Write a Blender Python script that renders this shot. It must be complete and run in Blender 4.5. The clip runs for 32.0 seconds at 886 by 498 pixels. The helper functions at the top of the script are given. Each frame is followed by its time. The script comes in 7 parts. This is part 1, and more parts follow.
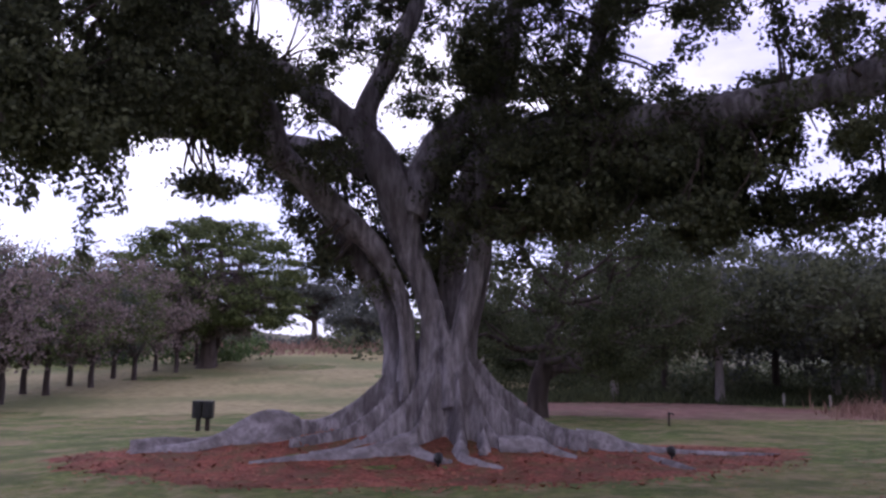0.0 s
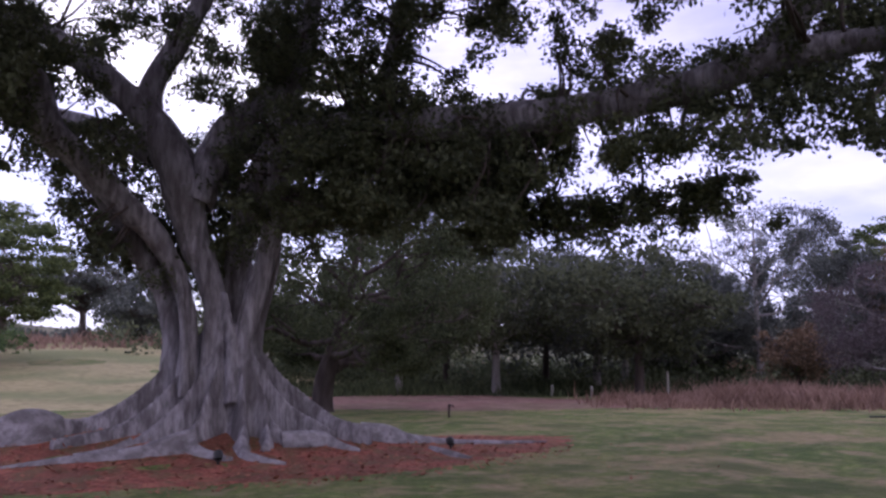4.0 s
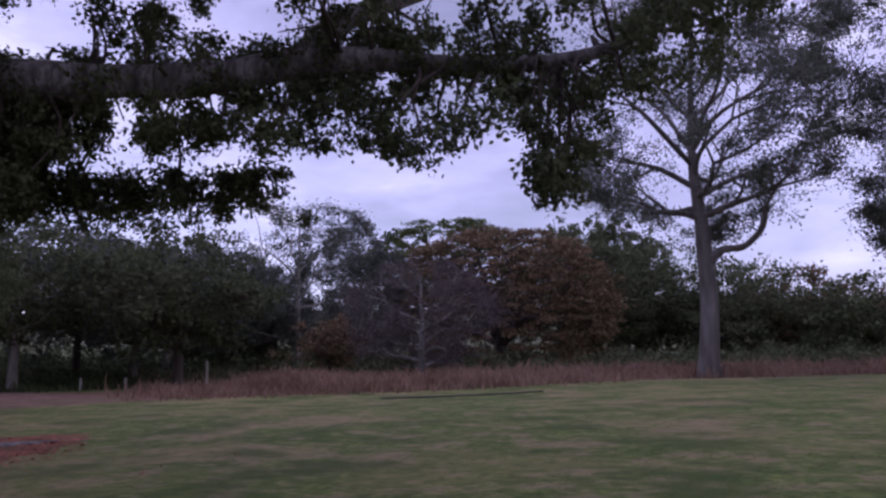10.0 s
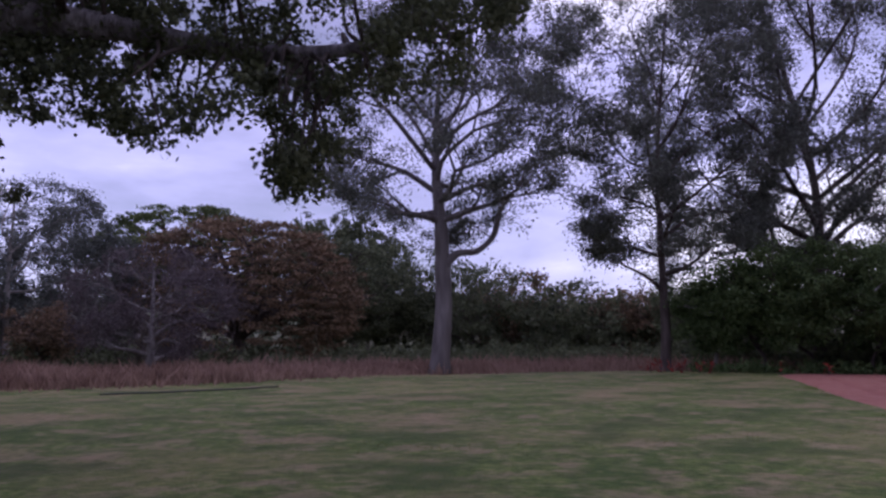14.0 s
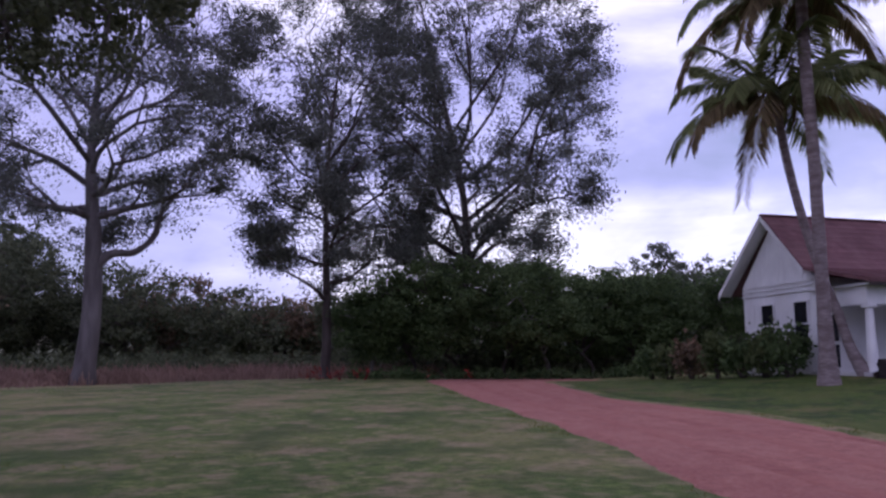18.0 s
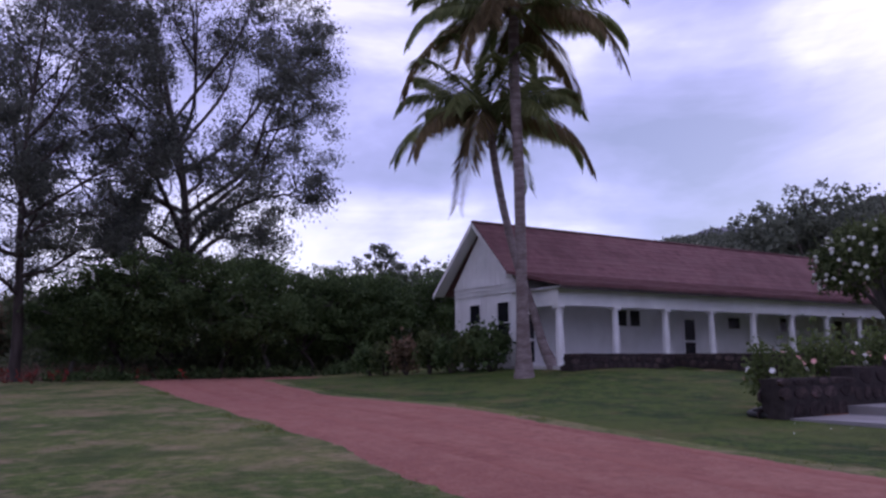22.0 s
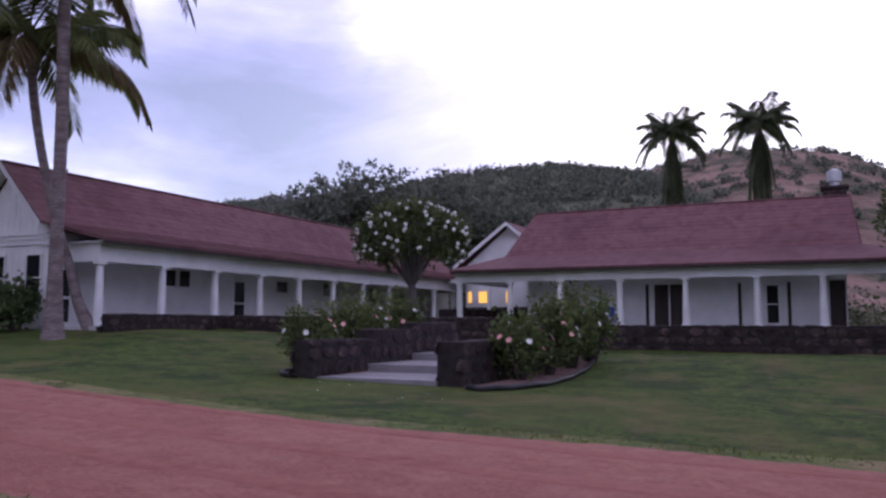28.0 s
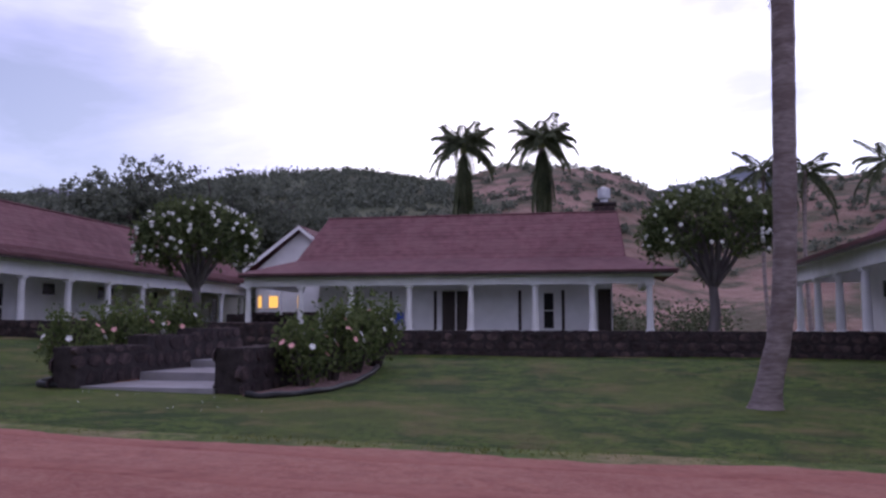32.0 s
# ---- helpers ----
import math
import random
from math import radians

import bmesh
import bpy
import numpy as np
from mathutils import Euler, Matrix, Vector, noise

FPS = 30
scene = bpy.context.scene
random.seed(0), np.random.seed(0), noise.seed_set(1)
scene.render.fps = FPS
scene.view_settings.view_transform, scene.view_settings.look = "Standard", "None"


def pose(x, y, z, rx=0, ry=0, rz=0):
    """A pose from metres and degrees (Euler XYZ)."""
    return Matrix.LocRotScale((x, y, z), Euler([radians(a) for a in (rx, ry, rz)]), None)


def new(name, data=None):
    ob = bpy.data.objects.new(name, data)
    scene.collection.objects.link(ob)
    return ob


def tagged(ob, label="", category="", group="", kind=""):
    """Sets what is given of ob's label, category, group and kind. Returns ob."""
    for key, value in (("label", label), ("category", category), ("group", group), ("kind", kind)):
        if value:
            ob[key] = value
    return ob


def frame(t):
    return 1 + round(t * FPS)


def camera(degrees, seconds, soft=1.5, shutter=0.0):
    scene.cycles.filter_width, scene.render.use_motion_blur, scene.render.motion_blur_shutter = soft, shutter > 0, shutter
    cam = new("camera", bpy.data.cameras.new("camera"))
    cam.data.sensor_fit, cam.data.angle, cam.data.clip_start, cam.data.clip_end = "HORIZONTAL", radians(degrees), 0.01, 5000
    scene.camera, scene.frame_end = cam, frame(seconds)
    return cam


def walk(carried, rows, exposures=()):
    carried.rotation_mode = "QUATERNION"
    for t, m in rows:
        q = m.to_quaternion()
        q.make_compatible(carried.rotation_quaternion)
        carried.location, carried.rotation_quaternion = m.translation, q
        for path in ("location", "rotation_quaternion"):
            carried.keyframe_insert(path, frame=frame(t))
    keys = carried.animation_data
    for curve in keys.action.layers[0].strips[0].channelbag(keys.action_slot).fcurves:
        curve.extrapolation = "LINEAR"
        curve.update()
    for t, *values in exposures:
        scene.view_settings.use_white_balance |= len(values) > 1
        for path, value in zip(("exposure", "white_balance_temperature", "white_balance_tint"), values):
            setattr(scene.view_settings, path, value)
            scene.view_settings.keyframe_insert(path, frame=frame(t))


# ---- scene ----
# camera: a slow pan on the spot, carried on a small arc
cam = camera(58.18, 32.0, soft=2.6)
PATH = [  # t, x, y, z, yaw, pitch, roll
    (0, -0.258, 0.290, 1.6, -3.91, 8.59, -0.97),
    (0.5, -0.271, 0.289, 1.6, -4.92, 8.62, -1.08),
    (1, -0.284, 0.289, 1.6, -5.89, 8.50, -1.34),
    (1.5, -0.300, 0.294, 1.6, -7.31, 8.52, -1.29),
    (2, -0.322, 0.295, 1.6, -8.83, 8.59, -1.45),
    (2.5, -0.340, 0.285, 1.6, -10.45, 8.60, -1.45),
    (4.5, -0.246, 0.251, 1.6, -22.20, 8.17, -0.50),
    (5, -0.209, 0.236, 1.6, -25.10, 7.92, -0.37),
    (5.5, -0.169, 0.241, 1.6, -28.33, 7.98, -0.19),
    (6, -0.135, 0.243, 1.6, -31.40, 8.16, -0.16),
    (6.5, -0.098, 0.253, 1.6, -34.18, 7.98, -0.26),
    (7, -0.088, 0.235, 1.6, -36.61, 8.02, -0.18),
    (7.5, -0.045, 0.237, 1.6, -38.07, 8.11, -0.08),
    (8, -0.028, 0.231, 1.6, -40.44, 8.11, 0.02),
    (8.5, 0.001, 0.232, 1.6, -42.73, 8.13, 0.04),
    (9, 0.024, 0.218, 1.6, -45.20, 8.32, 0.12),
    (9.5, 0.046, 0.188, 1.6, -47.84, 8.11, 0.13),
    (10, 0.084, 0.177, 1.6, -50.50, 7.84, 0.16),
    (10.5, 0.103, 0.160, 1.6, -53.11, 8.15, -0.11),
    (11, 0.129, 0.150, 1.6, -54.93, 8.29, -0.18),
    (11.5, 0.154, 0.152, 1.6, -57.19, 8.50, -0.19),
    (12, 0.136, 0.103, 1.6, -59.27, 8.99, -0.33),
    (12.5, 0.133, 0.104, 1.6, -61.28, 8.70, -1.11),
    (13, 0.117, 0.071, 1.6, -64.20, 8.84, -1.53),
    (13.5, 0.146, 0.101, 1.6, -66.27, 8.22, -1.02),
    (15.5, 0.234, 0.084, 1.6, -78.54, 7.29, -0.86),
    (16, 0.229, 0.090, 1.6, -81.07, 7.51, -0.95),
    (16.5, 0.222, 0.076, 1.6, -83.76, 7.54, -0.56),
    (17, 0.202, 0.045, 1.6, -87.31, 7.81, -0.57),
    (17.5, 0.195, 0.029, 1.6, -89.92, 8.15, -0.51),
    (18, 0.179, 0.011, 1.6, -92.55, 8.34, -0.27),
    (18.5, 0.173, 0.018, 1.6, -95.00, 8.22, 0.09),
    (19, 0.179, 0.006, 1.6, -97.22, 8.22, 0.40),
    (19.5, 0.173, 0.005, 1.6, -100.03, 8.27, 0.44),
    (20, 0.149, 0.001, 1.6, -102.56, 8.38, 0.48),
    (20.5, 0.135, -0.005, 1.6, -105.08, 8.41, 0.28),
    (21, 0.111, -0.017, 1.6, -107.66, 8.43, 0.63),
    (21.5, 0.084, -0.020, 1.6, -110.15, 8.33, 0.60),
    (22, 0.089, -0.015, 1.6, -112.24, 8.14, 0.52),
    (22.5, 0.079, -0.006, 1.6, -114.23, 7.98, 0.21),
    (23, 0.094, -0.000, 1.6, -116.58, 7.89, 0.05),
    (23.5, 0.082, -0.011, 1.6, -118.42, 7.89, 0.33),
    (24, 0.097, -0.031, 1.6, -120.72, 7.80, 0.36),
    (24.5, 0.096, -0.079, 1.6, -124.32, 7.85, 0.73),
    (25, 0.101, -0.137, 1.6, -128.30, 7.59, 0.26),
    (25.5, 0.088, -0.162, 1.6, -131.28, 6.96, -0.10),
    (27.5, 0.059, -0.310, 1.6, -140.39, 5.60, 0.25),
    (28, 0.038, -0.342, 1.6, -143.33, 5.28, -0.08),
    (28.5, 0.005, -0.371, 1.6, -145.72, 5.37, -0.17),
    (29, -0.015, -0.387, 1.6, -147.96, 5.22, -0.25),
    (29.5, -0.017, -0.404, 1.6, -149.78, 5.15, -0.23),
    (30, -0.053, -0.417, 1.6, -151.58, 5.31, -0.28),
    (30.5, -0.068, -0.432, 1.6, -153.40, 5.19, -0.13),
    (31, -0.099, -0.441, 1.6, -155.20, 5.34, -0.09),
    (31.5, -0.103, -0.453, 1.6, -156.89, 5.78, -0.32),
    (32, -0.135, -0.462, 1.6, -157.97, 5.68, -0.09),
]
EXPOSURES = [(0, 0.66, 6500, 25), (2, 0.7, 6500, 25), (5, 0.72, 6550, 23), (6, 0.42, 6500, 22), (7, 0.27, 6500, 21), (8, 0.12, 6500, 22), (10, 0.12, 6450, 24), (13, 0.04, 6350, 26), (16, 0.16, 6250, 27), (18, 0.06, 6200, 27), (20, -0.06, 6150, 27), (23, -0.06, 6100, 26), (25, 0.0, 6200, 25), (28, 0.12, 6350, 23), (32, 0.15, 6350, 22)]
walk(cam, [(t, pose(x, y, z, 90 + p, r, w)) for t, x, y, z, w, p, r in PATH], EXPOSURES)

# ---- light: an overcast evening ----
SUN_AZ, SUN_EL = radians(-160), radians(24)
world = bpy.data.worlds.new("evening_sky")
scene.world = world
world.use_nodes = True
wt = world.node_tree
wt.nodes.clear()


def wnode(kind, **inputs):
    n = wt.nodes.new(kind)
    for k, v in inputs.items():
        n.inputs[k.replace("_", " ")].default_value = v
    return n


sky = wt.nodes.new("ShaderNodeTexSky")
sky.sky_type = "NISHITA"
sky.sun_disc = False
sky.sun_elevation = SUN_EL
sky.sun_rotation = -SUN_AZ
sky.air_density, sky.dust_density, sky.ozone_density = 1.0, 0.6, 3.0
tc = wt.nodes.new("ShaderNodeTexCoord")
mp = wt.nodes.new("ShaderNodeMapping")
mp.inputs["Scale"].default_value = (1.0, 1.0, 2.3)
mp.inputs["Location"].default_value = (0.35, 0.2, 0.1)
wt.links.new(tc.outputs["Generated"], mp.inputs["Vector"])
cn = wnode("ShaderNodeTexNoise", Scale=1.9, Detail=6.0, Roughness=0.56, Distortion=0.2)
wt.links.new(mp.outputs["Vector"], cn.inputs["Vector"])
cr = wt.nodes.new("ShaderNodeValToRGB")
cr.color_ramp.elements[0].position, cr.color_ramp.elements[0].color = 0.20, (0.27, 0.27, 0.42, 1)
cr.color_ramp.elements[1].position, cr.color_ramp.elements[1].color = 0.63, (1.10, 1.08, 1.22, 1)
mid = cr.color_ramp.elements.new(0.485)
mid.color = (0.65, 0.63, 1.02, 1)
low = cr.color_ramp.elements.new(0.36)
low.color = (0.44, 0.42, 0.70, 1)
mp2 = wt.nodes.new("ShaderNodeMapping")
mp2.inputs["Scale"].default_value = (1.0, 1.0, 3.6)
mp2.inputs["Location"].default_value = (1.7, 0.4, 0.9)
wt.links.new(tc.outputs["Generated"], mp2.inputs["Vector"])
cn2 = wnode("ShaderNodeTexNoise", Scale=2.5, Detail=6.0, Roughness=0.55, Distortion=0.5)
wt.links.new(mp2.outputs["Vector"], cn2.inputs["Vector"])
puffs = wt.nodes.new("ShaderNodeMath")
puffs.operation = "MULTIPLY_ADD"
puffs.inputs[1].default_value = 0.70
wt.links.new(cn2.outputs["Fac"], puffs.inputs[0])
shift = wt.nodes.new("ShaderNodeMath")
shift.operation = "SUBTRACT"
shift.inputs[1].default_value = 0.35
wt.links.new(cn.outputs["Fac"], shift.inputs[0])
wt.links.new(shift.outputs[0], puffs.inputs[2])
# the sky is palest over the hills, where the hidden sun stands
glow = wt.nodes.new("ShaderNodeVectorMath")
glow.operation = "DOT_PRODUCT"
glow.inputs[1].default_value = (-math.sin(radians(-172)), math.cos(radians(-172)), 0.35)
wt.links.new(tc.outputs["Generated"], glow.inputs[0])
gr = wt.nodes.new("ShaderNodeMapRange")
gr.inputs["From Min"].default_value, gr.inputs["From Max"].default_value = 0.82, 1.06
gr.inputs["To Min"].default_value, gr.inputs["To Max"].default_value = -0.01, 0.10
wt.links.new(glow.outputs["Value"], gr.inputs["Value"])
gs = wt.nodes.new("ShaderNodeMath")
gs.operation = "ADD"
wt.links.new(puffs.outputs[0], gs.inputs[0])
wt.links.new(gr.outputs["Result"], gs.inputs[1])
# a pale thin veil over the banyan, and a heavy bluish bank of cloud behind the near house
for az_, el_, lo_, hi_, amount in ((-8, 40, 0.55, 1.0, 0.075), (-101, 20, 0.86, 1.0, 0.08), (-138, 12, 0.955, 1.0, -0.18), (-126, 14, 0.955, 1.0, -0.10), (-55, 9, 0.90, 1.0, -0.10), (-74, 6, 0.97, 1.0, -0.05)):
    dp = wt.nodes.new("ShaderNodeVectorMath")
    dp.operation = "DOT_PRODUCT"
    dp.inputs[1].default_value = (-math.sin(radians(az_)) * math.cos(radians(el_)), math.cos(radians(az_)) * math.cos(radians(el_)), math.sin(radians(el_)))
    wt.links.new(tc.outputs["Generated"], dp.inputs[0])
    dr = wt.nodes.new("ShaderNodeMapRange")
    dr.interpolation_type = "SMOOTHSTEP"
    dr.inputs["From Min"].default_value, dr.inputs["From Max"].default_value, dr.inputs["To Max"].default_value = lo_, hi_, amount
    wt.links.new(dp.outputs["Value"], dr.inputs["Value"])
    da = wt.nodes.new("ShaderNodeMath")
    da.operation = "ADD"
    wt.links.new(gs.outputs[0], da.inputs[0])
    wt.links.new(dr.outputs["Result"], da.inputs[1])
    gs = da
cloud = wnode("ShaderNodeBackground", Strength=0.80)
wt.links.new(gs.outputs[0], cr.inputs["Fac"])
wt.links.new(cr.outputs["Color"], cloud.inputs["Color"])
blue = wnode("ShaderNodeBackground", Strength=0.05)
wt.links.new(sky.outputs["Color"], blue.inputs["Color"])
add = wt.nodes.new("ShaderNodeAddShader")
wt.links.new(cloud.outputs[0], add.inputs[0])
wt.links.new(blue.outputs[0], add.inputs[1])
wo = wt.nodes.new("ShaderNodeOutputWorld")
wt.links.new(add.outputs[0], wo.inputs["Surface"])

sun_data = bpy.data.lights.new("sun", "SUN")
sun_data.energy, sun_data.angle, sun_data.color = 0.3, radians(40), (1.0, 0.93, 0.9)
sun = new("sun", sun_data)
sun_from = Vector((-math.sin(SUN_AZ) * math.cos(SUN_EL), math.cos(SUN_AZ) * math.cos(SUN_EL), math.sin(SUN_EL)))
sun.rotation_euler = (-sun_from).to_track_quat("-Z", "Y").to_euler()
sun.location = (0, 0, 60)

# ---- materials ----


def mat(name, ramp, scale=4.0, rough=0.85, bump=0.3, bump_scale=None, detail=6.0, coarse=None, stretch=(1, 1, 1), metal=0.0, spec=0.3, vary=0.0, warp=0.3, bdist=0.02):
    """Two scales of noise drive colour, roughness and relief. ramp: (position, colour) pairs. coarse: (scale, colour, amount) of larger stains."""
    m = bpy.data.materials.new(name)
    m.use_nodes = True
    nt = m.node_tree
    b = nt.nodes["Principled BSDF"]
    b.inputs["Roughness"].default_value = rough
    b.inputs["Metallic"].default_value = metal
    b.inputs["Specular IOR Level"].default_value = spec
    tco = nt.nodes.new("ShaderNodeTexCoord")
    mpn = nt.nodes.new("ShaderNodeMapping")
    mpn.inputs["Scale"].default_value = stretch
    nt.links.new(tco.outputs["Object"], mpn.inputs["Vector"])
    n = nt.nodes.new("ShaderNodeTexNoise")
    n.inputs["Scale"].default_value, n.inputs["Detail"].default_value, n.inputs["Distortion"].default_value = scale, detail, warp
    nt.links.new(mpn.outputs["Vector"], n.inputs["Vector"])
    r = nt.nodes.new("ShaderNodeValToRGB")
    els = r.color_ramp.elements
    while len(els) < len(ramp):
        els.new(0.5)
    for e, (p, c) in zip(els, ramp):
        e.position, e.color = p, (*c, 1)
    nt.links.new(n.outputs["Fac"], r.inputs["Fac"])
    col = r.outputs["Color"]
    if coarse:
        for cs, cc, amount, *lo in (coarse if isinstance(coarse[0], tuple) else (coarse,)):
            n2 = nt.nodes.new("ShaderNodeTexNoise")
            n2.inputs["Scale"].default_value, n2.inputs["Detail"].default_value = cs, 4.0
            nt.links.new(mpn.outputs["Vector"], n2.inputs["Vector"])
            mr = nt.nodes.new("ShaderNodeMapRange")
            mr.inputs["From Min"].default_value, mr.inputs["From Max"].default_value = (lo[0] - 0.02, lo[0] + 0.12) if lo else (0.455, 0.60)
            mr.inputs["To Max"].default_value = amount
            nt.links.new(n2.outputs["Fac"], mr.inputs["Value"])
            mx = nt.nodes.new("ShaderNodeMixRGB")
            mx.inputs["Color2"].default_value = (*cc, 1)
            nt.links.new(mr.outputs["Result"], mx.inputs["Fac"])
            nt.links.new(col, mx.inputs["Color1"])
            col = mx.outputs["Color"]
    if vary:
        oi = nt.nodes.new("ShaderNodeObjectInfo")
        ge = nt.nodes.new("ShaderNodeNewGeometry")
        sm = nt.nodes.new("ShaderNodeMath")
        sm.operation = "ADD"
        nt.links.new(oi.outputs["Random"], sm.inputs[0])
        nt.links.new(ge.outputs["Random Per Island"], sm.inputs[1])
        fr = nt.nodes.new("ShaderNodeMath")
        fr.operation = "FRACT"
        nt.links.new(sm.outputs[0], fr.inputs[0])
        mr = nt.nodes.new("ShaderNodeMapRange")
        mr.inputs["To Min"].default_value, mr.inputs["To Max"].default_value = 1 - vary, 1 + vary
        nt.links.new(fr.outputs[0], mr.inputs["Value"])
        hs = nt.nodes.new("ShaderNodeHueSaturation")
        nt.links.new(mr.outputs["Result"], hs.inputs["Value"])
        nt.links.new(col, hs.inputs["Color"])
        col = hs.outputs["Color"]
    nt.links.new(col, b.inputs["Base Color"])
    if bump:
        n3 = nt.nodes.new("ShaderNodeTexNoise")
        n3.inputs["Scale"].default_value, n3.inputs["Detail"].default_value = bump_scale or scale * 3, 5.0
        nt.links.new(mpn.outputs["Vector"], n3.inputs["Vector"])
        bp = nt.nodes.new("ShaderNodeBump")
        bp.inputs["Strength"].default_value, bp.inputs["Distance"].default_value = bump, bdist
        nt.links.new(n3.outputs["Fac"], bp.inputs["Height"])
        nt.links.new(bp.outputs["Normal"], b.inputs["Normal"])
    return m


def leafmat(name, dark, light, trans=0.25, vary=0.22, rough=0.75):
    """Leaves: a colour for each leaf, and light that passes through."""
    m = bpy.data.materials.new(name)
    m.use_nodes = True
    nt = m.node_tree
    b = nt.nodes["Principled BSDF"]
    b.inputs["Roughness"].default_value = rough
    b.inputs["Specular IOR Level"].default_value = 0.15
    ge = nt.nodes.new("ShaderNodeNewGeometry")
    tco = nt.nodes.new("ShaderNodeTexCoord")
    n = nt.nodes.new("ShaderNodeTexNoise")
    n.inputs["Scale"].default_value = 0.6
    nt.links.new(tco.outputs["Object"], n.inputs["Vector"])
    ad = nt.nodes.new("ShaderNodeMath")
    ad.operation = "MULTIPLY_ADD"
    ad.inputs[1].default_value = vary * 2
    nt.links.new(ge.outputs["Random Per Island"], ad.inputs[0])
    nt.links.new(n.outputs["Fac"], ad.inputs[2])
    r = nt.nodes.new("ShaderNodeValToRGB")
    r.color_ramp.elements[0].position, r.color_ramp.elements[0].color = 0.35, (*dark, 1)
    r.color_ramp.elements[1].position, r.color_ramp.elements[1].color = 0.92, (*light, 1)
    nt.links.new(ad.outputs[0], r.inputs["Fac"])
    nt.links.new(r.outputs["Color"], b.inputs["Base Color"])
    tr = nt.nodes.new("ShaderNodeBsdfTranslucent")
    nt.links.new(r.outputs["Color"], tr.inputs["Color"])
    mx = nt.nodes.new("ShaderNodeMixShader")
    mx.inputs["Fac"].default_value = trans
    nt.links.new(b.outputs[0], mx.inputs[1])
    nt.links.new(tr.outputs[0], mx.inputs[2])
    nt.links.new(mx.outputs[0], nt.nodes["Material Output"].inputs["Surface"])
    return m


M_GRASS = mat("lawn_grass", [(0.30, (0.050, 0.090, 0.013)), (0.5, (0.103, 0.151, 0.029)), (0.72, (0.202, 0.224, 0.067))], 11.0, 0.95, 0.8, 30, coarse=((16.0, (0.202, 0.196, 0.067), 0.35), (5.0, (0.039, 0.069, 0.011), 0.6), (1.3, (0.045, 0.087, 0.011), 0.7), (0.32, (0.224, 0.202, 0.078), 0.55, 0.50), (0.55, (0.280, 0.196, 0.112), 0.62, 0.53), (1.7, (0.302, 0.213, 0.134), 0.6, 0.545), (4.0, (0.280, 0.224, 0.123), 0.5, 0.54), (0.9, (0.045, 0.074, 0.013), 0.75, 0.535), (9.0, (0.045, 0.074, 0.013), 0.5, 0.52)), stretch=(0.75, 0.7, 1), bdist=0.04)
M_GRASS2 = mat("lush_lawn_grass", [(0.30, (0.016, 0.042, 0.003)), (0.5, (0.042, 0.088, 0.006)), (0.72, (0.105, 0.155, 0.018))], 13.0, 0.95, 0.9, 34, coarse=((26.0, (0.11, 0.15, 0.025), 0.5, 0.5), (9.0, (0.014, 0.032, 0.003), 0.75, 0.5), (3.0, (0.10, 0.135, 0.02), 0.6, 0.52), (1.1, (0.015, 0.040, 0.004), 0.75, 0.5), (0.22, (0.095, 0.115, 0.022), 0.5, 0.5), (0.5, (0.15, 0.115, 0.045), 0.55, 0.56), (2.0, (0.16, 0.13, 0.05), 0.45, 0.57)), bdist=0.05)
M_FIELD = mat("dry_field", [(0.3, (0.16, 0.14, 0.06)), (0.6, (0.30, 0.26, 0.13))], 2.0, 0.95, 0.4, 20, coarse=(0.08, (0.10, 0.13, 0.04), 0.7))
M_DIRT = mat("red_dirt", [(0.3, (0.24, 0.085, 0.065)), (0.55, (0.32, 0.122, 0.092)), (0.75, (0.39, 0.165, 0.125))], 5.0, 0.95, 0.6, 40, coarse=((0.45, (0.26, 0.09, 0.07), 0.6), (1.6, (0.38, 0.18, 0.14), 0.35), (7.0, (0.22, 0.075, 0.06), 0.3), (22.0, (0.42, 0.22, 0.18), 0.3)), stretch=(0.8, 1.0, 1))
M_RUT = mat("damp_red_dirt", [(0.3, (0.22, 0.075, 0.057)), (0.7, (0.33, 0.125, 0.096))], 5.0, 0.95, 0.6, 40, coarse=((0.3, (0.33, 0.128, 0.097), 0.9), (0.9, (0.33, 0.13, 0.10), 0.8), (2.5, (0.34, 0.14, 0.11), 0.6), (9.0, (0.22, 0.075, 0.06), 0.3)))
M_MULCH = mat("leaf_litter", [(0.3, (0.10, 0.026, 0.018)), (0.5, (0.27, 0.078, 0.052)), (0.7, (0.40, 0.15, 0.10))], 14.0, 0.95, 0.9, 60, coarse=((0.9, (0.12, 0.05, 0.03), 0.7), (2.6, (0.10, 0.10, 0.04), 0.5)), bdist=0.03)
M_BARK = mat("grey_bark", [(0.30, (0.066, 0.058, 0.062)), (0.48, (0.165, 0.150, 0.162)), (0.70, (0.31, 0.29, 0.312))], 5.0, 0.9, 1.0, 15, coarse=((0.8, (0.095, 0.084, 0.086), 0.65), (2.6, (0.34, 0.32, 0.345), 0.5), (9.0, (0.075, 0.066, 0.068), 0.5)), stretch=(1.6, 1.6, 0.36), bdist=0.05)
M_ROOT = mat("grey_root_bark", [(0.30, (0.10, 0.09, 0.094)), (0.5, (0.21, 0.192, 0.206)), (0.72, (0.33, 0.31, 0.33))], 5.0, 0.9, 0.9, 18, coarse=((1.1, (0.11, 0.098, 0.10), 0.6), (3.2, (0.34, 0.32, 0.34), 0.5), (10.0, (0.09, 0.08, 0.08), 0.45)), bdist=0.04)
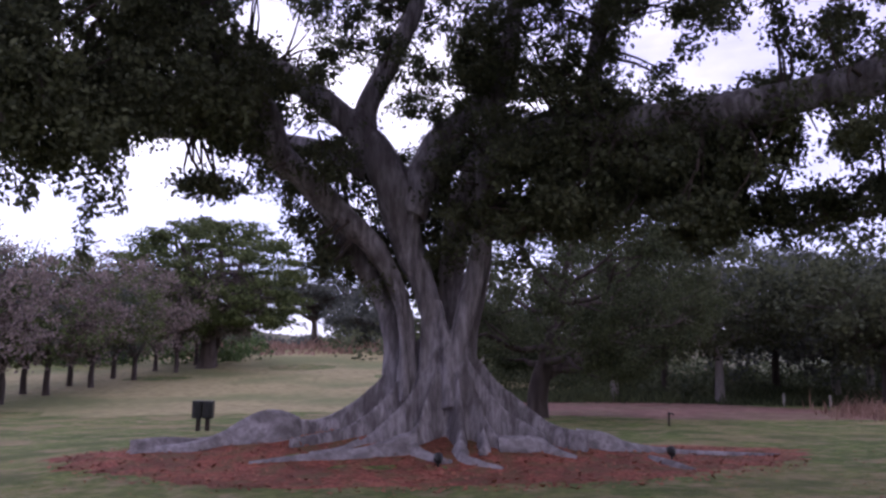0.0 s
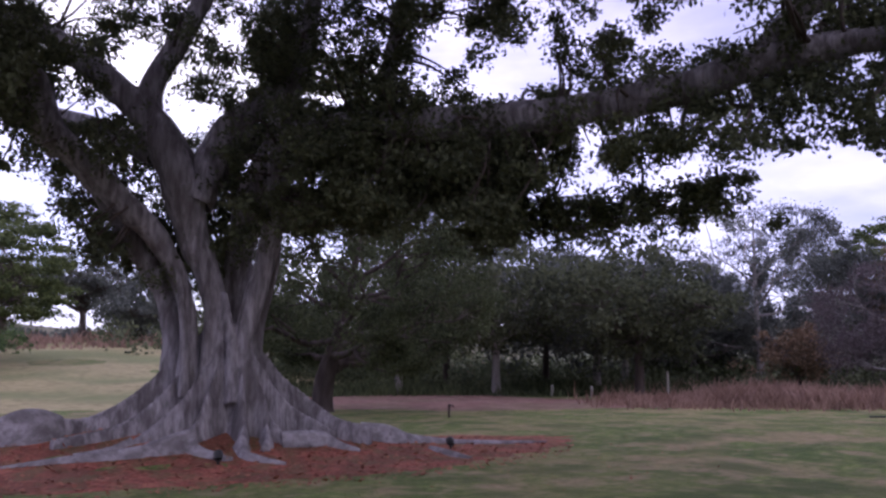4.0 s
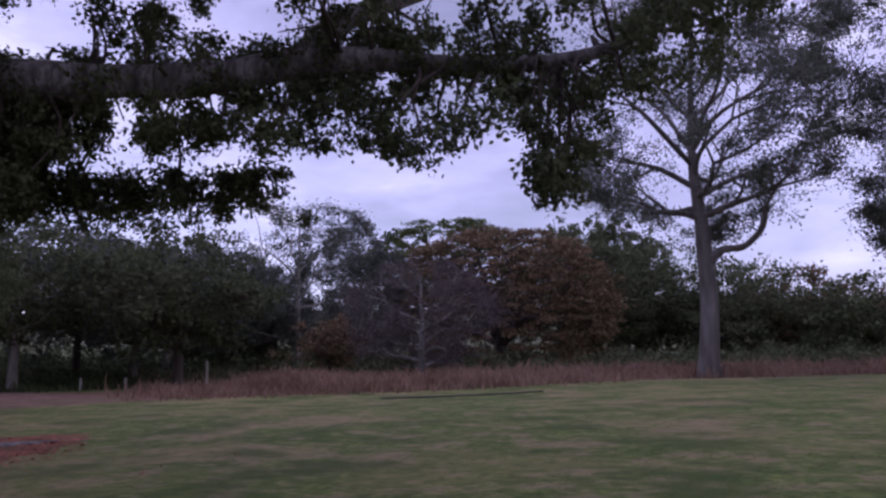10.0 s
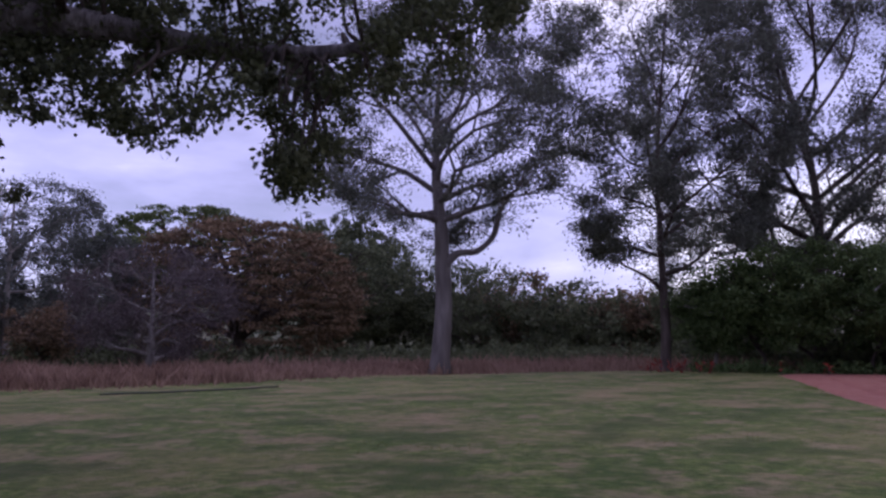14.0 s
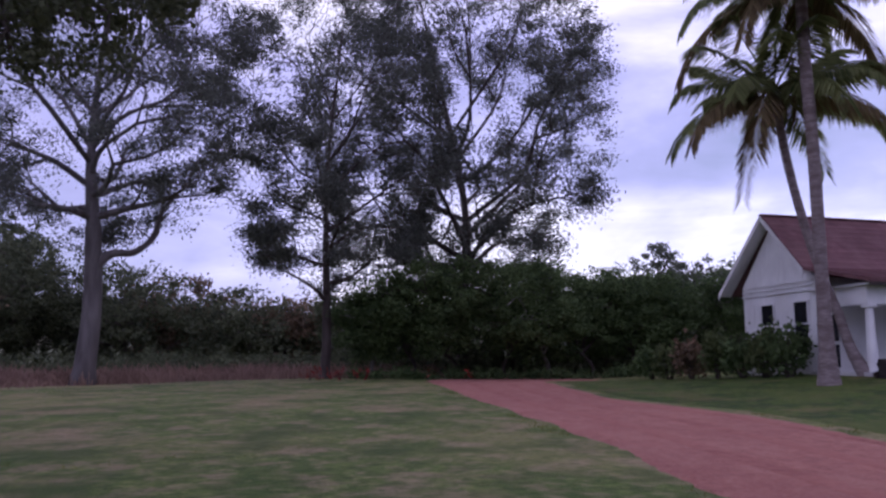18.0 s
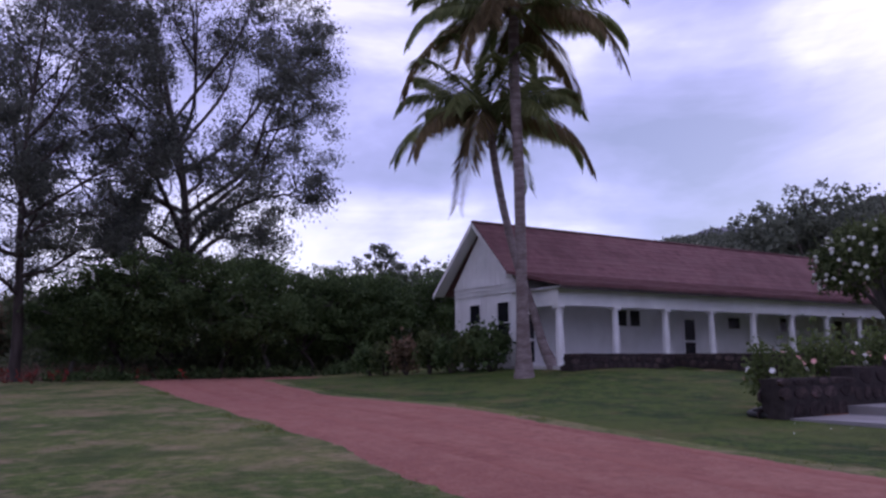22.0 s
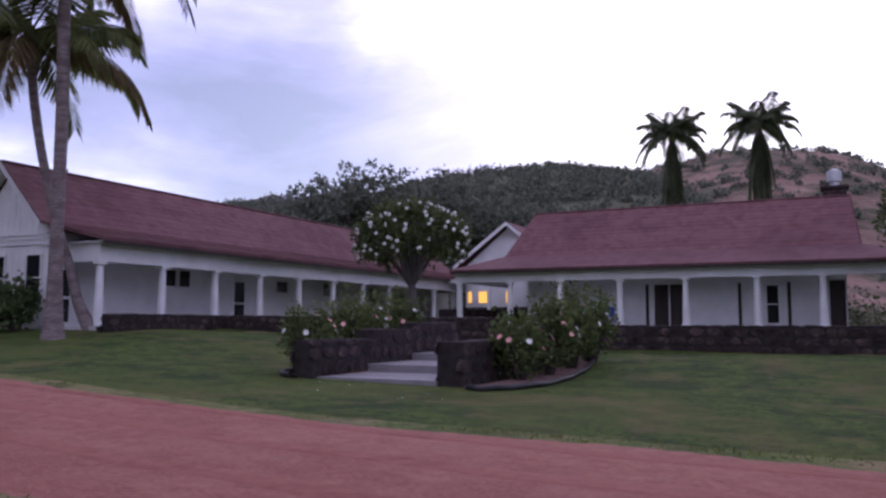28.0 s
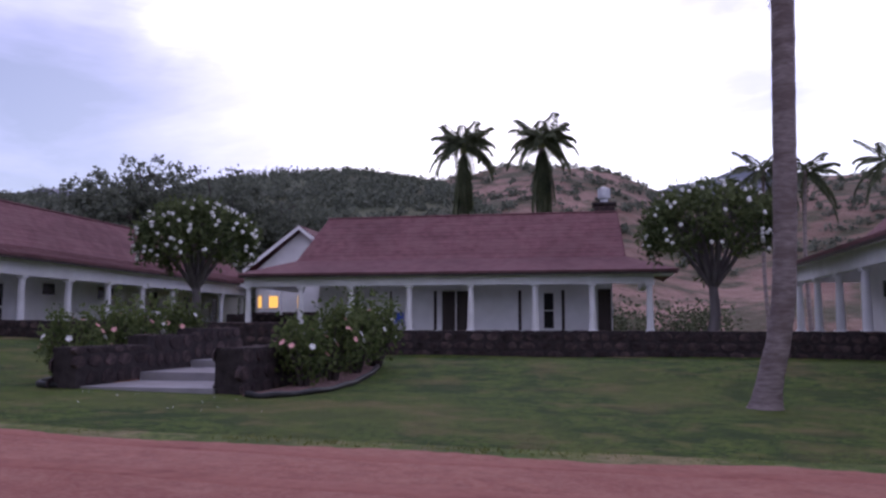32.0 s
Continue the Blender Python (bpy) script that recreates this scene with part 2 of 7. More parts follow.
M_DBARK = mat("dark_bark", [(0.3, (0.04, 0.03, 0.028)), (0.7, (0.10, 0.08, 0.075))], 3.0, 0.95, 0.7, 12, stretch=(1, 1, 0.3), bdist=0.05)
M_POLE = mat("pale_wood_bark", [(0.3, (0.16, 0.145, 0.14)), (0.7, (0.30, 0.28, 0.27))], 4.0, 0.9, 0.5, 12, coarse=(0.9, (0.09, 0.075, 0.07), 0.6), stretch=(1, 1, 0.3))
M_EUCBARK = mat("pale_gum_bark", [(0.3, (0.075, 0.066, 0.066)), (0.7, (0.18, 0.16, 0.165))], 3.0, 0.9, 0.6, 10, coarse=(0.5, (0.08, 0.065, 0.06), 0.6), stretch=(1, 1, 0.2), bdist=0.04)
M_PALMBARK = mat("ringed_palm_bark", [(0.3, (0.15, 0.115, 0.112)), (0.7, (0.31, 0.26, 0.26))], 5.0, 0.92, 0.7, 12, stretch=(1, 1, 4.0), coarse=(1.0, (0.12, 0.085, 0.08), 0.6))
M_WHITE = mat("white_paint", [(0.3, (0.72, 0.72, 0.73)), (0.7, (0.82, 0.82, 0.83))], 1.5, 0.6, 0.08, 30, coarse=(0.5, (0.62, 0.61, 0.60), 0.4))
M_ROOF = mat("brown_red_shingle", [(0.3, (0.135, 0.060, 0.066)), (0.7, (0.215, 0.104, 0.110))], 2.5, 0.95, 0.5, 25, coarse=((0.25, (0.115, 0.052, 0.057), 0.6), (1.1, (0.195, 0.105, 0.106), 0.5)), vary=0.12)
M_LAVA = mat("lava_rock", [(0.3, (0.022, 0.015, 0.015)), (0.55, (0.06, 0.042, 0.042)), (0.75, (0.12, 0.075, 0.07))], 4.0, 0.95, 0.9, 18, vary=0.4, bdist=0.04)
M_MORTAR = mat("dark_mortar", [(0.3, (0.02, 0.016, 0.016)), (0.7, (0.05, 0.04, 0.04))], 6.0, 0.95, 0.6)
M_CONC = mat("grey_concrete", [(0.3, (0.22, 0.21, 0.22)), (0.7, (0.33, 0.32, 0.33))], 2.0, 0.85, 0.3, 20, coarse=(0.8, (0.24, 0.22, 0.22), 0.6))
# unseen floor, made pale to bounce light onto the lanai walls
M_DECK = mat("bounce_pale_concrete", [(0.3, (0.42, 0.41, 0.42)), (0.7, (0.54, 0.53, 0.54))], 2.0, 0.8, 0.2, 20, coarse=(0.8, (0.38, 0.36, 0.36), 0.5))
M_GLASSD = mat("dark_glass", [(0.3, (0.012, 0.012, 0.016)), (0.7, (0.02, 0.02, 0.026))], 1.0, 0.12, 0.0, spec=0.5)
M_DOOR = mat("dark_wood_door", [(0.3, (0.02, 0.014, 0.012)), (0.7, (0.05, 0.035, 0.03))], 5.0, 0.5, 0.2, stretch=(1, 1, 0.1))
M_L_BANYAN = leafmat("banyan_leaf", (0.034, 0.042, 0.030), (0.105, 0.12, 0.066), 0.28)
# darker green leaf: shade behind the banyan and in the wood, as colour
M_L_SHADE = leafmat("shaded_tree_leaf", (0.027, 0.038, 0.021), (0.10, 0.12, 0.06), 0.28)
M_L_WOOD = leafmat("dark_wood_leaf", (0.040, 0.055, 0.034), (0.125, 0.14, 0.08), 0.25)
M_L_GREEN = leafmat("green_leaf", (0.032, 0.050, 0.022), (0.13, 0.16, 0.065), 0.3)
M_L_HEDGE = leafmat("hedge_leaf", (0.026, 0.048, 0.020), (0.125, 0.18, 0.072), 0.3)
M_L_EUC = leafmat("gum_leaf", (0.048, 0.056, 0.050), (0.155, 0.165, 0.14), 0.32)
M_L_RUST = leafmat("rusty_rain_tree_leaf", (0.062, 0.052, 0.034), (0.23, 0.155, 0.10), 0.2)
M_L_PALM = leafmat("palm_frond_leaf", (0.085, 0.115, 0.045), (0.29, 0.32, 0.14), 0.45)
M_L_BROWN = leafmat("dead_frond_leaf", (0.09, 0.065, 0.035), (0.22, 0.165, 0.085), 0.2)
M_L_GREY = leafmat("grey_green_leaf", (0.052, 0.062, 0.056), (0.13, 0.142, 0.126), 0.22)
M_L_PINK = leafmat("bare_pinkish_twig_leaf", (0.12, 0.095, 0.09), (0.26, 0.21, 0.195), 0.25)
M_L_TWIG = leafmat("purplish_twig", (0.07, 0.056, 0.06), (0.16, 0.13, 0.135), 0.2)
M_L_STRAW = leafmat("dry_grass_blade", (0.16, 0.095, 0.075), (0.36, 0.24, 0.19), 0.3)
# paler and greyer than the near leaves: distance haze put into the colour
M_L_HILL = leafmat("hillside_leaf", (0.075, 0.09, 0.070), (0.165, 0.18, 0.135), 0.25)
M_L_HIB = leafmat("hibiscus_leaf", (0.036, 0.062, 0.022), (0.16, 0.20, 0.075), 0.4)
M_L_LAWN = leafmat("lawn_blade", (0.08, 0.11, 0.025), (0.22, 0.23, 0.07), 0.35)
M_PETAL = mat("white_petal", [(0.3, (0.75, 0.75, 0.72)), (0.7, (0.85, 0.85, 0.82))], 6.0, 0.6, 0)
M_PINKPETAL = mat("pink_petal", [(0.3, (0.70, 0.30, 0.28)), (0.7, (0.85, 0.50, 0.45))], 6.0, 0.6, 0)
M_REDPETAL = mat("red_bract", [(0.3, (0.17, 0.02, 0.016)), (0.7, (0.30, 0.038, 0.025))], 6.0, 0.6, 0)
M_BLACK = mat("black_plastic", [(0.3, (0.012, 0.012, 0.012)), (0.7, (0.03, 0.03, 0.03))], 8.0, 0.5, 0.1)

# ---- geometry helpers ----


def smooth(a, b, v):
    t = np.clip((v - a) / (b - a), 0, 1)
    return t * t * (3 - 2 * t)


def H(x, y):
    """Height of the ground, in metres: a gentle slope, a mound at the near house, a field that rises far off."""
    x, y = np.asarray(x, float), np.asarray(y, float)
    xc = 48 * np.tanh(x / 48)
    yc = 60 * np.tanh(y / 60)
    h = 0.026 * xc - 0.0105 * yc
    h = h + 0.75 * np.exp(-(((x - 0.6) / 3.3) ** 2 + ((y - 16.3) / 1.7) ** 2))
    h = h + 0.24 * np.exp(-(((x + 4.3) / 2.9) ** 2 + ((y - 15.6) / 2.8) ** 2))
    h = h + 0.45 * np.exp(-(((x - 28) / 8) ** 2 + ((y + 15.5) / 5) ** 2))
    h = h + 5.5 * smooth(34, 130, y) * smooth(8, -20, x - 0.35 * y)
    k = (x - 12.6) * 0.19 - (y + 22.7) * 0.982
    h = h + (0.24 * smooth(-8, -0.6, k) + 0.20 * smooth(-0.1, 0.6, k)) * smooth(70, 55, k) * smooth(-45, -30, x) * smooth(60, 45, x)
    h = h + 0.28 * smooth(12, -2, x) * smooth(-17, -23, y) * smooth(-70, -55, y)
    h = h + 0.05 * np.sin(x * 0.31 + 1.0) * np.sin(y * 0.27) * smooth(10, 25, np.hypot(x, y))
    return h


def mesh_np(name, verts, faces_flat, loop_totals, mats, face_mat=None, smooth_shade=False):
    me = bpy.data.meshes.new(name)
    verts = np.asarray(verts, np.float32)
    loops = np.asarray(faces_flat, np.int32)
    tot = np.asarray(loop_totals, np.int32)
    me.vertices.add(len(verts))
    me.vertices.foreach_set("co", verts.ravel())
    me.loops.add(len(loops))
    me.loops.foreach_set("vertex_index", loops)
    me.polygons.add(len(tot))
    me.polygons.foreach_set("loop_start", np.concatenate([[0], np.cumsum(tot)[:-1]]).astype(np.int32))
    for m in mats:
        me.materials.append(m)
    if face_mat is not None:
        me.polygons.foreach_set("material_index", np.asarray(face_mat, np.int32))
    me.polygons.foreach_set("use_smooth", np.full(len(tot), smooth_shade))
    me.update()
    me.validate()
    return me


def obj(name, me, parent=None, label=""):
    ob = new(name, me)
    if parent is not None:
        ob.parent = parent
    if label:
        ob["label"] = label
    return ob


def empty(name, x, y, z, rz=0.0):
    ob = new(name)
    ob.location, ob.rotation_euler = (x, y, z), (0, 0, rz)
    ob.empty_display_size = 0.3
    return ob


def part(name, bm, material, parent, label="", smooth_shade=False):
    """Link a bmesh as one mesh object under a thing or part."""
    me = bpy.data.meshes.new(name)
    bm.to_mesh(me)
    bm.free()
    for m in material if isinstance(material, (list, tuple)) else [material]:
        me.materials.append(m)
    if smooth_shade:
        for p in me.polygons:
            p.use_smooth = True
    return obj(name, me, parent, label)


def box(bm, x0, y0, z0, x1, y1, z1, bev=0.0):
    r = bmesh.ops.create_cube(bm, size=1.0)
    vs = r["verts"]
    for v in vs:
        v.co = Vector(((x0 + x1) / 2 + v.co.x * (x1 - x0), (y0 + y1) / 2 + v.co.y * (y1 - y0), (z0 + z1) / 2 + v.co.z * (z1 - z0)))
    if bev:
        es = list({e for v in vs for e in v.link_edges})
        bmesh.ops.bevel(bm, geom=es, offset=bev, segments=1, affect="EDGES")
    return vs


def prism(bm, poly, thick):
    """A slab: poly (3D corner points in order) pushed along its normal by thick."""
    vs = [bm.verts.new(p) for p in poly]
    f = bm.faces.new(vs)
    f.normal_update()
    n = f.normal * thick
    ws = [bm.verts.new(Vector(p) + n) for p in poly]
    bm.faces.new(list(reversed(ws)))
    k = len(vs)
    for i in range(k):
        bm.faces.new((vs[i], ws[i], ws[(i + 1) % k], vs[(i + 1) % k]))
    bmesh.ops.recalc_face_normals(bm, faces=bm.faces)


def spline(ctrl, n):
    """Catmull-Rom through rows of numbers."""
    c = np.asarray(ctrl, float)
    p = np.vstack([2 * c[0] - c[1], c, 2 * c[-1] - c[-2]])
    out = []
    for u in np.linspace(0, len(c) - 1 - 1e-6, n):
        i = int(u)
        t = u - i
        a, b, d, e = p[i], p[i + 1], p[i + 2], p[i + 3]
        out.append(0.5 * ((2 * b) + (d - a) * t + (2 * a - 5 * b + 4 * d - e) * t * t + (3 * b - a - 3 * d + e) * t ** 3))
    return np.array(out)


class Soup:
    """Collects tubes, quads and leaves into one mesh."""

    def __init__(self):
        self.v, self.f, self.t, self.m, self.n = [], [], [], [], 0

    def raw(self, verts, faces, total, mi=0):
        verts = np.asarray(verts, np.float32).reshape(-1, 3)
        faces = np.asarray(faces, np.int64).reshape(-1, total)
        self.v.append(verts)
        self.f.append((faces + self.n).ravel())
        self.t.append(np.full(len(faces), total))
        self.m.append(np.full(len(faces), mi))
        self.n += len(verts)

    def tube(self, pts, rad, seg=8, mi=0, lump=0.0, flute=0, fl_amp=0.0, cap=True, rng=None, closed=False):
        pts, rad = np.asarray(pts, float), np.asarray(rad, float)
        n = len(pts)
        tan = np.gradient(pts, axis=0)
        tan /= np.linalg.norm(tan, axis=1)[:, None] + 1e-9
        ref = np.array([0.0, 0.0, 1.0]) if abs(tan[:, 2]).mean() < 0.8 else np.array([1.0, 0.0, 0.0])
        a = np.cross(tan, ref)
        a /= np.linalg.norm(a, axis=1)[:, None] + 1e-9
        b = np.cross(tan, a)
        th = np.linspace(0, 2 * np.pi, seg, endpoint=False)
        rr = np.repeat(rad[:, None], seg, 1)
        if flute:
            rr = rr * (1 + fl_amp * np.cos(flute * th)[None, :] * np.linspace(1, 0.5, n)[:, None])
        if lump:
            g = rng or np.random
            k = g.normal(size=(n, seg))
            k = (k + np.roll(k, 1, 1) + np.roll(k, -1, 1)) / 2
            k[1:] = 0.6 * k[1:] + 0.4 * k[:-1]
            rr = rr * (1 + lump * k)
        v = pts[:, None, :] + rr[..., None] * (np.cos(th)[None, :, None] * a[:, None, :] + np.sin(th)[None, :, None] * b[:, None, :])
        i = np.arange(n - 1)[:, None] * seg
        j = np.arange(seg)[None, :]
        jn = (j + 1) % seg
        q = np.stack([i + j, i + seg + j, i + seg + jn, i + jn], -1).reshape(-1, 4)
        vv = v.reshape(-1, 3)
        self.raw(vv, q, 4, mi)
        if cap:
            self.raw(np.vstack([v[-1], pts[-1:] + tan[-1:] * rad[-1] * 0.5]), np.stack([np.arange(seg), (np.arange(seg) + 1) % seg, np.full(seg, seg)], -1)[:, ::-1], 3, mi)
            if closed:
                self.raw(np.vstack([v[0], pts[:1] - tan[:1] * rad[0] * 0.3]), np.stack([np.arange(seg), (np.arange(seg) + 1) % seg, np.full(seg, seg)], -1), 3, mi)

    def leaves(self, pos, size, rng, mi=0, aspect=0.5, up=None, droop=0.0, fold=0.25, level=1.0):
        """A kite-shaped, folded leaf at each place, turned at random."""
        pos = np.asarray(pos, float)
        n = len(pos)
        if n == 0:
            return
        d = rng.normal(size=(n, 3))
        d[:, 2] = d[:, 2] * level - droop
        d /= np.linalg.norm(d, axis=1)[:, None] + 1e-9
        s = rng.normal(size=(n, 3))
        s[:, 2] *= level if up is None else up
        s -= (s * d).sum(1)[:, None] * d
        s /= np.linalg.norm(s, axis=1)[:, None] + 1e-9
        nn = np.cross(d, s)
        L = (np.asarray(size) * rng.uniform(0.7, 1.3, n))[:, None]
        v = np.stack([pos, pos + d * L * 0.5 + s * L * aspect * 0.5 + nn * L * fold * 0.3, pos + d * L, pos + d * L * 0.5 - s * L * aspect * 0.5 + nn * L * fold * 0.3], 1)
        i = np.arange(n)[:, None] * 4
        self.raw(v.reshape(-1, 3), i + np.array([[0, 1, 2, 3]]), 4, mi)

    def make(self, name, mats, parent=None, label="", smooth_shade=True):
        me = mesh_np(name, np.vstack(self.v), np.concatenate(self.f), np.concatenate(self.t), mats, np.concatenate(self.m), smooth_shade)
        return obj(name, me, parent, label)


def blob_points(rng, n, c, r, shell=0.55):
    """n places in an ellipsoid, mostly near its skin."""
    d = rng.normal(size=(n, 3))
    d /= np.linalg.norm(d, axis=1)[:, None]
    k = rng.uniform(shell, 1.0, n) ** 0.8
    return np.asarray(c) + d * k[:, None] * np.asarray(r)

# ---- ground ----


def sheet(name, xs, ys, material, lift=0.0):
    X, Y = np.meshgrid(xs, ys, indexing="ij")
    Z = H(X, Y) + lift
    nx, ny = X.shape
    v = np.stack([X, Y, Z], -1).reshape(-1, 3)
    i = (np.arange(nx - 1)[:, None] * ny + np.arange(ny - 1)[None, :]).ravel()
    f = np.stack([i, i + ny, i + ny + 1, i + 1], -1)
    me = mesh_np(name, v, f.ravel(), np.full(len(f), 4), [material], None, True)
    return tagged(new(name, me), kind="structure")


fine = np.concatenate([-np.geomspace(2400, 62, 26), np.linspace(-60, 60, 161), np.geomspace(62, 2400, 26)])
ground = sheet("ground", fine, fine, M_GRASS)
tagged(ground, "mown green lawn with worn brown patches", "lawn")


def ribbon(name, edge_a, edge_b, n, m, material, lift, rough, seed):
    """A strip of ground between two edges with ragged rims."""
    rng = np.random.default_rng(seed)
    a, b = spline(edge_a, n), spline(edge_b, n)
    k = np.linspace(0, 1, m)[None, :, None]
    p = a[:, None, :] * (1 - k) + b[:, None, :] * k
    for c, sg in ((0, 1.0), (-1, 1.0)):
        wob = rng.normal(size=(n, 1)) * rough * 0.35 + 1.4 * rough * np.sin(np.arange(n) * 0.21 + 2 * np.sin(np.arange(n) * 0.067))[:, None]
        across = (b - a) / (np.linalg.norm(b - a, axis=1)[:, None] + 1e-6)
        p[:, c] += across * wob
        p[:, c + 1 if c == 0 else c - 1] += across * wob * 0.5
    z = H(p[..., 0], p[..., 1]) + lift
    z[:, 0] -= lift + 0.02
    z[:, -1] -= lift + 0.02
    v = np.concatenate([p, z[..., None]], -1).reshape(-1, 3)
    i = (np.arange(n - 1)[:, None] * m + np.arange(m - 1)[None, :]).ravel()
    f = np.stack([i, i + m, i + m + 1, i + 1], -1)
    me = mesh_np(name, v, f.ravel(), np.full(len(f), 4), [material], None, True)
    return tagged(new(name, me), kind="structure")


road = ribbon("road", [(-40, -16), (-10, -7.6), (0, -4.4), (7.3, -3.35), (15.3, -2.8), (25, -1.9), (36.9, -0.9), (42, -1.5), (46, -8)],
              [(-36, -24), (-9, -14.0), (-1.2, -10.5), (6.2, -8.6), (10, -8.0), (19.2, -7.8), (25, -6.4), (37.0, -6.6), (38.5, -9.5)], 360, 14, M_DIRT, 0.02, 0.13, 3)
tagged(road, "reddish bare dirt drive across the lawn", "dirt road")
RA = np.array([(-10, -7.6), (0, -4.4), (7.3, -3.35), (15.3, -2.8), (25, -1.9), (36.9, -0.9)])
RB = np.array([(-9, -14.0), (-1.2, -10.5), (6.2, -8.6), (17, -7.9), (25, -6.4), (37.0, -6.6)])
for k0, w in ((0.30, 0.055), (0.58, 0.055), (0.86, 0.045)):
    lines = [[tuple(p) for p in RA * (1 - k) + RB * k] for k in (k0 - w, k0 + w)]
    tagged(ribbon("wheel_track", lines[0], lines[1], 260, 6, M_RUT, 0.026, 0.05, int(k0 * 100)), "darker damp wheel track along the dirt drive", "wheel track")


def patch(name, cx, cy, rx, ry, rot, material, lift, seed, ragged=0.25):
    rng = np.random.default_rng(seed)
    n, m = 120, 14
    th = np.linspace(0, 2 * np.pi, n, endpoint=False)
    r = 1 + sum(rng.normal() * ragged / (k + 1) * np.cos(k * th + rng.uniform(0, 6)) for k in range(2, 9)) + rng.normal(size=n) * 0.03
    k = np.linspace(0.0, 1, m)
    X = np.cos(th)[:, None] * (r[:, None] * k[None, :]) * rx
    Y = np.sin(th)[:, None] * (r[:, None] * k[None, :]) * ry
    x, y = cx + X * math.cos(rot) - Y * math.sin(rot), cy + X * math.sin(rot) + Y * math.cos(rot)
    z = H(x, y) + lift
    z[:, -1] -= lift + 0.02
    v = np.stack([x, y, z], -1).reshape(-1, 3)
    i, j = np.arange(n)[:, None], np.arange(m - 1)[None, :]
    inx = (i + 1) % n
    f = np.stack([i * m + j, i * m + j + 1, inx * m + j + 1, inx * m + j], -1).reshape(-1, 4)
    me = mesh_np(name, v, f.ravel(), np.full(len(f), 4), [material], None, True)
    return tagged(new(name, me), kind="structure")


tagged(patch("mulch_bed", 0.7, 16.2, 7.1, 4.2, 0.05, M_MULCH, 0.012, 4, 0.12), "reddish leaf litter round the banyan roots", "leaf litter")
tagged(patch("dry_field", -14, 80, 26, 46, 0.25, M_FIELD, 0.03, 5, 0.1), "dry yellowish grass field", "field")
M_TRACK = mat("brown_dirt", [(0.3, (0.13, 0.065, 0.052)), (0.55, (0.20, 0.105, 0.085)), (0.75, (0.27, 0.16, 0.13))], 2.5, 0.95, 0.6, 20, coarse=((0.25, (0.12, 0.10, 0.05), 0.7), (0.9, (0.28, 0.18, 0.14), 0.5), (4.0, (0.10, 0.055, 0.045), 0.5)))
tagged(ribbon("dirt_track", [(0.5, 32), (6.5, 31.3), (10, 28.4), (13.5, 28.2), (17.7, 26.0), (23.5, 22.2)], [(0.5, 55), (11.5, 54), (16, 46), (18.5, 36), (20.5, 29), (24.2, 23.4)], 90, 12, M_TRACK, 0.02, 0.22, 6), "bare brownish dirt strip beyond the lawn", "dirt track")
tagged(ribbon("court_lawn", [(-9, -13.7), (-1.2, -10.2), (6.2, -8.3), (10, -7.7), (19.2, -7.5), (25, -6.1), (37.0, -6.3)], [(-30, -60), (-12, -60), (0, -60), (10, -60), (20, -60), (30, -55), (40, -30)], 120, 60, M_GRASS2, 0.008, 0.05, 8), "lush green lawn before the houses", "lawn")

# ---- the three white houses round the court ----
UX, UY = 0.19, -0.982          # along the near house, away from the lawn
VX, VY = 0.982, 0.19           # across it
Z_FLOOR, Z_COLTOP, Z_EAVE, Z_RIDGE, Z_GROUND = 1.45, 3.72, 4.42, 7.6, 0.5
GRID = math.atan2(UY, UX)


def along(x, y, u, v):
    return (x + UX * u + VX * v, y + UY * u + VY * v)


def column(parent, x, y, z0, z1, r=0.155):
    """A tapered round post with a square cap and foot."""
    s = Soup()
    zz = np.linspace(z0 + 0.1, z1 - 0.12, 8)
    k = np.linspace(0, 1, 8)
    s.tube(np.stack([np.full(8, x), np.full(8, y), zz], -1), r * (1.08 - 0.30 * k ** 1.4), 20, cap=False)
    col = s.make("column", [M_WHITE], parent)
    for nm, za, zb, w in (("column_base", z0, z0 + 0.1, r * 1.3), ("column_cap", z1 - 0.12, z1, r * 1.15)):
        bm = bmesh.new()
        box(bm, x - w, y - w, za, x + w, y + w, zb, 0.015)
        part(nm, bm, M_WHITE, col)
    return col


def window(parent, wall_y, u0, u1, z0, z1, side=-1, axis="u", cross=1):
    """A sash window set in a wall that faces side along the other axis. Local axes: x along the house, y across it."""
    def bx(bm, a0, d0, b0, a1, d1, b1, bev=0.0):
        if axis == "u":
            box(bm, a0, min(d0, d1), b0, a1, max(d0, d1), b1, bev)
        else:
            box(bm, min(d0, d1), a0, b0, max(d0, d1), a1, b1, bev)
    bm = bmesh.new()
    o = wall_y + side * 0.05
    i = wall_y - side * 0.02
    w = 0.07
    bx(bm, u0 - w, i, z0 - w, u0, o, z1 + w)
    bx(bm, u1, i, z0 - w, u1 + w, o, z1 + w)
    bx(bm, u0, i, z1, u1, o, z1 + w)
    bx(bm, u0, i, z0 - w, u1, o + side * 0.04, z0)
    win = part("window", bm, M_WHITE, parent)
    zs = np.linspace(z0, z1, cross + 1)
    for k in range(cross):
        bm = bmesh.new()
        bx(bm, u0, wall_y + side * 0.012, zs[k], u1, wall_y + side * 0.02, zs[k + 1])
        part("pane", bm, M_GLASSD, win)
        if k:
            bm = bmesh.new()
            bx(bm, u0, i, zs[k] - 0.025, u1, wall_y + side * 0.04, zs[k] + 0.025)
            part("sash_bar", bm, M_WHITE, win)
    return win


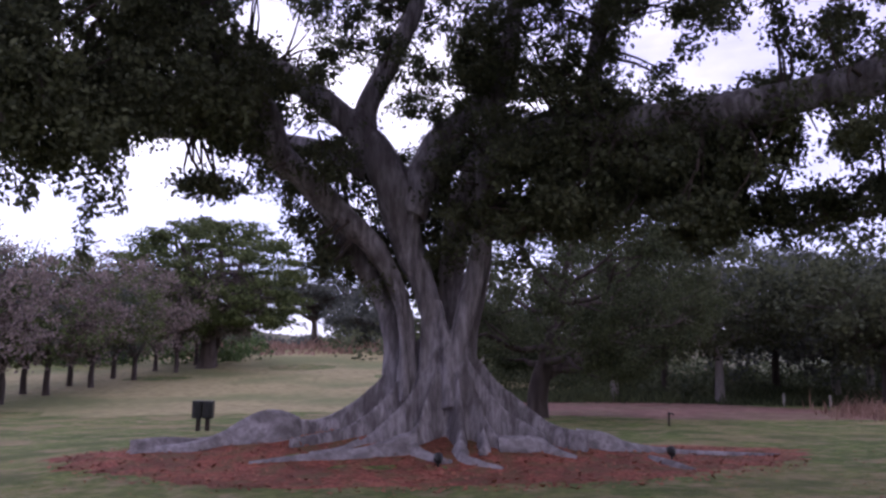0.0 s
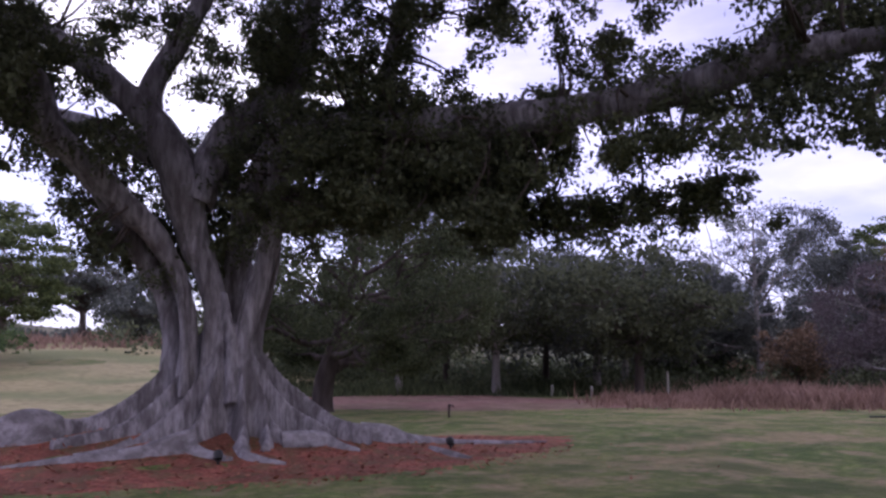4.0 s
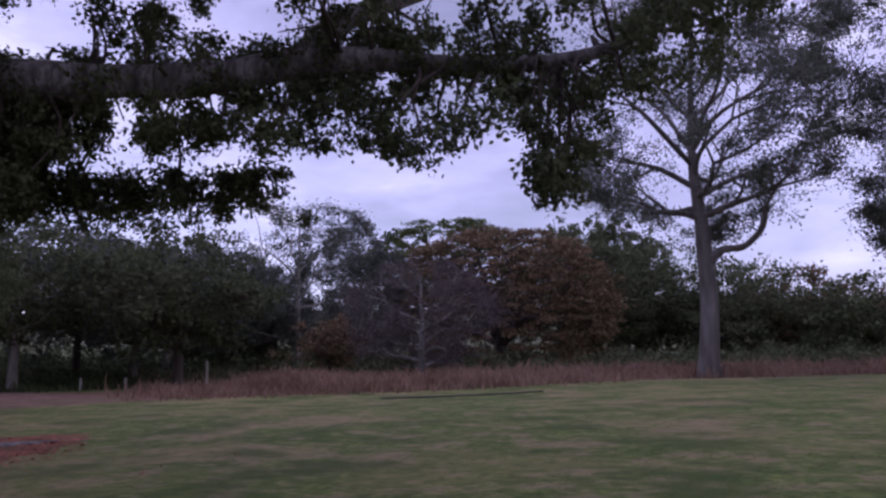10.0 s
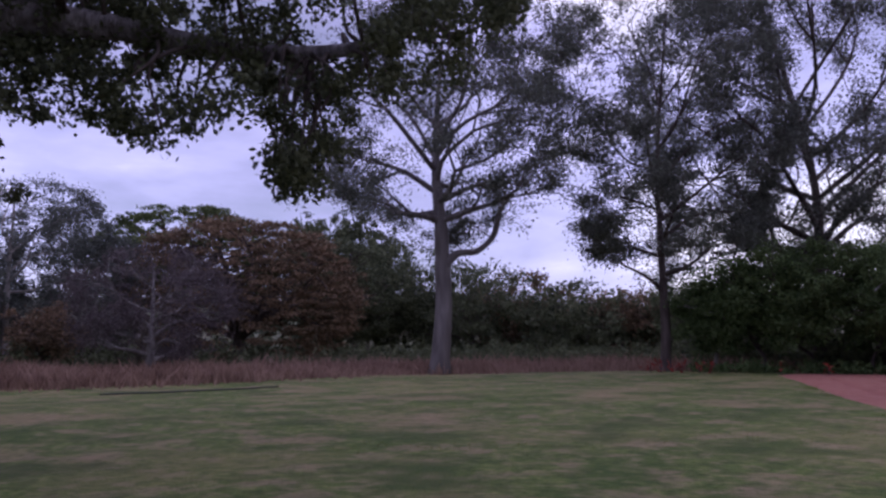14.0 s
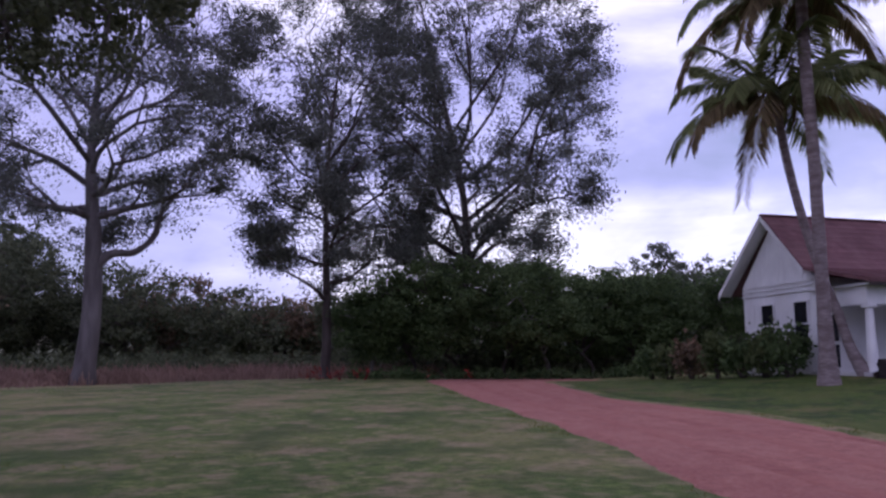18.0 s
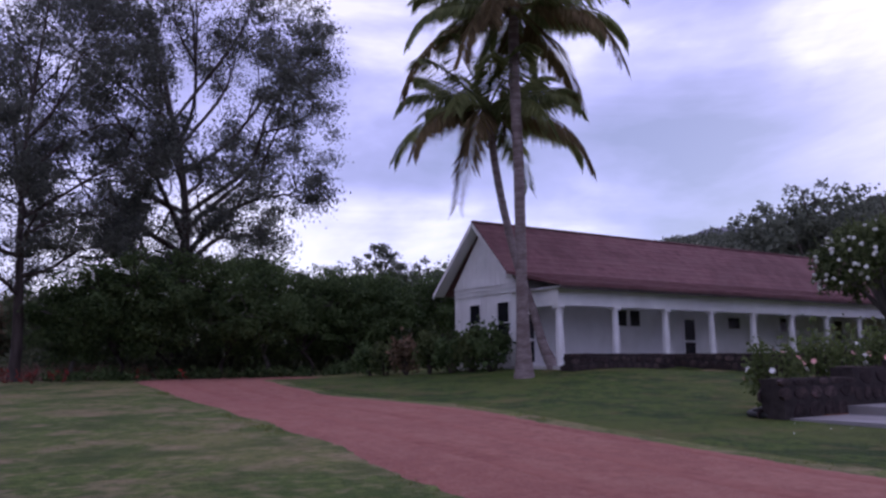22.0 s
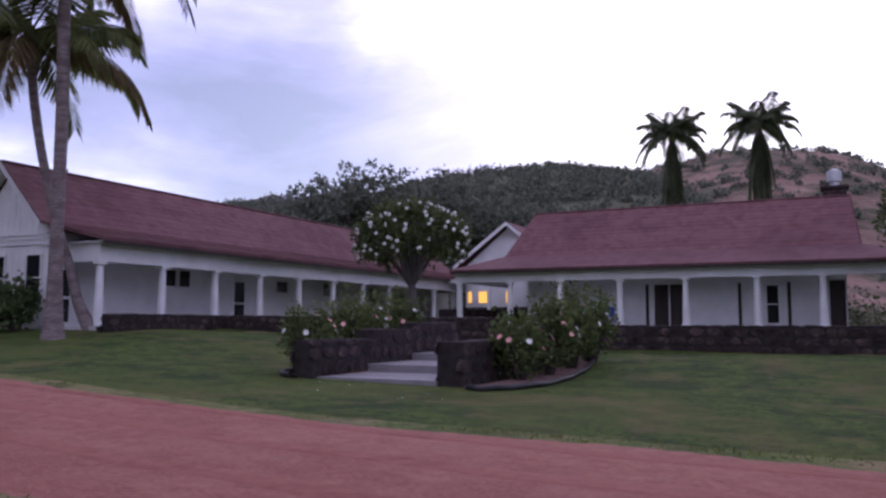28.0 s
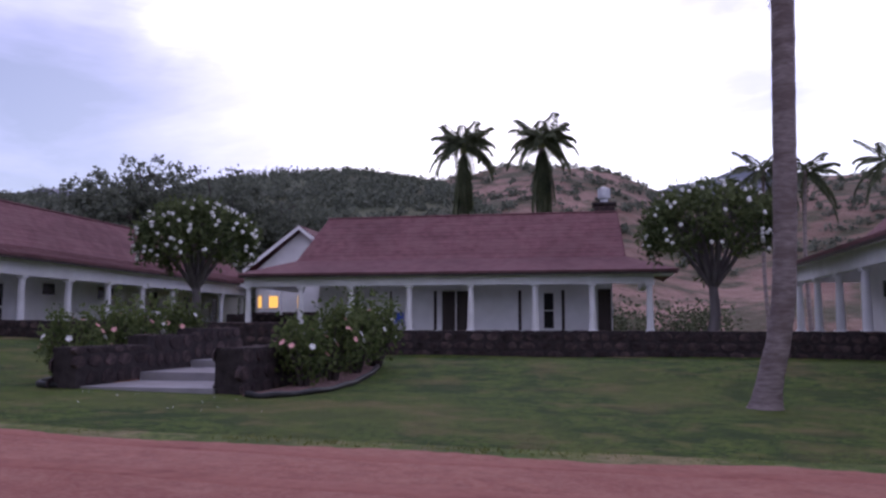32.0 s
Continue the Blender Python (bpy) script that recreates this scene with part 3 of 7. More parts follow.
def slab(name, poly, thick, material, parent, label=""):
    bm = bmesh.new()
    pts = [Vector(p) for p in poly]
    n = (pts[1] - pts[0]).cross(pts[2] - pts[1])
    prism(bm, pts if n.z > 0 else list(reversed(pts)), thick)
    return part(name, bm, material, parent, label)


def courses(h, x0, x1, y0, z0, y1, z1, step=0.30, hip=(0.0, 0.0)):
    """Shingle courses: thin overlapping strips down one roof slope, each a part."""
    L = math.hypot(y1 - y0, z1 - z0)
    n = max(1, int(L / step))
    dy, dz = (y1 - y0) / L, (z1 - z0) / L
    ny, nz = -dz, dy
    if nz < 0:
        ny, nz = -ny, -nz
    for k in range(n):
        a, b = k * L / n, (k + 1) * L / n + 0.02
        bm = bmesh.new()
        c = []
        for s, o in ((a, 0.035), (b, 0.012)):
            c.append((y0 + dy * s + ny * o, z0 + dz * s + nz * o))
        ka, kb = 1 - a / L, max(0.0, 1 - b / L)
        xa, xb = (x0 - hip[0] * ka, x1 + hip[1] * ka), (x1 + hip[1] * kb, x0 - hip[0] * kb)
        q = [bm.verts.new((x, yy, zz)) for (yy, zz), xs in ((c[0], xa), (c[1], xb)) for x in xs]
        bm.faces.new(q)
        w = [bm.verts.new((x, y0 + dy * a - ny * 0.0, z0 + dz * a - nz * 0.0)) for x in xa]
        bm.faces.new((w[0], w[1], q[1], q[0]))
        bmesh.ops.recalc_face_normals(bm, faces=bm.faces)
        part("shingle_course", bm, M_ROOF, h)


def gable_end(h, x, sx, wy, by, zt, zr, clad):
    """The gable triangle and, on an end that is seen, its boards, batten strips and louvre."""
    mid = (wy + by) / 2
    bm = bmesh.new()
    x0 = x if sx < 0 else x - 0.12
    v = [Vector((x0, wy, zt)), Vector((x0, by, zt)), Vector((x0, mid, zr - 0.12))]
    prism(bm, v, 0.12 if (v[1] - v[0]).cross(v[2] - v[1]).x > 0 else -0.12)
    part("gable_wall", bm, M_WHITE, h)
    if not clad:
        return
    half = abs(by - wy) / 2
    n = int(half * 2 / 0.32)
    for i in range(1, n):
        y = wy + (by - wy) * i / n
        top = zt + (zr - 0.35 - zt) * (1 - abs(y - mid) / half)
        bm = bmesh.new()
        box(bm, x - (0.018 if sx < 0 else 0), y - 0.028, Z_GROUND, x + (0.018 if sx > 0 else 0), y + 0.028, top)
        part("batten", bm, M_WHITE, h)
    for z in (4.48, 4.66, 4.84):
        hw = half * min(1, (zr - z) / (zr - zt)) - 0.06
        bm = bmesh.new()
        xa, xb = sorted((x, x + sx * 0.09))
        box(bm, xa, mid - hw, z - 0.03, xb, mid + hw, z + 0.03)
        part("belt_board", bm, M_WHITE, h)
    bm = bmesh.new()
    xa, xb = sorted((x, x + sx * 0.04))
    box(bm, xa, mid - 0.28, 5.55, xb, mid + 0.28, 6.45)
    lv = part("gable_louvre", bm, M_WHITE, h)
    for k in range(8):
        bm = bmesh.new()
        xa, xb = sorted((x + sx * 0.04, x + sx * 0.065))
        box(bm, xa, mid - 0.22, 5.62 + k * 0.1, xb, mid + 0.22, 5.66 + k * 0.1)
        part("slat", bm, M_WHITE, lv)


def long_house(name, label, ox, oy, rot, x0, x1, lanai, depth, cols, windows, doors, shutters=(), wrap=(0.0, 0.0), clad=(False, False), over=0.75, hip=(0.0, 0.0), rise=0.0, eave=0.0, back=-0.1):
    """A low house: body, gabled roof that kicks out over a lanai on columns. Local x along the lanai, y across, lanai edge at y = 0.
    wrap: how far the lanai roof runs round each end."""
    h = tagged(empty(name, ox, oy, 0, rot), label, "house")
    wy, by = lanai, lanai + depth
    zt = Z_EAVE + 0.5
    ze = Z_EAVE + eave
    mid = (wy + by) / 2
    zr = Z_RIDGE + rise
    bm = bmesh.new()
    box(bm, x0, wy, Z_GROUND, x1, by, zt)
    part("wall", bm, M_WHITE, h, "white painted board wall")
    a0 = x0 - (wrap[0] or 0.25)
    a1 = x1 + (wrap[1] or 0.25)
    bm = bmesh.new()
    box(bm, min(a0, cols[0] - 0.35), -0.3, Z_GROUND, max(a1, cols[-1] + 0.35), wy - 0.002, Z_FLOOR)
    part("lanai_floor", bm, M_DECK, h, "grey concrete lanai floor")
    gable_end(h, x0 - 0.004, -1, wy, by, zt, zr, clad[0])
    gable_end(h, x1 + 0.004, 1, wy, by, zt, zr, clad[1])
    kick_y, kick_z, eav_y = wy - 0.1, Z_EAVE + 0.72, -0.62
    r0, r1 = x0 - (0.35 if wrap[0] else over), x1 + (0.35 if wrap[1] else over)
    e0, e1 = (x0 - wrap[0] - 0.6 if wrap[0] else r0 + 0.1), (x1 + wrap[1] + 0.6 if wrap[1] else r1 - 0.1)
    RL = "brownish red shingle roof"
    slab("roof", [(r0 - hip[0], kick_y, kick_z), (r1 + hip[1], kick_y, kick_z), (r1, mid, zr), (r0, mid, zr)], 0.10, M_ROOF, h, RL)
    back_y, back_z = by + 0.9, Z_EAVE + back
    slab("roof", [(r1 + hip[1], back_y, back_z), (r0 - hip[0], back_y, back_z), (r0, mid, zr), (r1, mid, zr)], 0.10, M_ROOF, h, RL)
    slab("lanai_roof", [(e0, eav_y, ze), (e1, eav_y, ze), (r1 + hip[1], kick_y, kick_z + 0.01), (r0 - hip[0], kick_y, kick_z + 0.01)], 0.10, M_ROOF, h, RL)
    if wrap[0]:
        slab("lanai_roof", [(e0, back_y, ze), (e0, eav_y, ze), (r0 - hip[0], kick_y, kick_z + 0.01), (r0 - hip[0], back_y, kick_z + 0.01)], 0.10, M_ROOF, h, RL)
    if wrap[1]:
        slab("lanai_roof", [(e1, eav_y, ze), (e1, back_y, ze), (r1 + hip[1], back_y, kick_z + 0.01), (r1 + hip[1], kick_y, kick_z + 0.01)], 0.10, M_ROOF, h, RL)
    off = 0.105
    courses(h, r0 + 0.01, r1 - 0.01, kick_y, kick_z + off, mid, zr + off, hip=hip)
    if not wrap[0] and not wrap[1]:
        courses(h, e0 + 0.01, e1 - 0.01, eav_y, ze + off, kick_y, kick_z + off)
    # ridge cap, undersides, barge and fascia boards
    bm = bmesh.new()
    box(bm, r0 - 0.02, mid - 0.12, zr + 0.08, r1 + 0.02, mid + 0.12, zr + 0.16, 0.03)
    part("ridge_cap", bm, M_ROOF, h)
    for xx, wr in ((r0, wrap[0]), (r1, wrap[1])):
        sx = -1 if xx < mid and xx == r0 else 1
        for ya, za, yb, zb in ((mid, zr, back_y, back_z), (mid, zr, kick_y, kick_z)):
            bm = bmesh.new()
            xo = xx + sx * 0.025
            xq = xo + sx * hip[0 if sx < 0 else 1]
            p = [Vector((xo, ya, za + 0.07)), Vector((xq, yb, zb + 0.07)), Vector((xq, yb, zb - 0.16)), Vector((xo, ya, za - 0.16))]
            prism(bm, p, 0.04)
            part("barge_board", bm, M_ROOF if wr else M_WHITE, h)
            if not wr:
                xin = x0 - 0.006 if sx < 0 else x1 + 0.006
                slab("gable_soffit", [(xx, ya, za - 0.03), (xin, ya, za - 0.03), (xin, yb, zb - 0.03), (xx, yb, zb - 0.03)], 0.02, M_WHITE, h)
    bm = bmesh.new()
    box(bm, e0 + 0.02, eav_y + 0.01, ze - 0.12, e1 - 0.02, eav_y + 0.04, ze + 0.03)
    part("fascia", bm, M_DOOR, h, "dark board along the eave")
    # beam, soffit, columns
    bm = bmesh.new()
    box(bm, cols[0] - 0.2, -0.17, Z_COLTOP, cols[-1] + 0.2, 0.17, ze - 0.06)
    part("beam", bm, M_WHITE, h)
    for xx in (cols[0], cols[-1]):
        bm = bmesh.new()
        box(bm, xx - 0.16, 0.172, Z_COLTOP, xx + 0.16, wy - 0.002 if x0 <= xx <= x1 else by, ze - 0.06)
        part("end_beam", bm, M_WHITE, h)
    bm = bmesh.new()
    box(bm, e0 + 0.06, eav_y + 0.05, ze - 0.055, e1 - 0.06, wy - 0.002, ze - 0.02)
    part("soffit", bm, M_WHITE, h)
    for i in cols:
        column(h, i, 0.0, Z_FLOOR, Z_COLTOP)
    for u0, u1, z0, z1, cross in windows:
        window(h, wy, u0, u1, z0, z1, -1, "u", cross)
    for u0, u1, z1, kind in doors:
        bm = bmesh.new()
        box(bm, u0 - 0.08, wy - 0.06, Z_FLOOR, u1 + 0.08, wy + 0.01, z1 + 0.08)
        d = part("door", bm, M_WHITE if kind else M_DOOR, h, "white door frame with dark glass" if kind else "dark wooden door")
        for za, zb in ((Z_FLOOR + 0.15, Z_FLOOR + 1.0), (Z_FLOOR + 1.1, z1 - 0.08)):
            bm = bmesh.new()
            box(bm, u0 + 0.05, wy - 0.075, za, u1 - 0.05, wy - 0.06, zb)
            part("pane", bm, M_GLASSD if kind else M_DOOR, d)
    for u, w in shutters:
        bm = bmesh.new()
        box(bm, u - w / 2, wy - 0.05, Z_FLOOR + 0.05, u + w / 2, wy - 0.004, 3.55, 0.008)
        part("shutter", bm, M_DOOR, h, "narrow dark shutter")
    return h


house_near = long_house("house", "long white wooden house with columned lanai and red shingle roof", 26.28, -15.48, GRID, 0.0, 34.0, 2.6, 4.4, [2.92 * i for i in range(12)],
                        [(5.6, 6.25, 3.15, 3.85, 1), (6.45, 7.1, 3.15, 3.85, 1), (13.3, 14.2, 3.15, 3.68, 1), (17.5, 18.1, 3.1, 3.75, 1), (18.3, 18.9, 3.1, 3.75, 1), (22.5, 23.3, 2.6, 3.7, 1)],
                        [(0.2, 0.9, 3.6, 1), (10.0, 10.8, 3.6, 1), (26.2, 27.0, 3.6, 1), (30.0, 30.8, 3.6, 1)], clad=(True, False), over=0.55, rise=-0.1, back=0.2)
for u0, u1 in ((3.0, 3.75), (5.0, 5.75)):
    window(house_near, -0.03, u0, u1, 2.4, 4.05, -1, "v", 2)
house_mid = long_house("house", "white house behind the court with open lanai and red roof", 22.65, -35.35, math.atan2(-VY, -VX), 0.8, 16.4, 2.6, 5.0, [-2.07, 0.78, 3.45, 6.47, 9.57, 12.71, 15.41, 18.07],
                       [(12.95, 13.45, 1.6, 3.4, 2)], [(7.72, 8.25, 3.45, 0), (8.5, 9.2, 3.45, 0), (15.75, 16.25, 3.5, 0)], [(4.85, 0.1), (7.27, 0.16), (11.72, 0.16), (13.93, 0.16), (3.0, 0.12)], wrap=(2.6, 2.35), hip=(0.9, 0.3), rise=0.18, eave=-0.16)
house_far = long_house("house", "white house at the court's edge with columned lanai", -1.6, -40.6, math.atan2(-UY, -UX), 0.0, 30.0, 2.6, 5.0, [3.1 * i for i in range(10)],
                       [(9.0, 9.8, 2.9, 3.6, 1), (3.0, 3.8, 2.9, 3.6, 1)], [(5.5, 6.4, 3.6, 1), (12.5, 13.3, 3.6, 1)])

# chimney with a steel cowl on the middle house
bm = bmesh.new()
box(bm, 15.55, 5.0, 6.9, 16.65, 5.9, 8.25, 0.04)
chim = part("chimney", bm, M_LAVA, house_mid, "dark stone chimney with a steel cowl")
bm = bmesh.new()
box(bm, 15.45, 4.9, 8.25, 16.75, 6.0, 8.42, 0.03)
part("chimney_cap", bm, M_MORTAR, chim)
M_STEEL = mat("bright_steel", [(0.3, (0.36, 0.36, 0.38)), (0.7, (0.50, 0.50, 0.52))], 3.0, 0.45, 0.0, metal=1.0)
s = Soup()
s.tube(np.array([(16.1, 5.45, z) for z in (8.42, 8.66, 8.67, 9.2, 9.21)]), [0.22, 0.22, 0.34, 0.34, 0.30], 20)
s.make("cowl", [M_STEEL], chim, "shiny steel cowl", smooth_shade=False)
# things kept on the lanai
for nm, lab, cat, x, w, z, hh, m in (("notice_board", "pale board leaning on the lanai wall", "board", 9.95, 0.5, 2.45, 0.75, M_WHITE), ("notice_board", "pale board leaning on the lanai wall", "board", 12.2, 0.5, 2.2, 0.9, M_WHITE)):
    bm = bmesh.new()
    box(bm, x - w / 2, 2.48, z, x + w / 2, 2.54, z + hh, 0.008)
    o = part(nm, bm, m, house_mid, lab)
M_BLUE = mat("blue_plastic", [(0.3, (0.02, 0.05, 0.30)), (0.7, (0.03, 0.08, 0.42))], 4.0, 0.4, 0.1)


def lanai_chair(x, y, material, label, rot):
    ch = tagged(empty("lanai_chair", *along(22.65, -35.35, y, -x), Z_FLOOR, rot), label, "chair", "chairs on the lanai")
    for dx in (-0.22, 0.22):
        for dy in (-0.22, 0.22):
            bm = bmesh.new()
            box(bm, dx - 0.02, dy - 0.02, 0, dx + 0.02, dy + 0.02, 0.44, 0.004)
            part("leg", bm, material, ch)
    bm = bmesh.new()
    box(bm, -0.26, -0.26, 0.44, 0.26, 0.26, 0.48, 0.01)
    part("seat", bm, material, ch)
    bm = bmesh.new()
    box(bm, -0.26, 0.22, 0.481, 0.26, 0.26, 0.95, 0.01)
    part("backrest", bm, material, ch)


lanai_chair(5.6, 1.6, M_BLUE, "blue plastic chair on the lanai floor", GRID + 1.6)
lanai_chair(4.0, 1.7, M_BLACK, "black chair on the lanai floor", GRID + 1.4)
lanai_chair(2.3, 1.7, M_BLACK, "black chair on the lanai floor", GRID + 1.8)

# the wing behind, with its lit window
wing = tagged(empty("house", *along(22.65, -35.35, 10.0, 0.0), 0, math.atan2(-VY, -VX)), "white gabled wing with a warmly lit window", "house")
bm = bmesh.new()
box(bm, -6.2, 0, Z_GROUND, 0.1, 9, 5.3)
part("wall", bm, M_WHITE, wing)
bm = bmesh.new()
prism(bm, [Vector((-6.2, 0, 5.3)), Vector((0.1, 0, 5.3)), Vector((-3.05, 0, 7.85))], 0.12)
part("gable_wall", bm, M_WHITE, wing)
for sx in (-1, 1):
    xe = -3.05 + sx * 3.75
    slab("roof", [(-3.05, -0.7, 8.05), (xe, -0.7, 5.25), (xe, 9.5, 5.25), (-3.05, 9.5, 8.05)], 0.1, M_ROOF, wing)
    bm = bmesh.new()
    prism(bm, [Vector((-3.05, -0.73, 8.12)), Vector((xe, -0.73, 5.32)), Vector((xe, -0.73, 5.05)), Vector((-3.05, -0.73, 7.85))], 0.04)
    part("barge_board", bm, M_WHITE, wing)
slab("porch_roof", [(-8.6, -1.2, 4.3), (-5.9, -1.2, 4.6), (-5.9, 6, 4.6), (-8.6, 6, 4.3)], 0.1, M_ROOF, wing)
bm = bmesh.new()
box(bm, -8.62, -1.24, 4.2, -5.0, -1.2, 4.42)
part("fascia", bm, M_WHITE, wing)
M_LIT = bpy.data.materials.new("lit_window")
M_LIT.use_nodes = True
lb = M_LIT.node_tree.nodes["Principled BSDF"]
lb.inputs["Base Color"].default_value = (0.8, 0.5, 0.15, 1)
lb.inputs["Emission Color"].default_value = (1.0, 0.55, 0.10, 1)
lb.inputs["Emission Strength"].default_value = 0.9
for xa, xb in ((-5.25, -4.5), (-6.0, -5.75), (-3.3, -3.1)):
    w = window(wing, -0.02, xa, xb, 2.9, 3.65, -1, "u", 1)
    for c in w.children:
        c.data.materials[0] = M_LIT
for x in (-6.3, -4.1):
    column(wing, x, -1.0, 1.2, 4.25, 0.14)

# ---- lava-rock walls, steps ----


def lava_wall(name, label, pts, tops, thick, seed, stone=0.42, pieces=300):
    """A dry-laid wall along pts (x, y) with its top at heights tops: a dark core with stones proud of it."""
    w = tagged(empty(name, pts[0][0], pts[0][1], 0), label, "stone wall", kind="structure")
    rng = np.random.default_rng(seed)
    core, rest = Soup(), Soup()
    made = [0]
    ox, oy = pts[0]

    def put(*a, **k):
        """The first stones are parts of their own, the rest are joined."""
        made[0] += 1
        if made[0] > pieces:
            stone_at(rest, *a, **k)
            return
        one = Soup()
        stone_at(one, *a, **k)
        one.make("stone", [M_LAVA], w, smooth_shade=False)

    for (xa, ya), (xb, yb), za, zb in zip(pts, pts[1:], tops, tops[1:]):
        L = math.hypot(xb - xa, yb - ya)
        dx, dy = (xb - xa) / L, (yb - ya) / L
        nx, ny = -dy, dx
        n = max(2, int(L / 1.0) + 1)
        for i in range(n - 1):
            a, b = i / (n - 1), (i + 1) / (n - 1)
            x0, y0, x1, y1 = xa + dx * L * a, ya + dy * L * a, xa + dx * L * b, ya + dy * L * b
            t0, t1 = za + (zb - za) * a, za + (zb - za) * b
            g0, g1 = float(H(x0, y0)) - 0.3, float(H(x1, y1)) - 0.3
            hw = thick / 2
            v = []
            for x, y, g, t in ((x0, y0, g0, t0), (x1, y1, g1, t1)):
                for s in (-1, 1):
                    for z in (g, t):
                        v.append((x + nx * hw * s - ox, y + ny * hw * s - oy, z))
            core.raw(v, [[0, 1, 5, 4], [2, 6, 7, 3], [1, 3, 7, 5], [0, 4, 6, 2], [0, 2, 3, 1], [4, 5, 7, 6]], 4)
        # stones on both faces and along the top
        for face in (-1, 1):
            z_off = 0.0
            row = 0
            while z_off < 1.6:
                hgt = stone * rng.uniform(0.55, 0.85)
                s = rng.uniform(-0.3, 0.0)
                while s < L:
                    wd = stone * rng.uniform(0.6, 1.35)
                    c = (s + wd / 2) / L
                    if 0 <= c <= 1:
                        x, y = xa + dx * L * c, ya + dy * L * c
                        top, g = za + (zb - za) * c, float(H(x, y)) - 0.05
                        z0, z1 = g + z_off, min(g + z_off + hgt, top + 0.015)
                        if z1 - z0 > 0.08:
                            cx, cy, cz = x + nx * thick / 2 * face - ox, y + ny * thick / 2 * face - oy, (z0 + z1) / 2
                            put(rng, cx, cy, cz, dx, dy, nx * face, ny * face, wd * 0.5 * 0.99, (z1 - z0) * 0.5 * 0.98, 0.028)
                    s += wd
                z_off += hgt
                row += 1
        s = 0.0
        while s < L:
            wd = stone * rng.uniform(0.9, 1.6)
            c = min((s + wd / 2) / L, 1)
            x, y, top = xa + dx * L * c - ox, ya + dy * L * c - oy, za + (zb - za) * c
            put(rng, x, y, top, dx, dy, 0, 0, wd * 0.50, thick * 0.54, 0.025, flat=True, nx=nx, ny=ny)
            s += wd
    core.make("wall_core", [M_MORTAR], w, smooth_shade=False)
    if rest.n:
        tagged(rest.make("stonework", [M_LAVA], w, "dark rough lava stones", smooth_shade=False), kind="stuff")
    return w


def stone_at(s, rng, cx, cy, cz, dx, dy, fx, fy, hw, hh, proud, flat=False, nx=0, ny=0):
    """One uneven stone: an eight-sided pillow face standing out of the wall."""
    k = 8
    th = np.linspace(0, 2 * np.pi, k, endpoint=False) + 0.4
    sq = np.maximum(np.abs(np.cos(th)), np.abs(np.sin(th)))
    a, b = np.cos(th) / sq, np.sin(th) / sq
    a = a * hw * rng.uniform(0.80, 1.0, k)
    b = b * hh * rng.uniform(0.80, 1.0, k)
    p = proud * rng.uniform(0.5, 1.3)
    e1 = np.array([dx, dy, 0.0])
    if flat:
        e2, e3 = np.array([nx, ny, 0.0]), np.array([0, 0, 1.0])
    else:
        e2, e3 = np.array([0, 0, 1.0]), np.array([fx, fy, 0.0])
    c = np.array([cx, cy, cz])
    ring0 = c + a[:, None] * e1 + b[:, None] * e2 - e3 * 0.04
    ring1 = c + 0.86 * a[:, None] * e1 + 0.86 * b[:, None] * e2 + e3 * (p * rng.uniform(0.6, 1.0, k))[:, None]
    v = np.vstack([ring0, ring1, c + e3 * p * 1.15])
    j = np.arange(k)
    jn = (j + 1) % k
    f1 = np.stack([j, jn, jn + k, j + k], -1)
    f2 = np.stack([j + k, jn + k, np.full(k, 2 * k)], -1)
    n0 = s.n
    s.raw(v, f1, 4)
    s.f.append((f2 + n0).ravel())
    s.t.append(np.full(k, 3))
    s.m.append(np.zeros(k))


lava_wall("wall_court_right", "low dark lava rock wall along the court lawn", [(12.6, -22.7), (-18, -28.6)], [1.52, 1.5], 0.45, 11)
lava_wall("wall_court_left", "low dark lava rock wall before the near house", [along(26.28, -15.48, -0.6, -1.1), along(26.28, -15.48, 5.0, -1.1), (14.2, -22.3)], [1.88, 1.86, 1.75], 0.45, 12)

# ---- the steps up to the court, with their stone cheeks and beds ----
SX, SY = 12.09, -12.16          # foot of the left cheek


def st(k, w):
    """A place k metres up the steps and w metres across from the left cheek."""
    return (SX + UX * k - VX * w, SY + UY * k - VY * w)


for i, (k0, k1, z) in enumerate(((0.0, 2.05, 0.48), (2.0, 4.25, 0.65), (4.2, 7.4, 0.82))):
    bm = bmesh.new()
    a, b, c, d = st(k0, -0.1), st(k1 + 0.3, -0.1), st(k1 + 0.3, 2.75), st(k0, 2.75)
    prism(bm, [Vector((*p, z)) for p in (a, b, c, d)], 0.42)
    o = part("step", bm, M_CONC, None)
    tagged(o, "wide pale concrete step between stone cheeks", "step", "steps to the court")
lava_wall("cheek_left", "stepped dark lava rock cheek wall beside the steps", [st(-0.15, -0.25), st(2.3, -0.25)], [1.22, 1.22], 0.5, 31, 0.5)
lava_wall("cheek_left", "stepped dark lava rock cheek wall beside the steps", [st(2.3, -0.25), st(4.4, -0.25)], [1.43, 1.43], 0.5, 32, 0.5)
lava_wall("cheek_left", "stepped dark lava rock cheek wall beside the steps", [st(4.4, -0.25), st(6.9, -0.25)], [1.58, 1.58], 0.5, 33, 0.5)
lava_wall("cheek_right", "dark lava rock cheek wall beside the steps", [st(0.1, 3.0), st(4.0, 3.0)], [1.22, 1.22], 0.55, 34, 0.5)
lava_wall("cheek_right", "dark lava rock cheek wall beside the steps", [st(4.0, 3.0), st(9.3, 3.0)], [1.4, 1.45], 0.5, 35, 0.5)
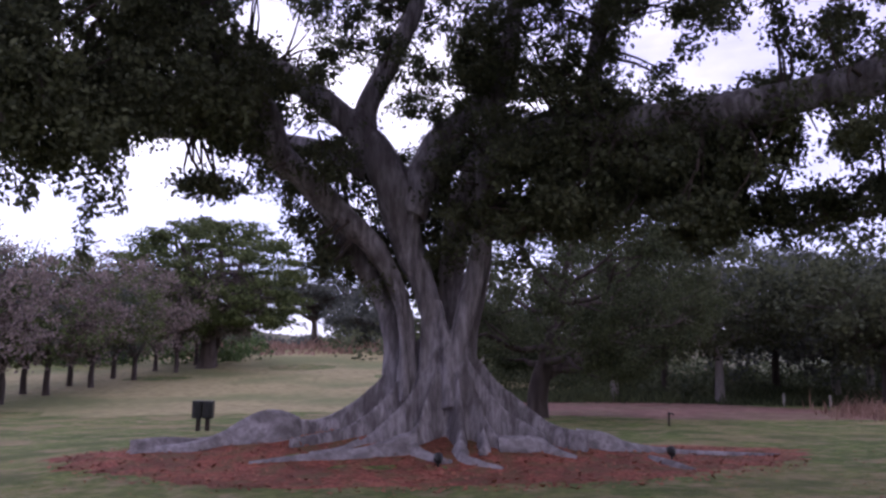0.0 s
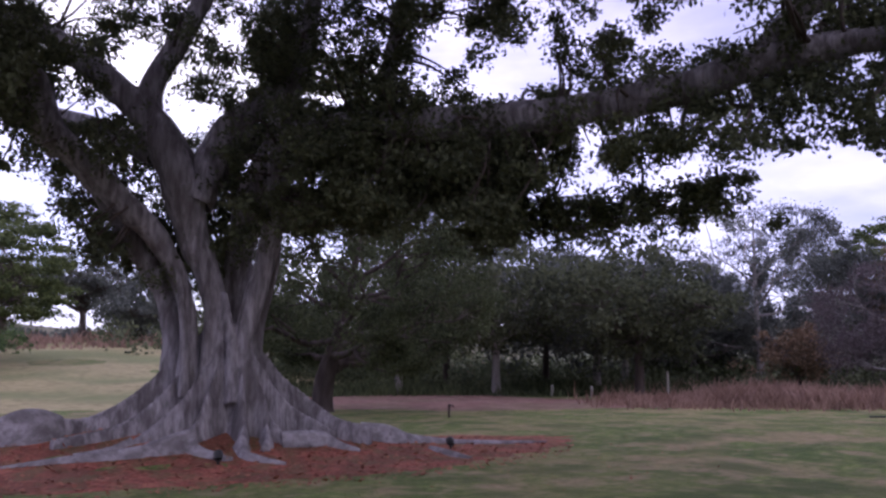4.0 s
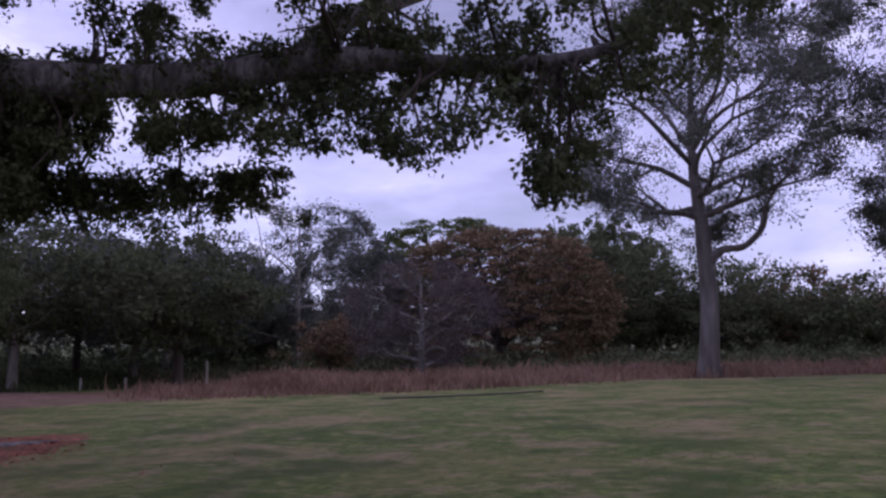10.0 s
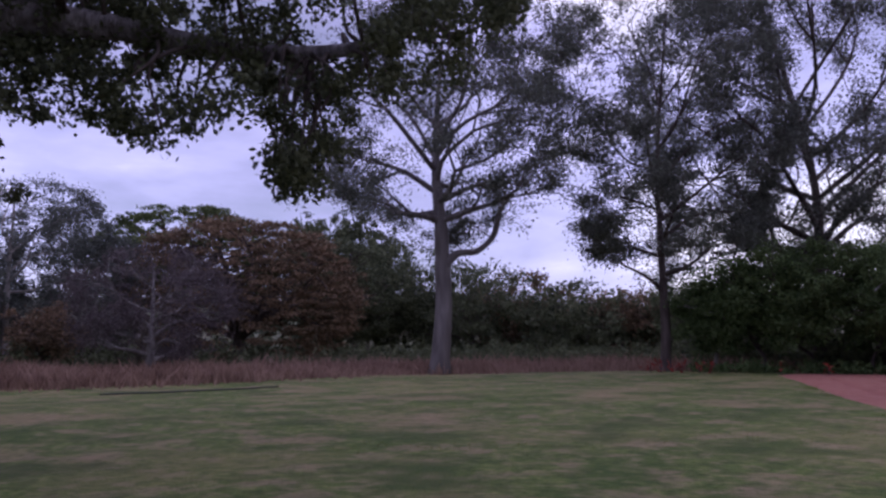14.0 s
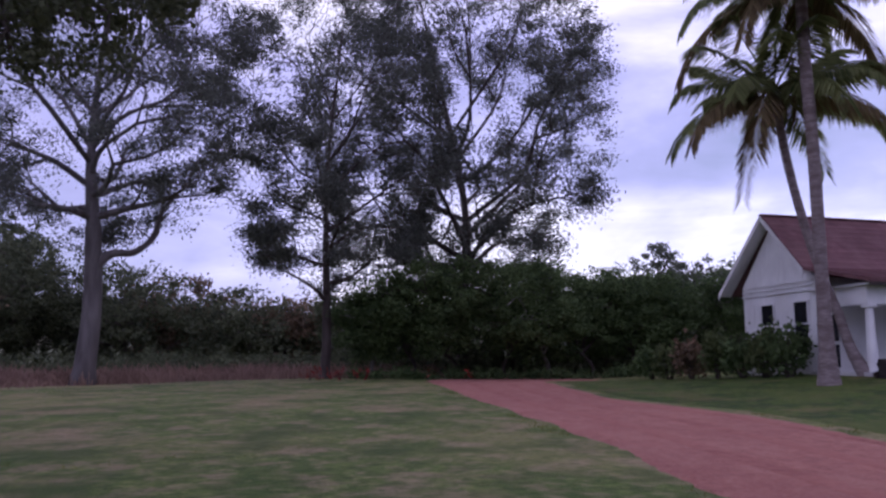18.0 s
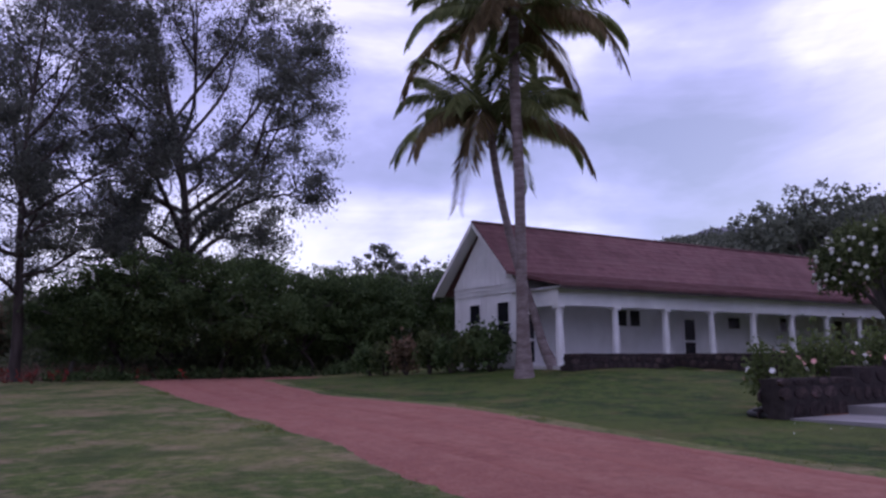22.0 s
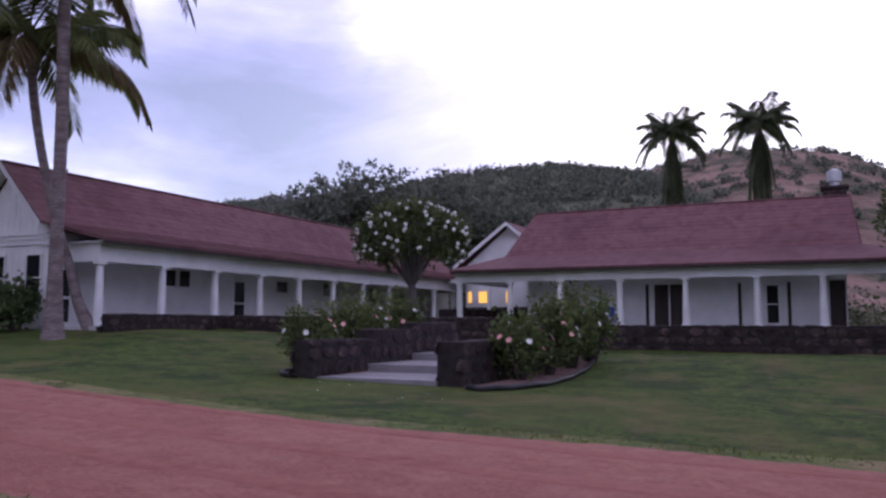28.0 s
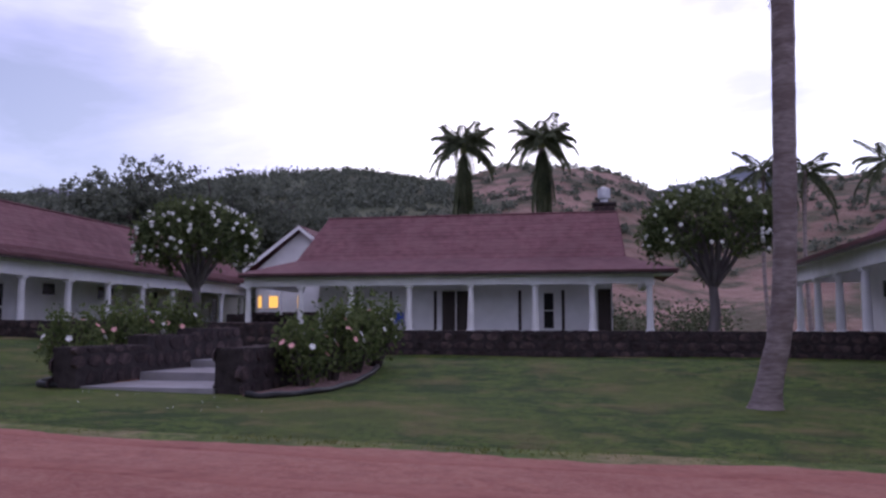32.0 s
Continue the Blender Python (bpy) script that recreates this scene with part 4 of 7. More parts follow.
lava_wall("wall_back_court", "dark lava rock wall at the back of the court", [(27.5, -37.0), (22.6, -46)], [2.35, 2.35], 0.45, 36)
lava_wall("wall_back_court", "dark lava rock wall at the back of the court", [(31.5, -44.0), (22.9, -45.6)], [2.6, 2.6], 0.45, 37)
BED_EDGE = [(8.59, -12.61), (8.26, -12.58), (8.01, -13.11), (7.89, -14.06), (8.09, -15.36), (8.44, -16.66), (8.89, -18.16), (9.44, -19.56), (10.14, -20.96)]
M_CHIP = mat("pinkish_wood_chip", [(0.3, (0.10, 0.05, 0.045)), (0.5, (0.22, 0.13, 0.12)), (0.7, (0.36, 0.25, 0.23))], 22.0, 0.95, 0.9, 60, coarse=(1.5, (0.14, 0.08, 0.07), 0.6), bdist=0.03)
tagged(ribbon("planting_bed", BED_EDGE, [(8.64, -12.66), (8.82, -12.76), (8.92, -13.06), (9.04, -13.96), (9.29, -15.26), (9.54, -16.56), (9.84, -18.06), (10.14, -19.46), (10.44, -20.86)], 60, 8, M_CHIP, 0.05, 0.02, 41), "chip-mulched planting bed beside the steps", "planting bed")
tagged(patch("planting_bed", 13.14, -14.16, 0.75, 2.2, 0.22, M_MULCH, 0.05, 42, 0.1), "mulched planting bed beside the steps", "planting bed")


def edging(cx, cy, rx, ry, rot, a0, a1, seed):
    th = np.linspace(a0, a1, 30)
    X, Y = np.cos(th) * rx, np.sin(th) * ry
    x, y = cx + X * math.cos(rot) - Y * math.sin(rot), cy + X * math.sin(rot) + Y * math.cos(rot)
    s = Soup()
    s.tube(np.stack([x, y, H(x, y) + 0.06], -1), np.full(30, 0.07), 8)
    tagged(s.make("bed_edging", [M_BLACK]), "dark curved edging round a planting bed", "edging")


rows = spline(BED_EDGE, 60)
s = Soup()
s.tube(np.stack([rows[:, 0], rows[:, 1], H(rows[:, 0], rows[:, 1]) + 0.05 + 0.012 * np.sin(np.arange(60) * 0.7)], -1), np.full(60, 0.065), 8)
tagged(s.make("bed_edging", [M_BLACK]), "dark curved edging along a planting bed", "edging")
edging(13.04, -13.76, 0.75, 1.9, 0.22, -1.6, 1.8, 2)


def shrub(name, label, x, y, rx, ry, h, leaf_mat, n, leaf, seed, petals=None, n_pet=0, pet=0.1, z=None, stems=16, category="shrub"):
    """A leafy shrub on several stems, with or without flowers."""
    rng = np.random.default_rng(seed)
    t = tagged(empty(name, x, y, float(H(x, y)) if z is None else z), label, category)
    c = Soup()
    tips = []
    for i in range(stems):
        a, r = rng.uniform(0, 6.28), rng.uniform(0.2, 1)
        tip = np.array([math.cos(a) * rx * r * 0.9, math.sin(a) * ry * r * 0.9, h * (1.12 - 0.5 * r * rng.uniform(0.3, 1))])
        w = Soup()
        w.tube(spline([(tip[0] * 0.15, tip[1] * 0.15, -0.05), tuple(tip * 0.5 + rng.normal(size=3) * 0.05 * h), tuple(tip)], 6), np.linspace(0.03 + 0.01 * h, 0.008, 6), 5)
        w.make("stem", [M_DBARK], t)
        tips.append(tip)
    tips = np.array(tips)
    m = 2 * n // 3
    core = blob_points(rng, n - m, (0, 0, h * 0.52), (rx, ry, h * 0.48), 0.35)
    spray = tips[rng.integers(len(tips), size=m)] + rng.normal(size=(m, 3)) * np.array([rx, ry, h]) * np.array([0.15, 0.15, 0.19]) - np.array([0, 0, 0.10 * h])
    pos = np.vstack([core, spray])
    pos = pos[pos[:, 2] > 0.03]
    c.leaves(pos, leaf, rng, aspect=0.6)
    c.make("foliage", [leaf_mat], t, smooth_shade=False)
    for i in range(n_pet):
        v = rng.normal(size=3)
        v[2] = abs(v[2]) * 0.9 + 0.05
        v /= np.linalg.norm(v)
        k = np.array([0, 0, h * 0.52]) + v * np.array([rx, ry, h * 0.48]) * rng.uniform(1.02, 1.12)
        e1 = np.cross(v, [0.1, 0.2, 0.97])
        e1 /= np.linalg.norm(e1)
        e2 = np.cross(v, e1)
        vs, fs = [k], []
        for j in range(5):
            a = j * 1.2566 + i
            d = e1 * math.cos(a) + e2 * math.sin(a)
            q = -e1 * math.sin(a) + e2 * math.cos(a)
            vs += [k + (d * 0.6 + q * 0.4) * pet + v * pet * 0.25, k + d * pet + v * pet * 0.35, k + (d * 0.6 - q * 0.4) * pet + v * pet * 0.25]
            fs.append([0, 3 * j + 1, 3 * j + 2, 3 * j + 3])
        f = Soup()
        f.raw(vs, fs, 4)
        f.make("flower", [petals if i % 3 else M_PETAL], t, "" if i % 3 else "pale flower", smooth_shade=False)
    return t


HIB = "flowering hibiscus shrub with pink and pale blooms"
shrub("hibiscus_shrub", HIB, *st(1.9, 3.8), 0.65, 0.75, 1.15, M_L_HIB, 1054, 0.13, 51, M_PINKPETAL, 12, 0.075)
shrub("hibiscus_shrub", HIB, *st(3.4, 3.9), 0.7, 0.75, 1.4, M_L_HIB, 1240, 0.13, 52, M_PINKPETAL, 12, 0.075)
shrub("hibiscus_shrub", HIB, *st(5.0, 3.95), 0.72, 0.75, 1.52, M_L_HIB, 1302, 0.13, 53, M_PINKPETAL, 10, 0.075)
shrub("hibiscus_shrub", HIB, *st(6.6, 4.0), 0.72, 0.85, 1.5, M_L_HIB, 1240, 0.13, 57, M_PINKPETAL, 8, 0.075)
shrub("hibiscus_shrub", HIB, *st(1.3, -1.1), 0.65, 0.75, 1.25, M_L_HIB, 930, 0.13, 54, M_PINKPETAL, 9, 0.075)
shrub("hibiscus_shrub", HIB, *st(3.4, -1.3), 0.85, 0.95, 1.4, M_L_HIB, 1240, 0.13, 55, M_PINKPETAL, 8, 0.075)
shrub("hibiscus_shrub", HIB, *st(5.6, -1.3), 0.85, 1.0, 1.45, M_L_HIB, 1612, 0.13, 56, M_PINKPETAL, 9, 0.075)

# ---- trees ----


def gen_tree(name, label, x, y, h, tr, th, cr, ch, leaf_mat, bark, seed, n_limbs=7, n_sub=5, clumps=60, per=60, leaf=0.3, clump_r=0.8, flat=1.0, shell=0.5, lean=(0, 0), aspect=0.6, category="tree", extra=None, z=None, bottom=0.15, leader=0.0, twig=0.03, puff=0.7, at_ends=0.6, level=1.0):
    """A tree: trunk and limbs as one branching mesh, a crown of leaves in clumps along the limb ends.
    h: height; th: height of the first fork; cr: crown radius; ch: crown depth."""
    rng = np.random.default_rng(seed)
    gz = float(H(x, y)) if z is None else z
    t = tagged(empty(name, x, y, gz), label, category)
    wood, crown = Soup(), Soup()
    fork = np.array([lean[0] * 0.5, lean[1] * 0.5, th])
    pts = spline([(0, 0, -0.15), (rng.normal() * 0.06 * th * 0.3, rng.normal() * 0.06 * th * 0.3, th * 0.5), tuple(fork)], 9)
    wood.tube(pts, np.interp(np.linspace(0, 1, 9), [0, 0.12, 1], [tr * 1.5, tr * 1.05, tr * 0.8]), 12, lump=0.05, rng=rng)
    cc = np.array([lean[0], lean[1], h - ch / 2])
    lead = None
    if leader:
        lead = spline([tuple(fork - (0, 0, 0.1)), tuple(fork + (cc - fork) * 0.6 + rng.normal(size=3) * 0.04 * h), (cc[0] + rng.normal() * 0.05 * h, cc[1] + rng.normal() * 0.05 * h, h * leader)], 14)
        wood.tube(lead, np.linspace(tr * 0.78, tr * 0.12, 14), 9, lump=0.05, rng=rng)
    ends = []
    for i in range(n_limbs):
        a = 2 * np.pi * (i + rng.uniform(-0.3, 0.3)) / n_limbs
        rr = cr * rng.uniform(0.35, 0.85)
        tgt = cc + np.array([math.cos(a) * rr, math.sin(a) * rr, ch * 0.5 * rng.uniform(-0.3, 0.8) * flat])
        if i == 0:
            tgt = cc + np.array([rng.normal() * 0.2 * cr, rng.normal() * 0.2 * cr, ch * 0.4])
        start = fork
        if leader:
            q = (i + 0.3) / n_limbs
            start = lead[int(q * 10)]
            lo, hi = cc[2] - ch / 2, cc[2] + ch / 2
            zz = min(hi, max(lo, start[2] + rng.uniform(-0.02, 0.16) * h))
            wid = math.sqrt(max(0.08, 1 - ((zz - cc[2]) / (ch / 2)) ** 2))
            rr = cr * wid * rng.uniform(0.7, 1.0)
            tgt = np.array([cc[0] + math.cos(a * 1.9 + i) * rr, cc[1] + math.sin(a * 1.9 + i) * rr, zz])
        fork_, fork = fork, start
        m1 = fork + (tgt - fork) * 0.35 + np.array([0, 0, 0.10 * h * rng.uniform(0.2, 1)]) + rng.normal(size=3) * 0.03 * h
        p = spline([fork - (0, 0, 0.15), m1, fork + (tgt - fork) * 0.7 + rng.normal(size=3) * 0.03 * h, tgt], 9)
        r0 = tr * rng.uniform(0.4, 0.6) * (0.6 if leader else 1.0)
        fork = fork_
        wood.tube(p, np.linspace(r0, r0 * 0.22, 9), 7, lump=0.05, rng=rng)
        for j in range(n_sub):
            k = rng.uniform(0.35, 0.98)
            s0 = p[int(k * 8)]
            d = rng.normal(size=3)
            d[2] = abs(d[2]) * 0.4 - 0.1
            e = s0 + d / np.linalg.norm(d) * cr * rng.uniform(0.2, 0.5)
            q = (e - cc) / np.array([cr, cr, ch / 2])
            qn = np.linalg.norm(q)
            if qn > 1:
                e = cc + q / qn * np.array([cr, cr, ch / 2])
            q2 = spline([s0, (s0 + e) / 2 + rng.normal(size=3) * 0.05 * cr, e], 5)
            wood.tube(q2, np.linspace(r0 * 0.3, twig, 5), 5)
            ends.append(e)
            ends.append(q2[3])
    ends = np.array(ends)
    cl = []
    for i in range(clumps):
        if rng.uniform() < at_ends:
            c = ends[rng.integers(len(ends))] + rng.normal(size=3) * clump_r * 0.6
        else:
            d = rng.normal(size=3)
            d /= np.linalg.norm(d)
            if d[2] < -bottom:
                d[2] = -bottom
            c = cc + d * np.array([cr, cr, ch / 2]) * rng.uniform(shell, 1.0)
        cl.append(c)
    cl = np.array(cl)
    pos = np.repeat(cl, per, 0)
    rad = np.repeat(clump_r * rng.uniform(0.5, 1.3, clumps), per)
    d = rng.normal(size=pos.shape)
    d /= np.linalg.norm(d, axis=1)[:, None]
    pos = pos + d * (rad * rng.uniform(0.25, 1.0, len(pos)))[:, None] * np.array([1, 1, puff])
    crown.leaves(pos, leaf, rng, aspect=aspect, level=level)
    if extra is not None:
        e = spline(extra, 24)
        wood.tube(e[:, :3], e[:, 3], 9, lump=0.06, rng=rng)
    wood.make("trunk", [bark], t)
    crown.make("crown", [leaf_mat], t, smooth_shade=False)
    return t


def fan_tree(name, label, x, y, h, tr, th, cr, ch, leaf_mat, bark, seed, mains=5, splits=(4, 4, 4), per=46, leaf=0.2, clump_r=0.55, spread=0.55, lean=(0.0, 0.0), extra=None, bare=0.12, category="tree"):
    """A tree whose limbs fork again and again, fanning upwards; leaves in loose tufts round the last twigs."""
    rng = np.random.default_rng(seed)
    t = tagged(empty(name, x, y, float(H(x, y))), label, category)
    wood, crown = Soup(), Soup()
    cc = np.array([lean[0], lean[1], h - ch / 2])
    size = np.array([cr, cr, ch / 2])
    fork = np.array([lean[0] * 0.25, lean[1] * 0.25, th])
    pts = spline([(0, 0, -0.15), (0.02 * th, -0.015 * th, th * 0.5), tuple(fork)], 10)
    wood.tube(pts, np.interp(np.linspace(0, 1, 10), [0, 0.12, 1], [tr * 1.5, tr * 1.05, tr * 0.82]), 14, lump=0.04, rng=rng)
    tufts = []

    def grow(start, way, length, r, level):
        way = way / np.linalg.norm(way)
        end = start + way * length
        q = (end - cc) / size
        qn = np.linalg.norm(q)
        if qn > 1:
            end = cc + q / qn * size * rng.uniform(0.93, 1.0)
        mid_ = (start + end) / 2 + rng.normal(size=3) * length * 0.09
        n = 8 if level == 0 else 5
        p = spline([start, mid_, end], n)
        wood.tube(p, np.linspace(r, r * 0.5, n), (9, 7, 5, 4)[min(level, 3)])
        if level >= len(splits) - 1:
            tufts.append(end)
            if rng.uniform() < 0.55:
                tufts.append(p[n // 2])
        if level >= len(splits):
            return
        out = (end - start) / (np.linalg.norm(end - start) + 1e-6)
        for k in range(splits[level]):
            d = rng.normal(size=3)
            d -= (d @ out) * out
            d /= np.linalg.norm(d)
            s0 = end if k == 0 else p[rng.integers(n // 2, n)]
            w = out * (1.0 - 0.1 * level) + d * spread * rng.uniform(0.6, 1.5) + np.array([0, 0, 0.02])
            grow(s0, w, length * rng.uniform(0.5, 0.8), r * 0.5 * rng.uniform(0.7, 1.0), level + 1)

    lead = spline([tuple(fork - (0, 0, 0.1)), tuple(fork + (cc - fork) * 0.7 + rng.normal(size=3) * 0.03 * h), (cc[0] + rng.normal() * 0.04 * h, cc[1] + rng.normal() * 0.04 * h, cc[2] + ch * 0.36)], 16)
    wood.tube(lead, np.linspace(tr * 0.8, tr * 0.12, 16), 9, lump=0.04, rng=rng)
    for i in range(mains):
        a = 2.399 * i + rng.uniform(-0.4, 0.4)
        k = (i + 0.5) / mains
        s0 = lead[int(k * 11)]
        zz = cc[2] - ch / 2 + ch * (0.08 + 0.80 * k ** 1.25)
        wid = math.sqrt(max(0.1, 1 - ((zz - cc[2]) / (ch / 2)) ** 2)) * rng.uniform(0.55, 0.75)
        tgt = np.array([cc[0] + math.cos(a) * cr * wid, cc[1] + math.sin(a) * cr * wid, max(zz, s0[2] + 0.01 * h)])
        grow(s0, tgt - s0, np.linalg.norm(tgt - s0) * rng.uniform(0.75, 0.95), tr * (0.48 - 0.26 * k), 0)
    own = np.array(tufts)
    n = len(own) // 3
    d = rng.normal(size=(n, 3))
    d /= np.linalg.norm(d, axis=1)[:, None]
    loose = cc + d * size * (rng.uniform(0.1, 1.0, n) ** 0.45)[:, None]
    near = np.array([own[np.argmin(((own - q) ** 2).sum(1))] for q in loose])
    tufts = np.vstack([own, loose + (near - loose) * rng.uniform(0.1, 0.6, n)[:, None]])
    tufts = tufts[rng.uniform(size=len(tufts)) > bare]
    pos = np.repeat(tufts, per, 0)
    rad = np.repeat(clump_r * rng.uniform(0.5, 1.35, len(tufts)), per)
    d = rng.normal(size=pos.shape)
    pos = pos + d * rad[:, None] * 0.40 * np.array([1, 1, 0.66])
    crown.leaves(pos, leaf, rng, aspect=0.42, droop=0.5)
    if extra is not None:
        e = spline(extra, 24)
        wood.tube(e[:, :3], e[:, 3], 9, lump=0.06, rng=rng)
        for k in range(9):
            p0 = e[rng.integers(9, 24), :3]
            w = np.array([rng.normal() * 0.5, rng.normal() * 0.5, 1.0])
            m = p0 + w * 0.5
            wood.tube(spline([p0, m, m + w * 0.5 + rng.normal(size=3) * 0.15], 6), np.linspace(0.05, 0.015, 6), 5)
    wood.make("trunk", [bark], t)
    crown.make("crown", [leaf_mat], t, smooth_shade=False)
    return t


def polar(az, d):
    return -math.sin(radians(az)) * d, math.cos(radians(az)) * d



# the great banyan


def banyan():
    rng = np.random.default_rng(7)
    t = tagged(empty("banyan_tree", 0, 0, 0), "huge grey-barked banyan with fluted trunk and spreading buttress roots", "tree")

    def ridge(s, pts, n, spread=0.09):
        """A buttress or half-buried root: rounded along its crest, wider towards the ground. Rows: x, y, z of the crest, half width."""
        a, b = np.array(pts[0]), np.array(pts[1])
        if a[2] > 1.2:
            # begin inside the trunk
            pts = [tuple(a + np.array([(a[0] - b[0]) * 0.9, (a[1] - b[1]) * 0.9, 0.28, 0.0]))] + list(pts)
        p = spline(pts, n)
        p[:, 2] = np.maximum(p[:, 2], H(p[:, 0], p[:, 1]) + 0.02)
        tan = np.gradient(p[:, :2], axis=0)
        tan /= np.linalg.norm(tan, axis=1)[:, None] + 1e-9
        side = np.stack([-tan[:, 1], tan[:, 0]], -1)
        low = np.minimum(H(p[:, 0], p[:, 1]) - 0.12, p[:, 2] - 0.12)
        dep = p[:, 2] - low
        wob = 1 + 0.10 * np.sin(np.linspace(0, 9, n) + 3 * p[0, 0])
        prof = [(-1, 0.0), (-0.86, 0.30), (-0.70, 0.62), (-0.50, 0.86), (0, 1.0), (0.50, 0.86), (0.70, 0.62), (0.86, 0.30), (1, 0.0)]
        V = []
        for a, k in prof:
            half = (p[:, 3] * wob + spread * dep * (1 - k) ** 1.5) * a * (1.0 if k < 0.8 else 0.85)
            V.append(np.concatenate([p[:, :2] + side * half[:, None], (low + dep * k)[:, None]], -1))
        V = np.stack(V, 1)
        m = len(prof)
        i, j = np.arange(n - 1)[:, None] * m, np.arange(m)[None, :]
        jn = (j + 1) % m
        s.raw(V.reshape(-1, 3), np.stack([i + j, i + jn, i + m + jn, i + m + j], -1).reshape(-1, 4), 4)
        s.raw(V[0], [list(range(m))[::-1]], m)
        s.raw(V[-1], [list(range(m))], m)

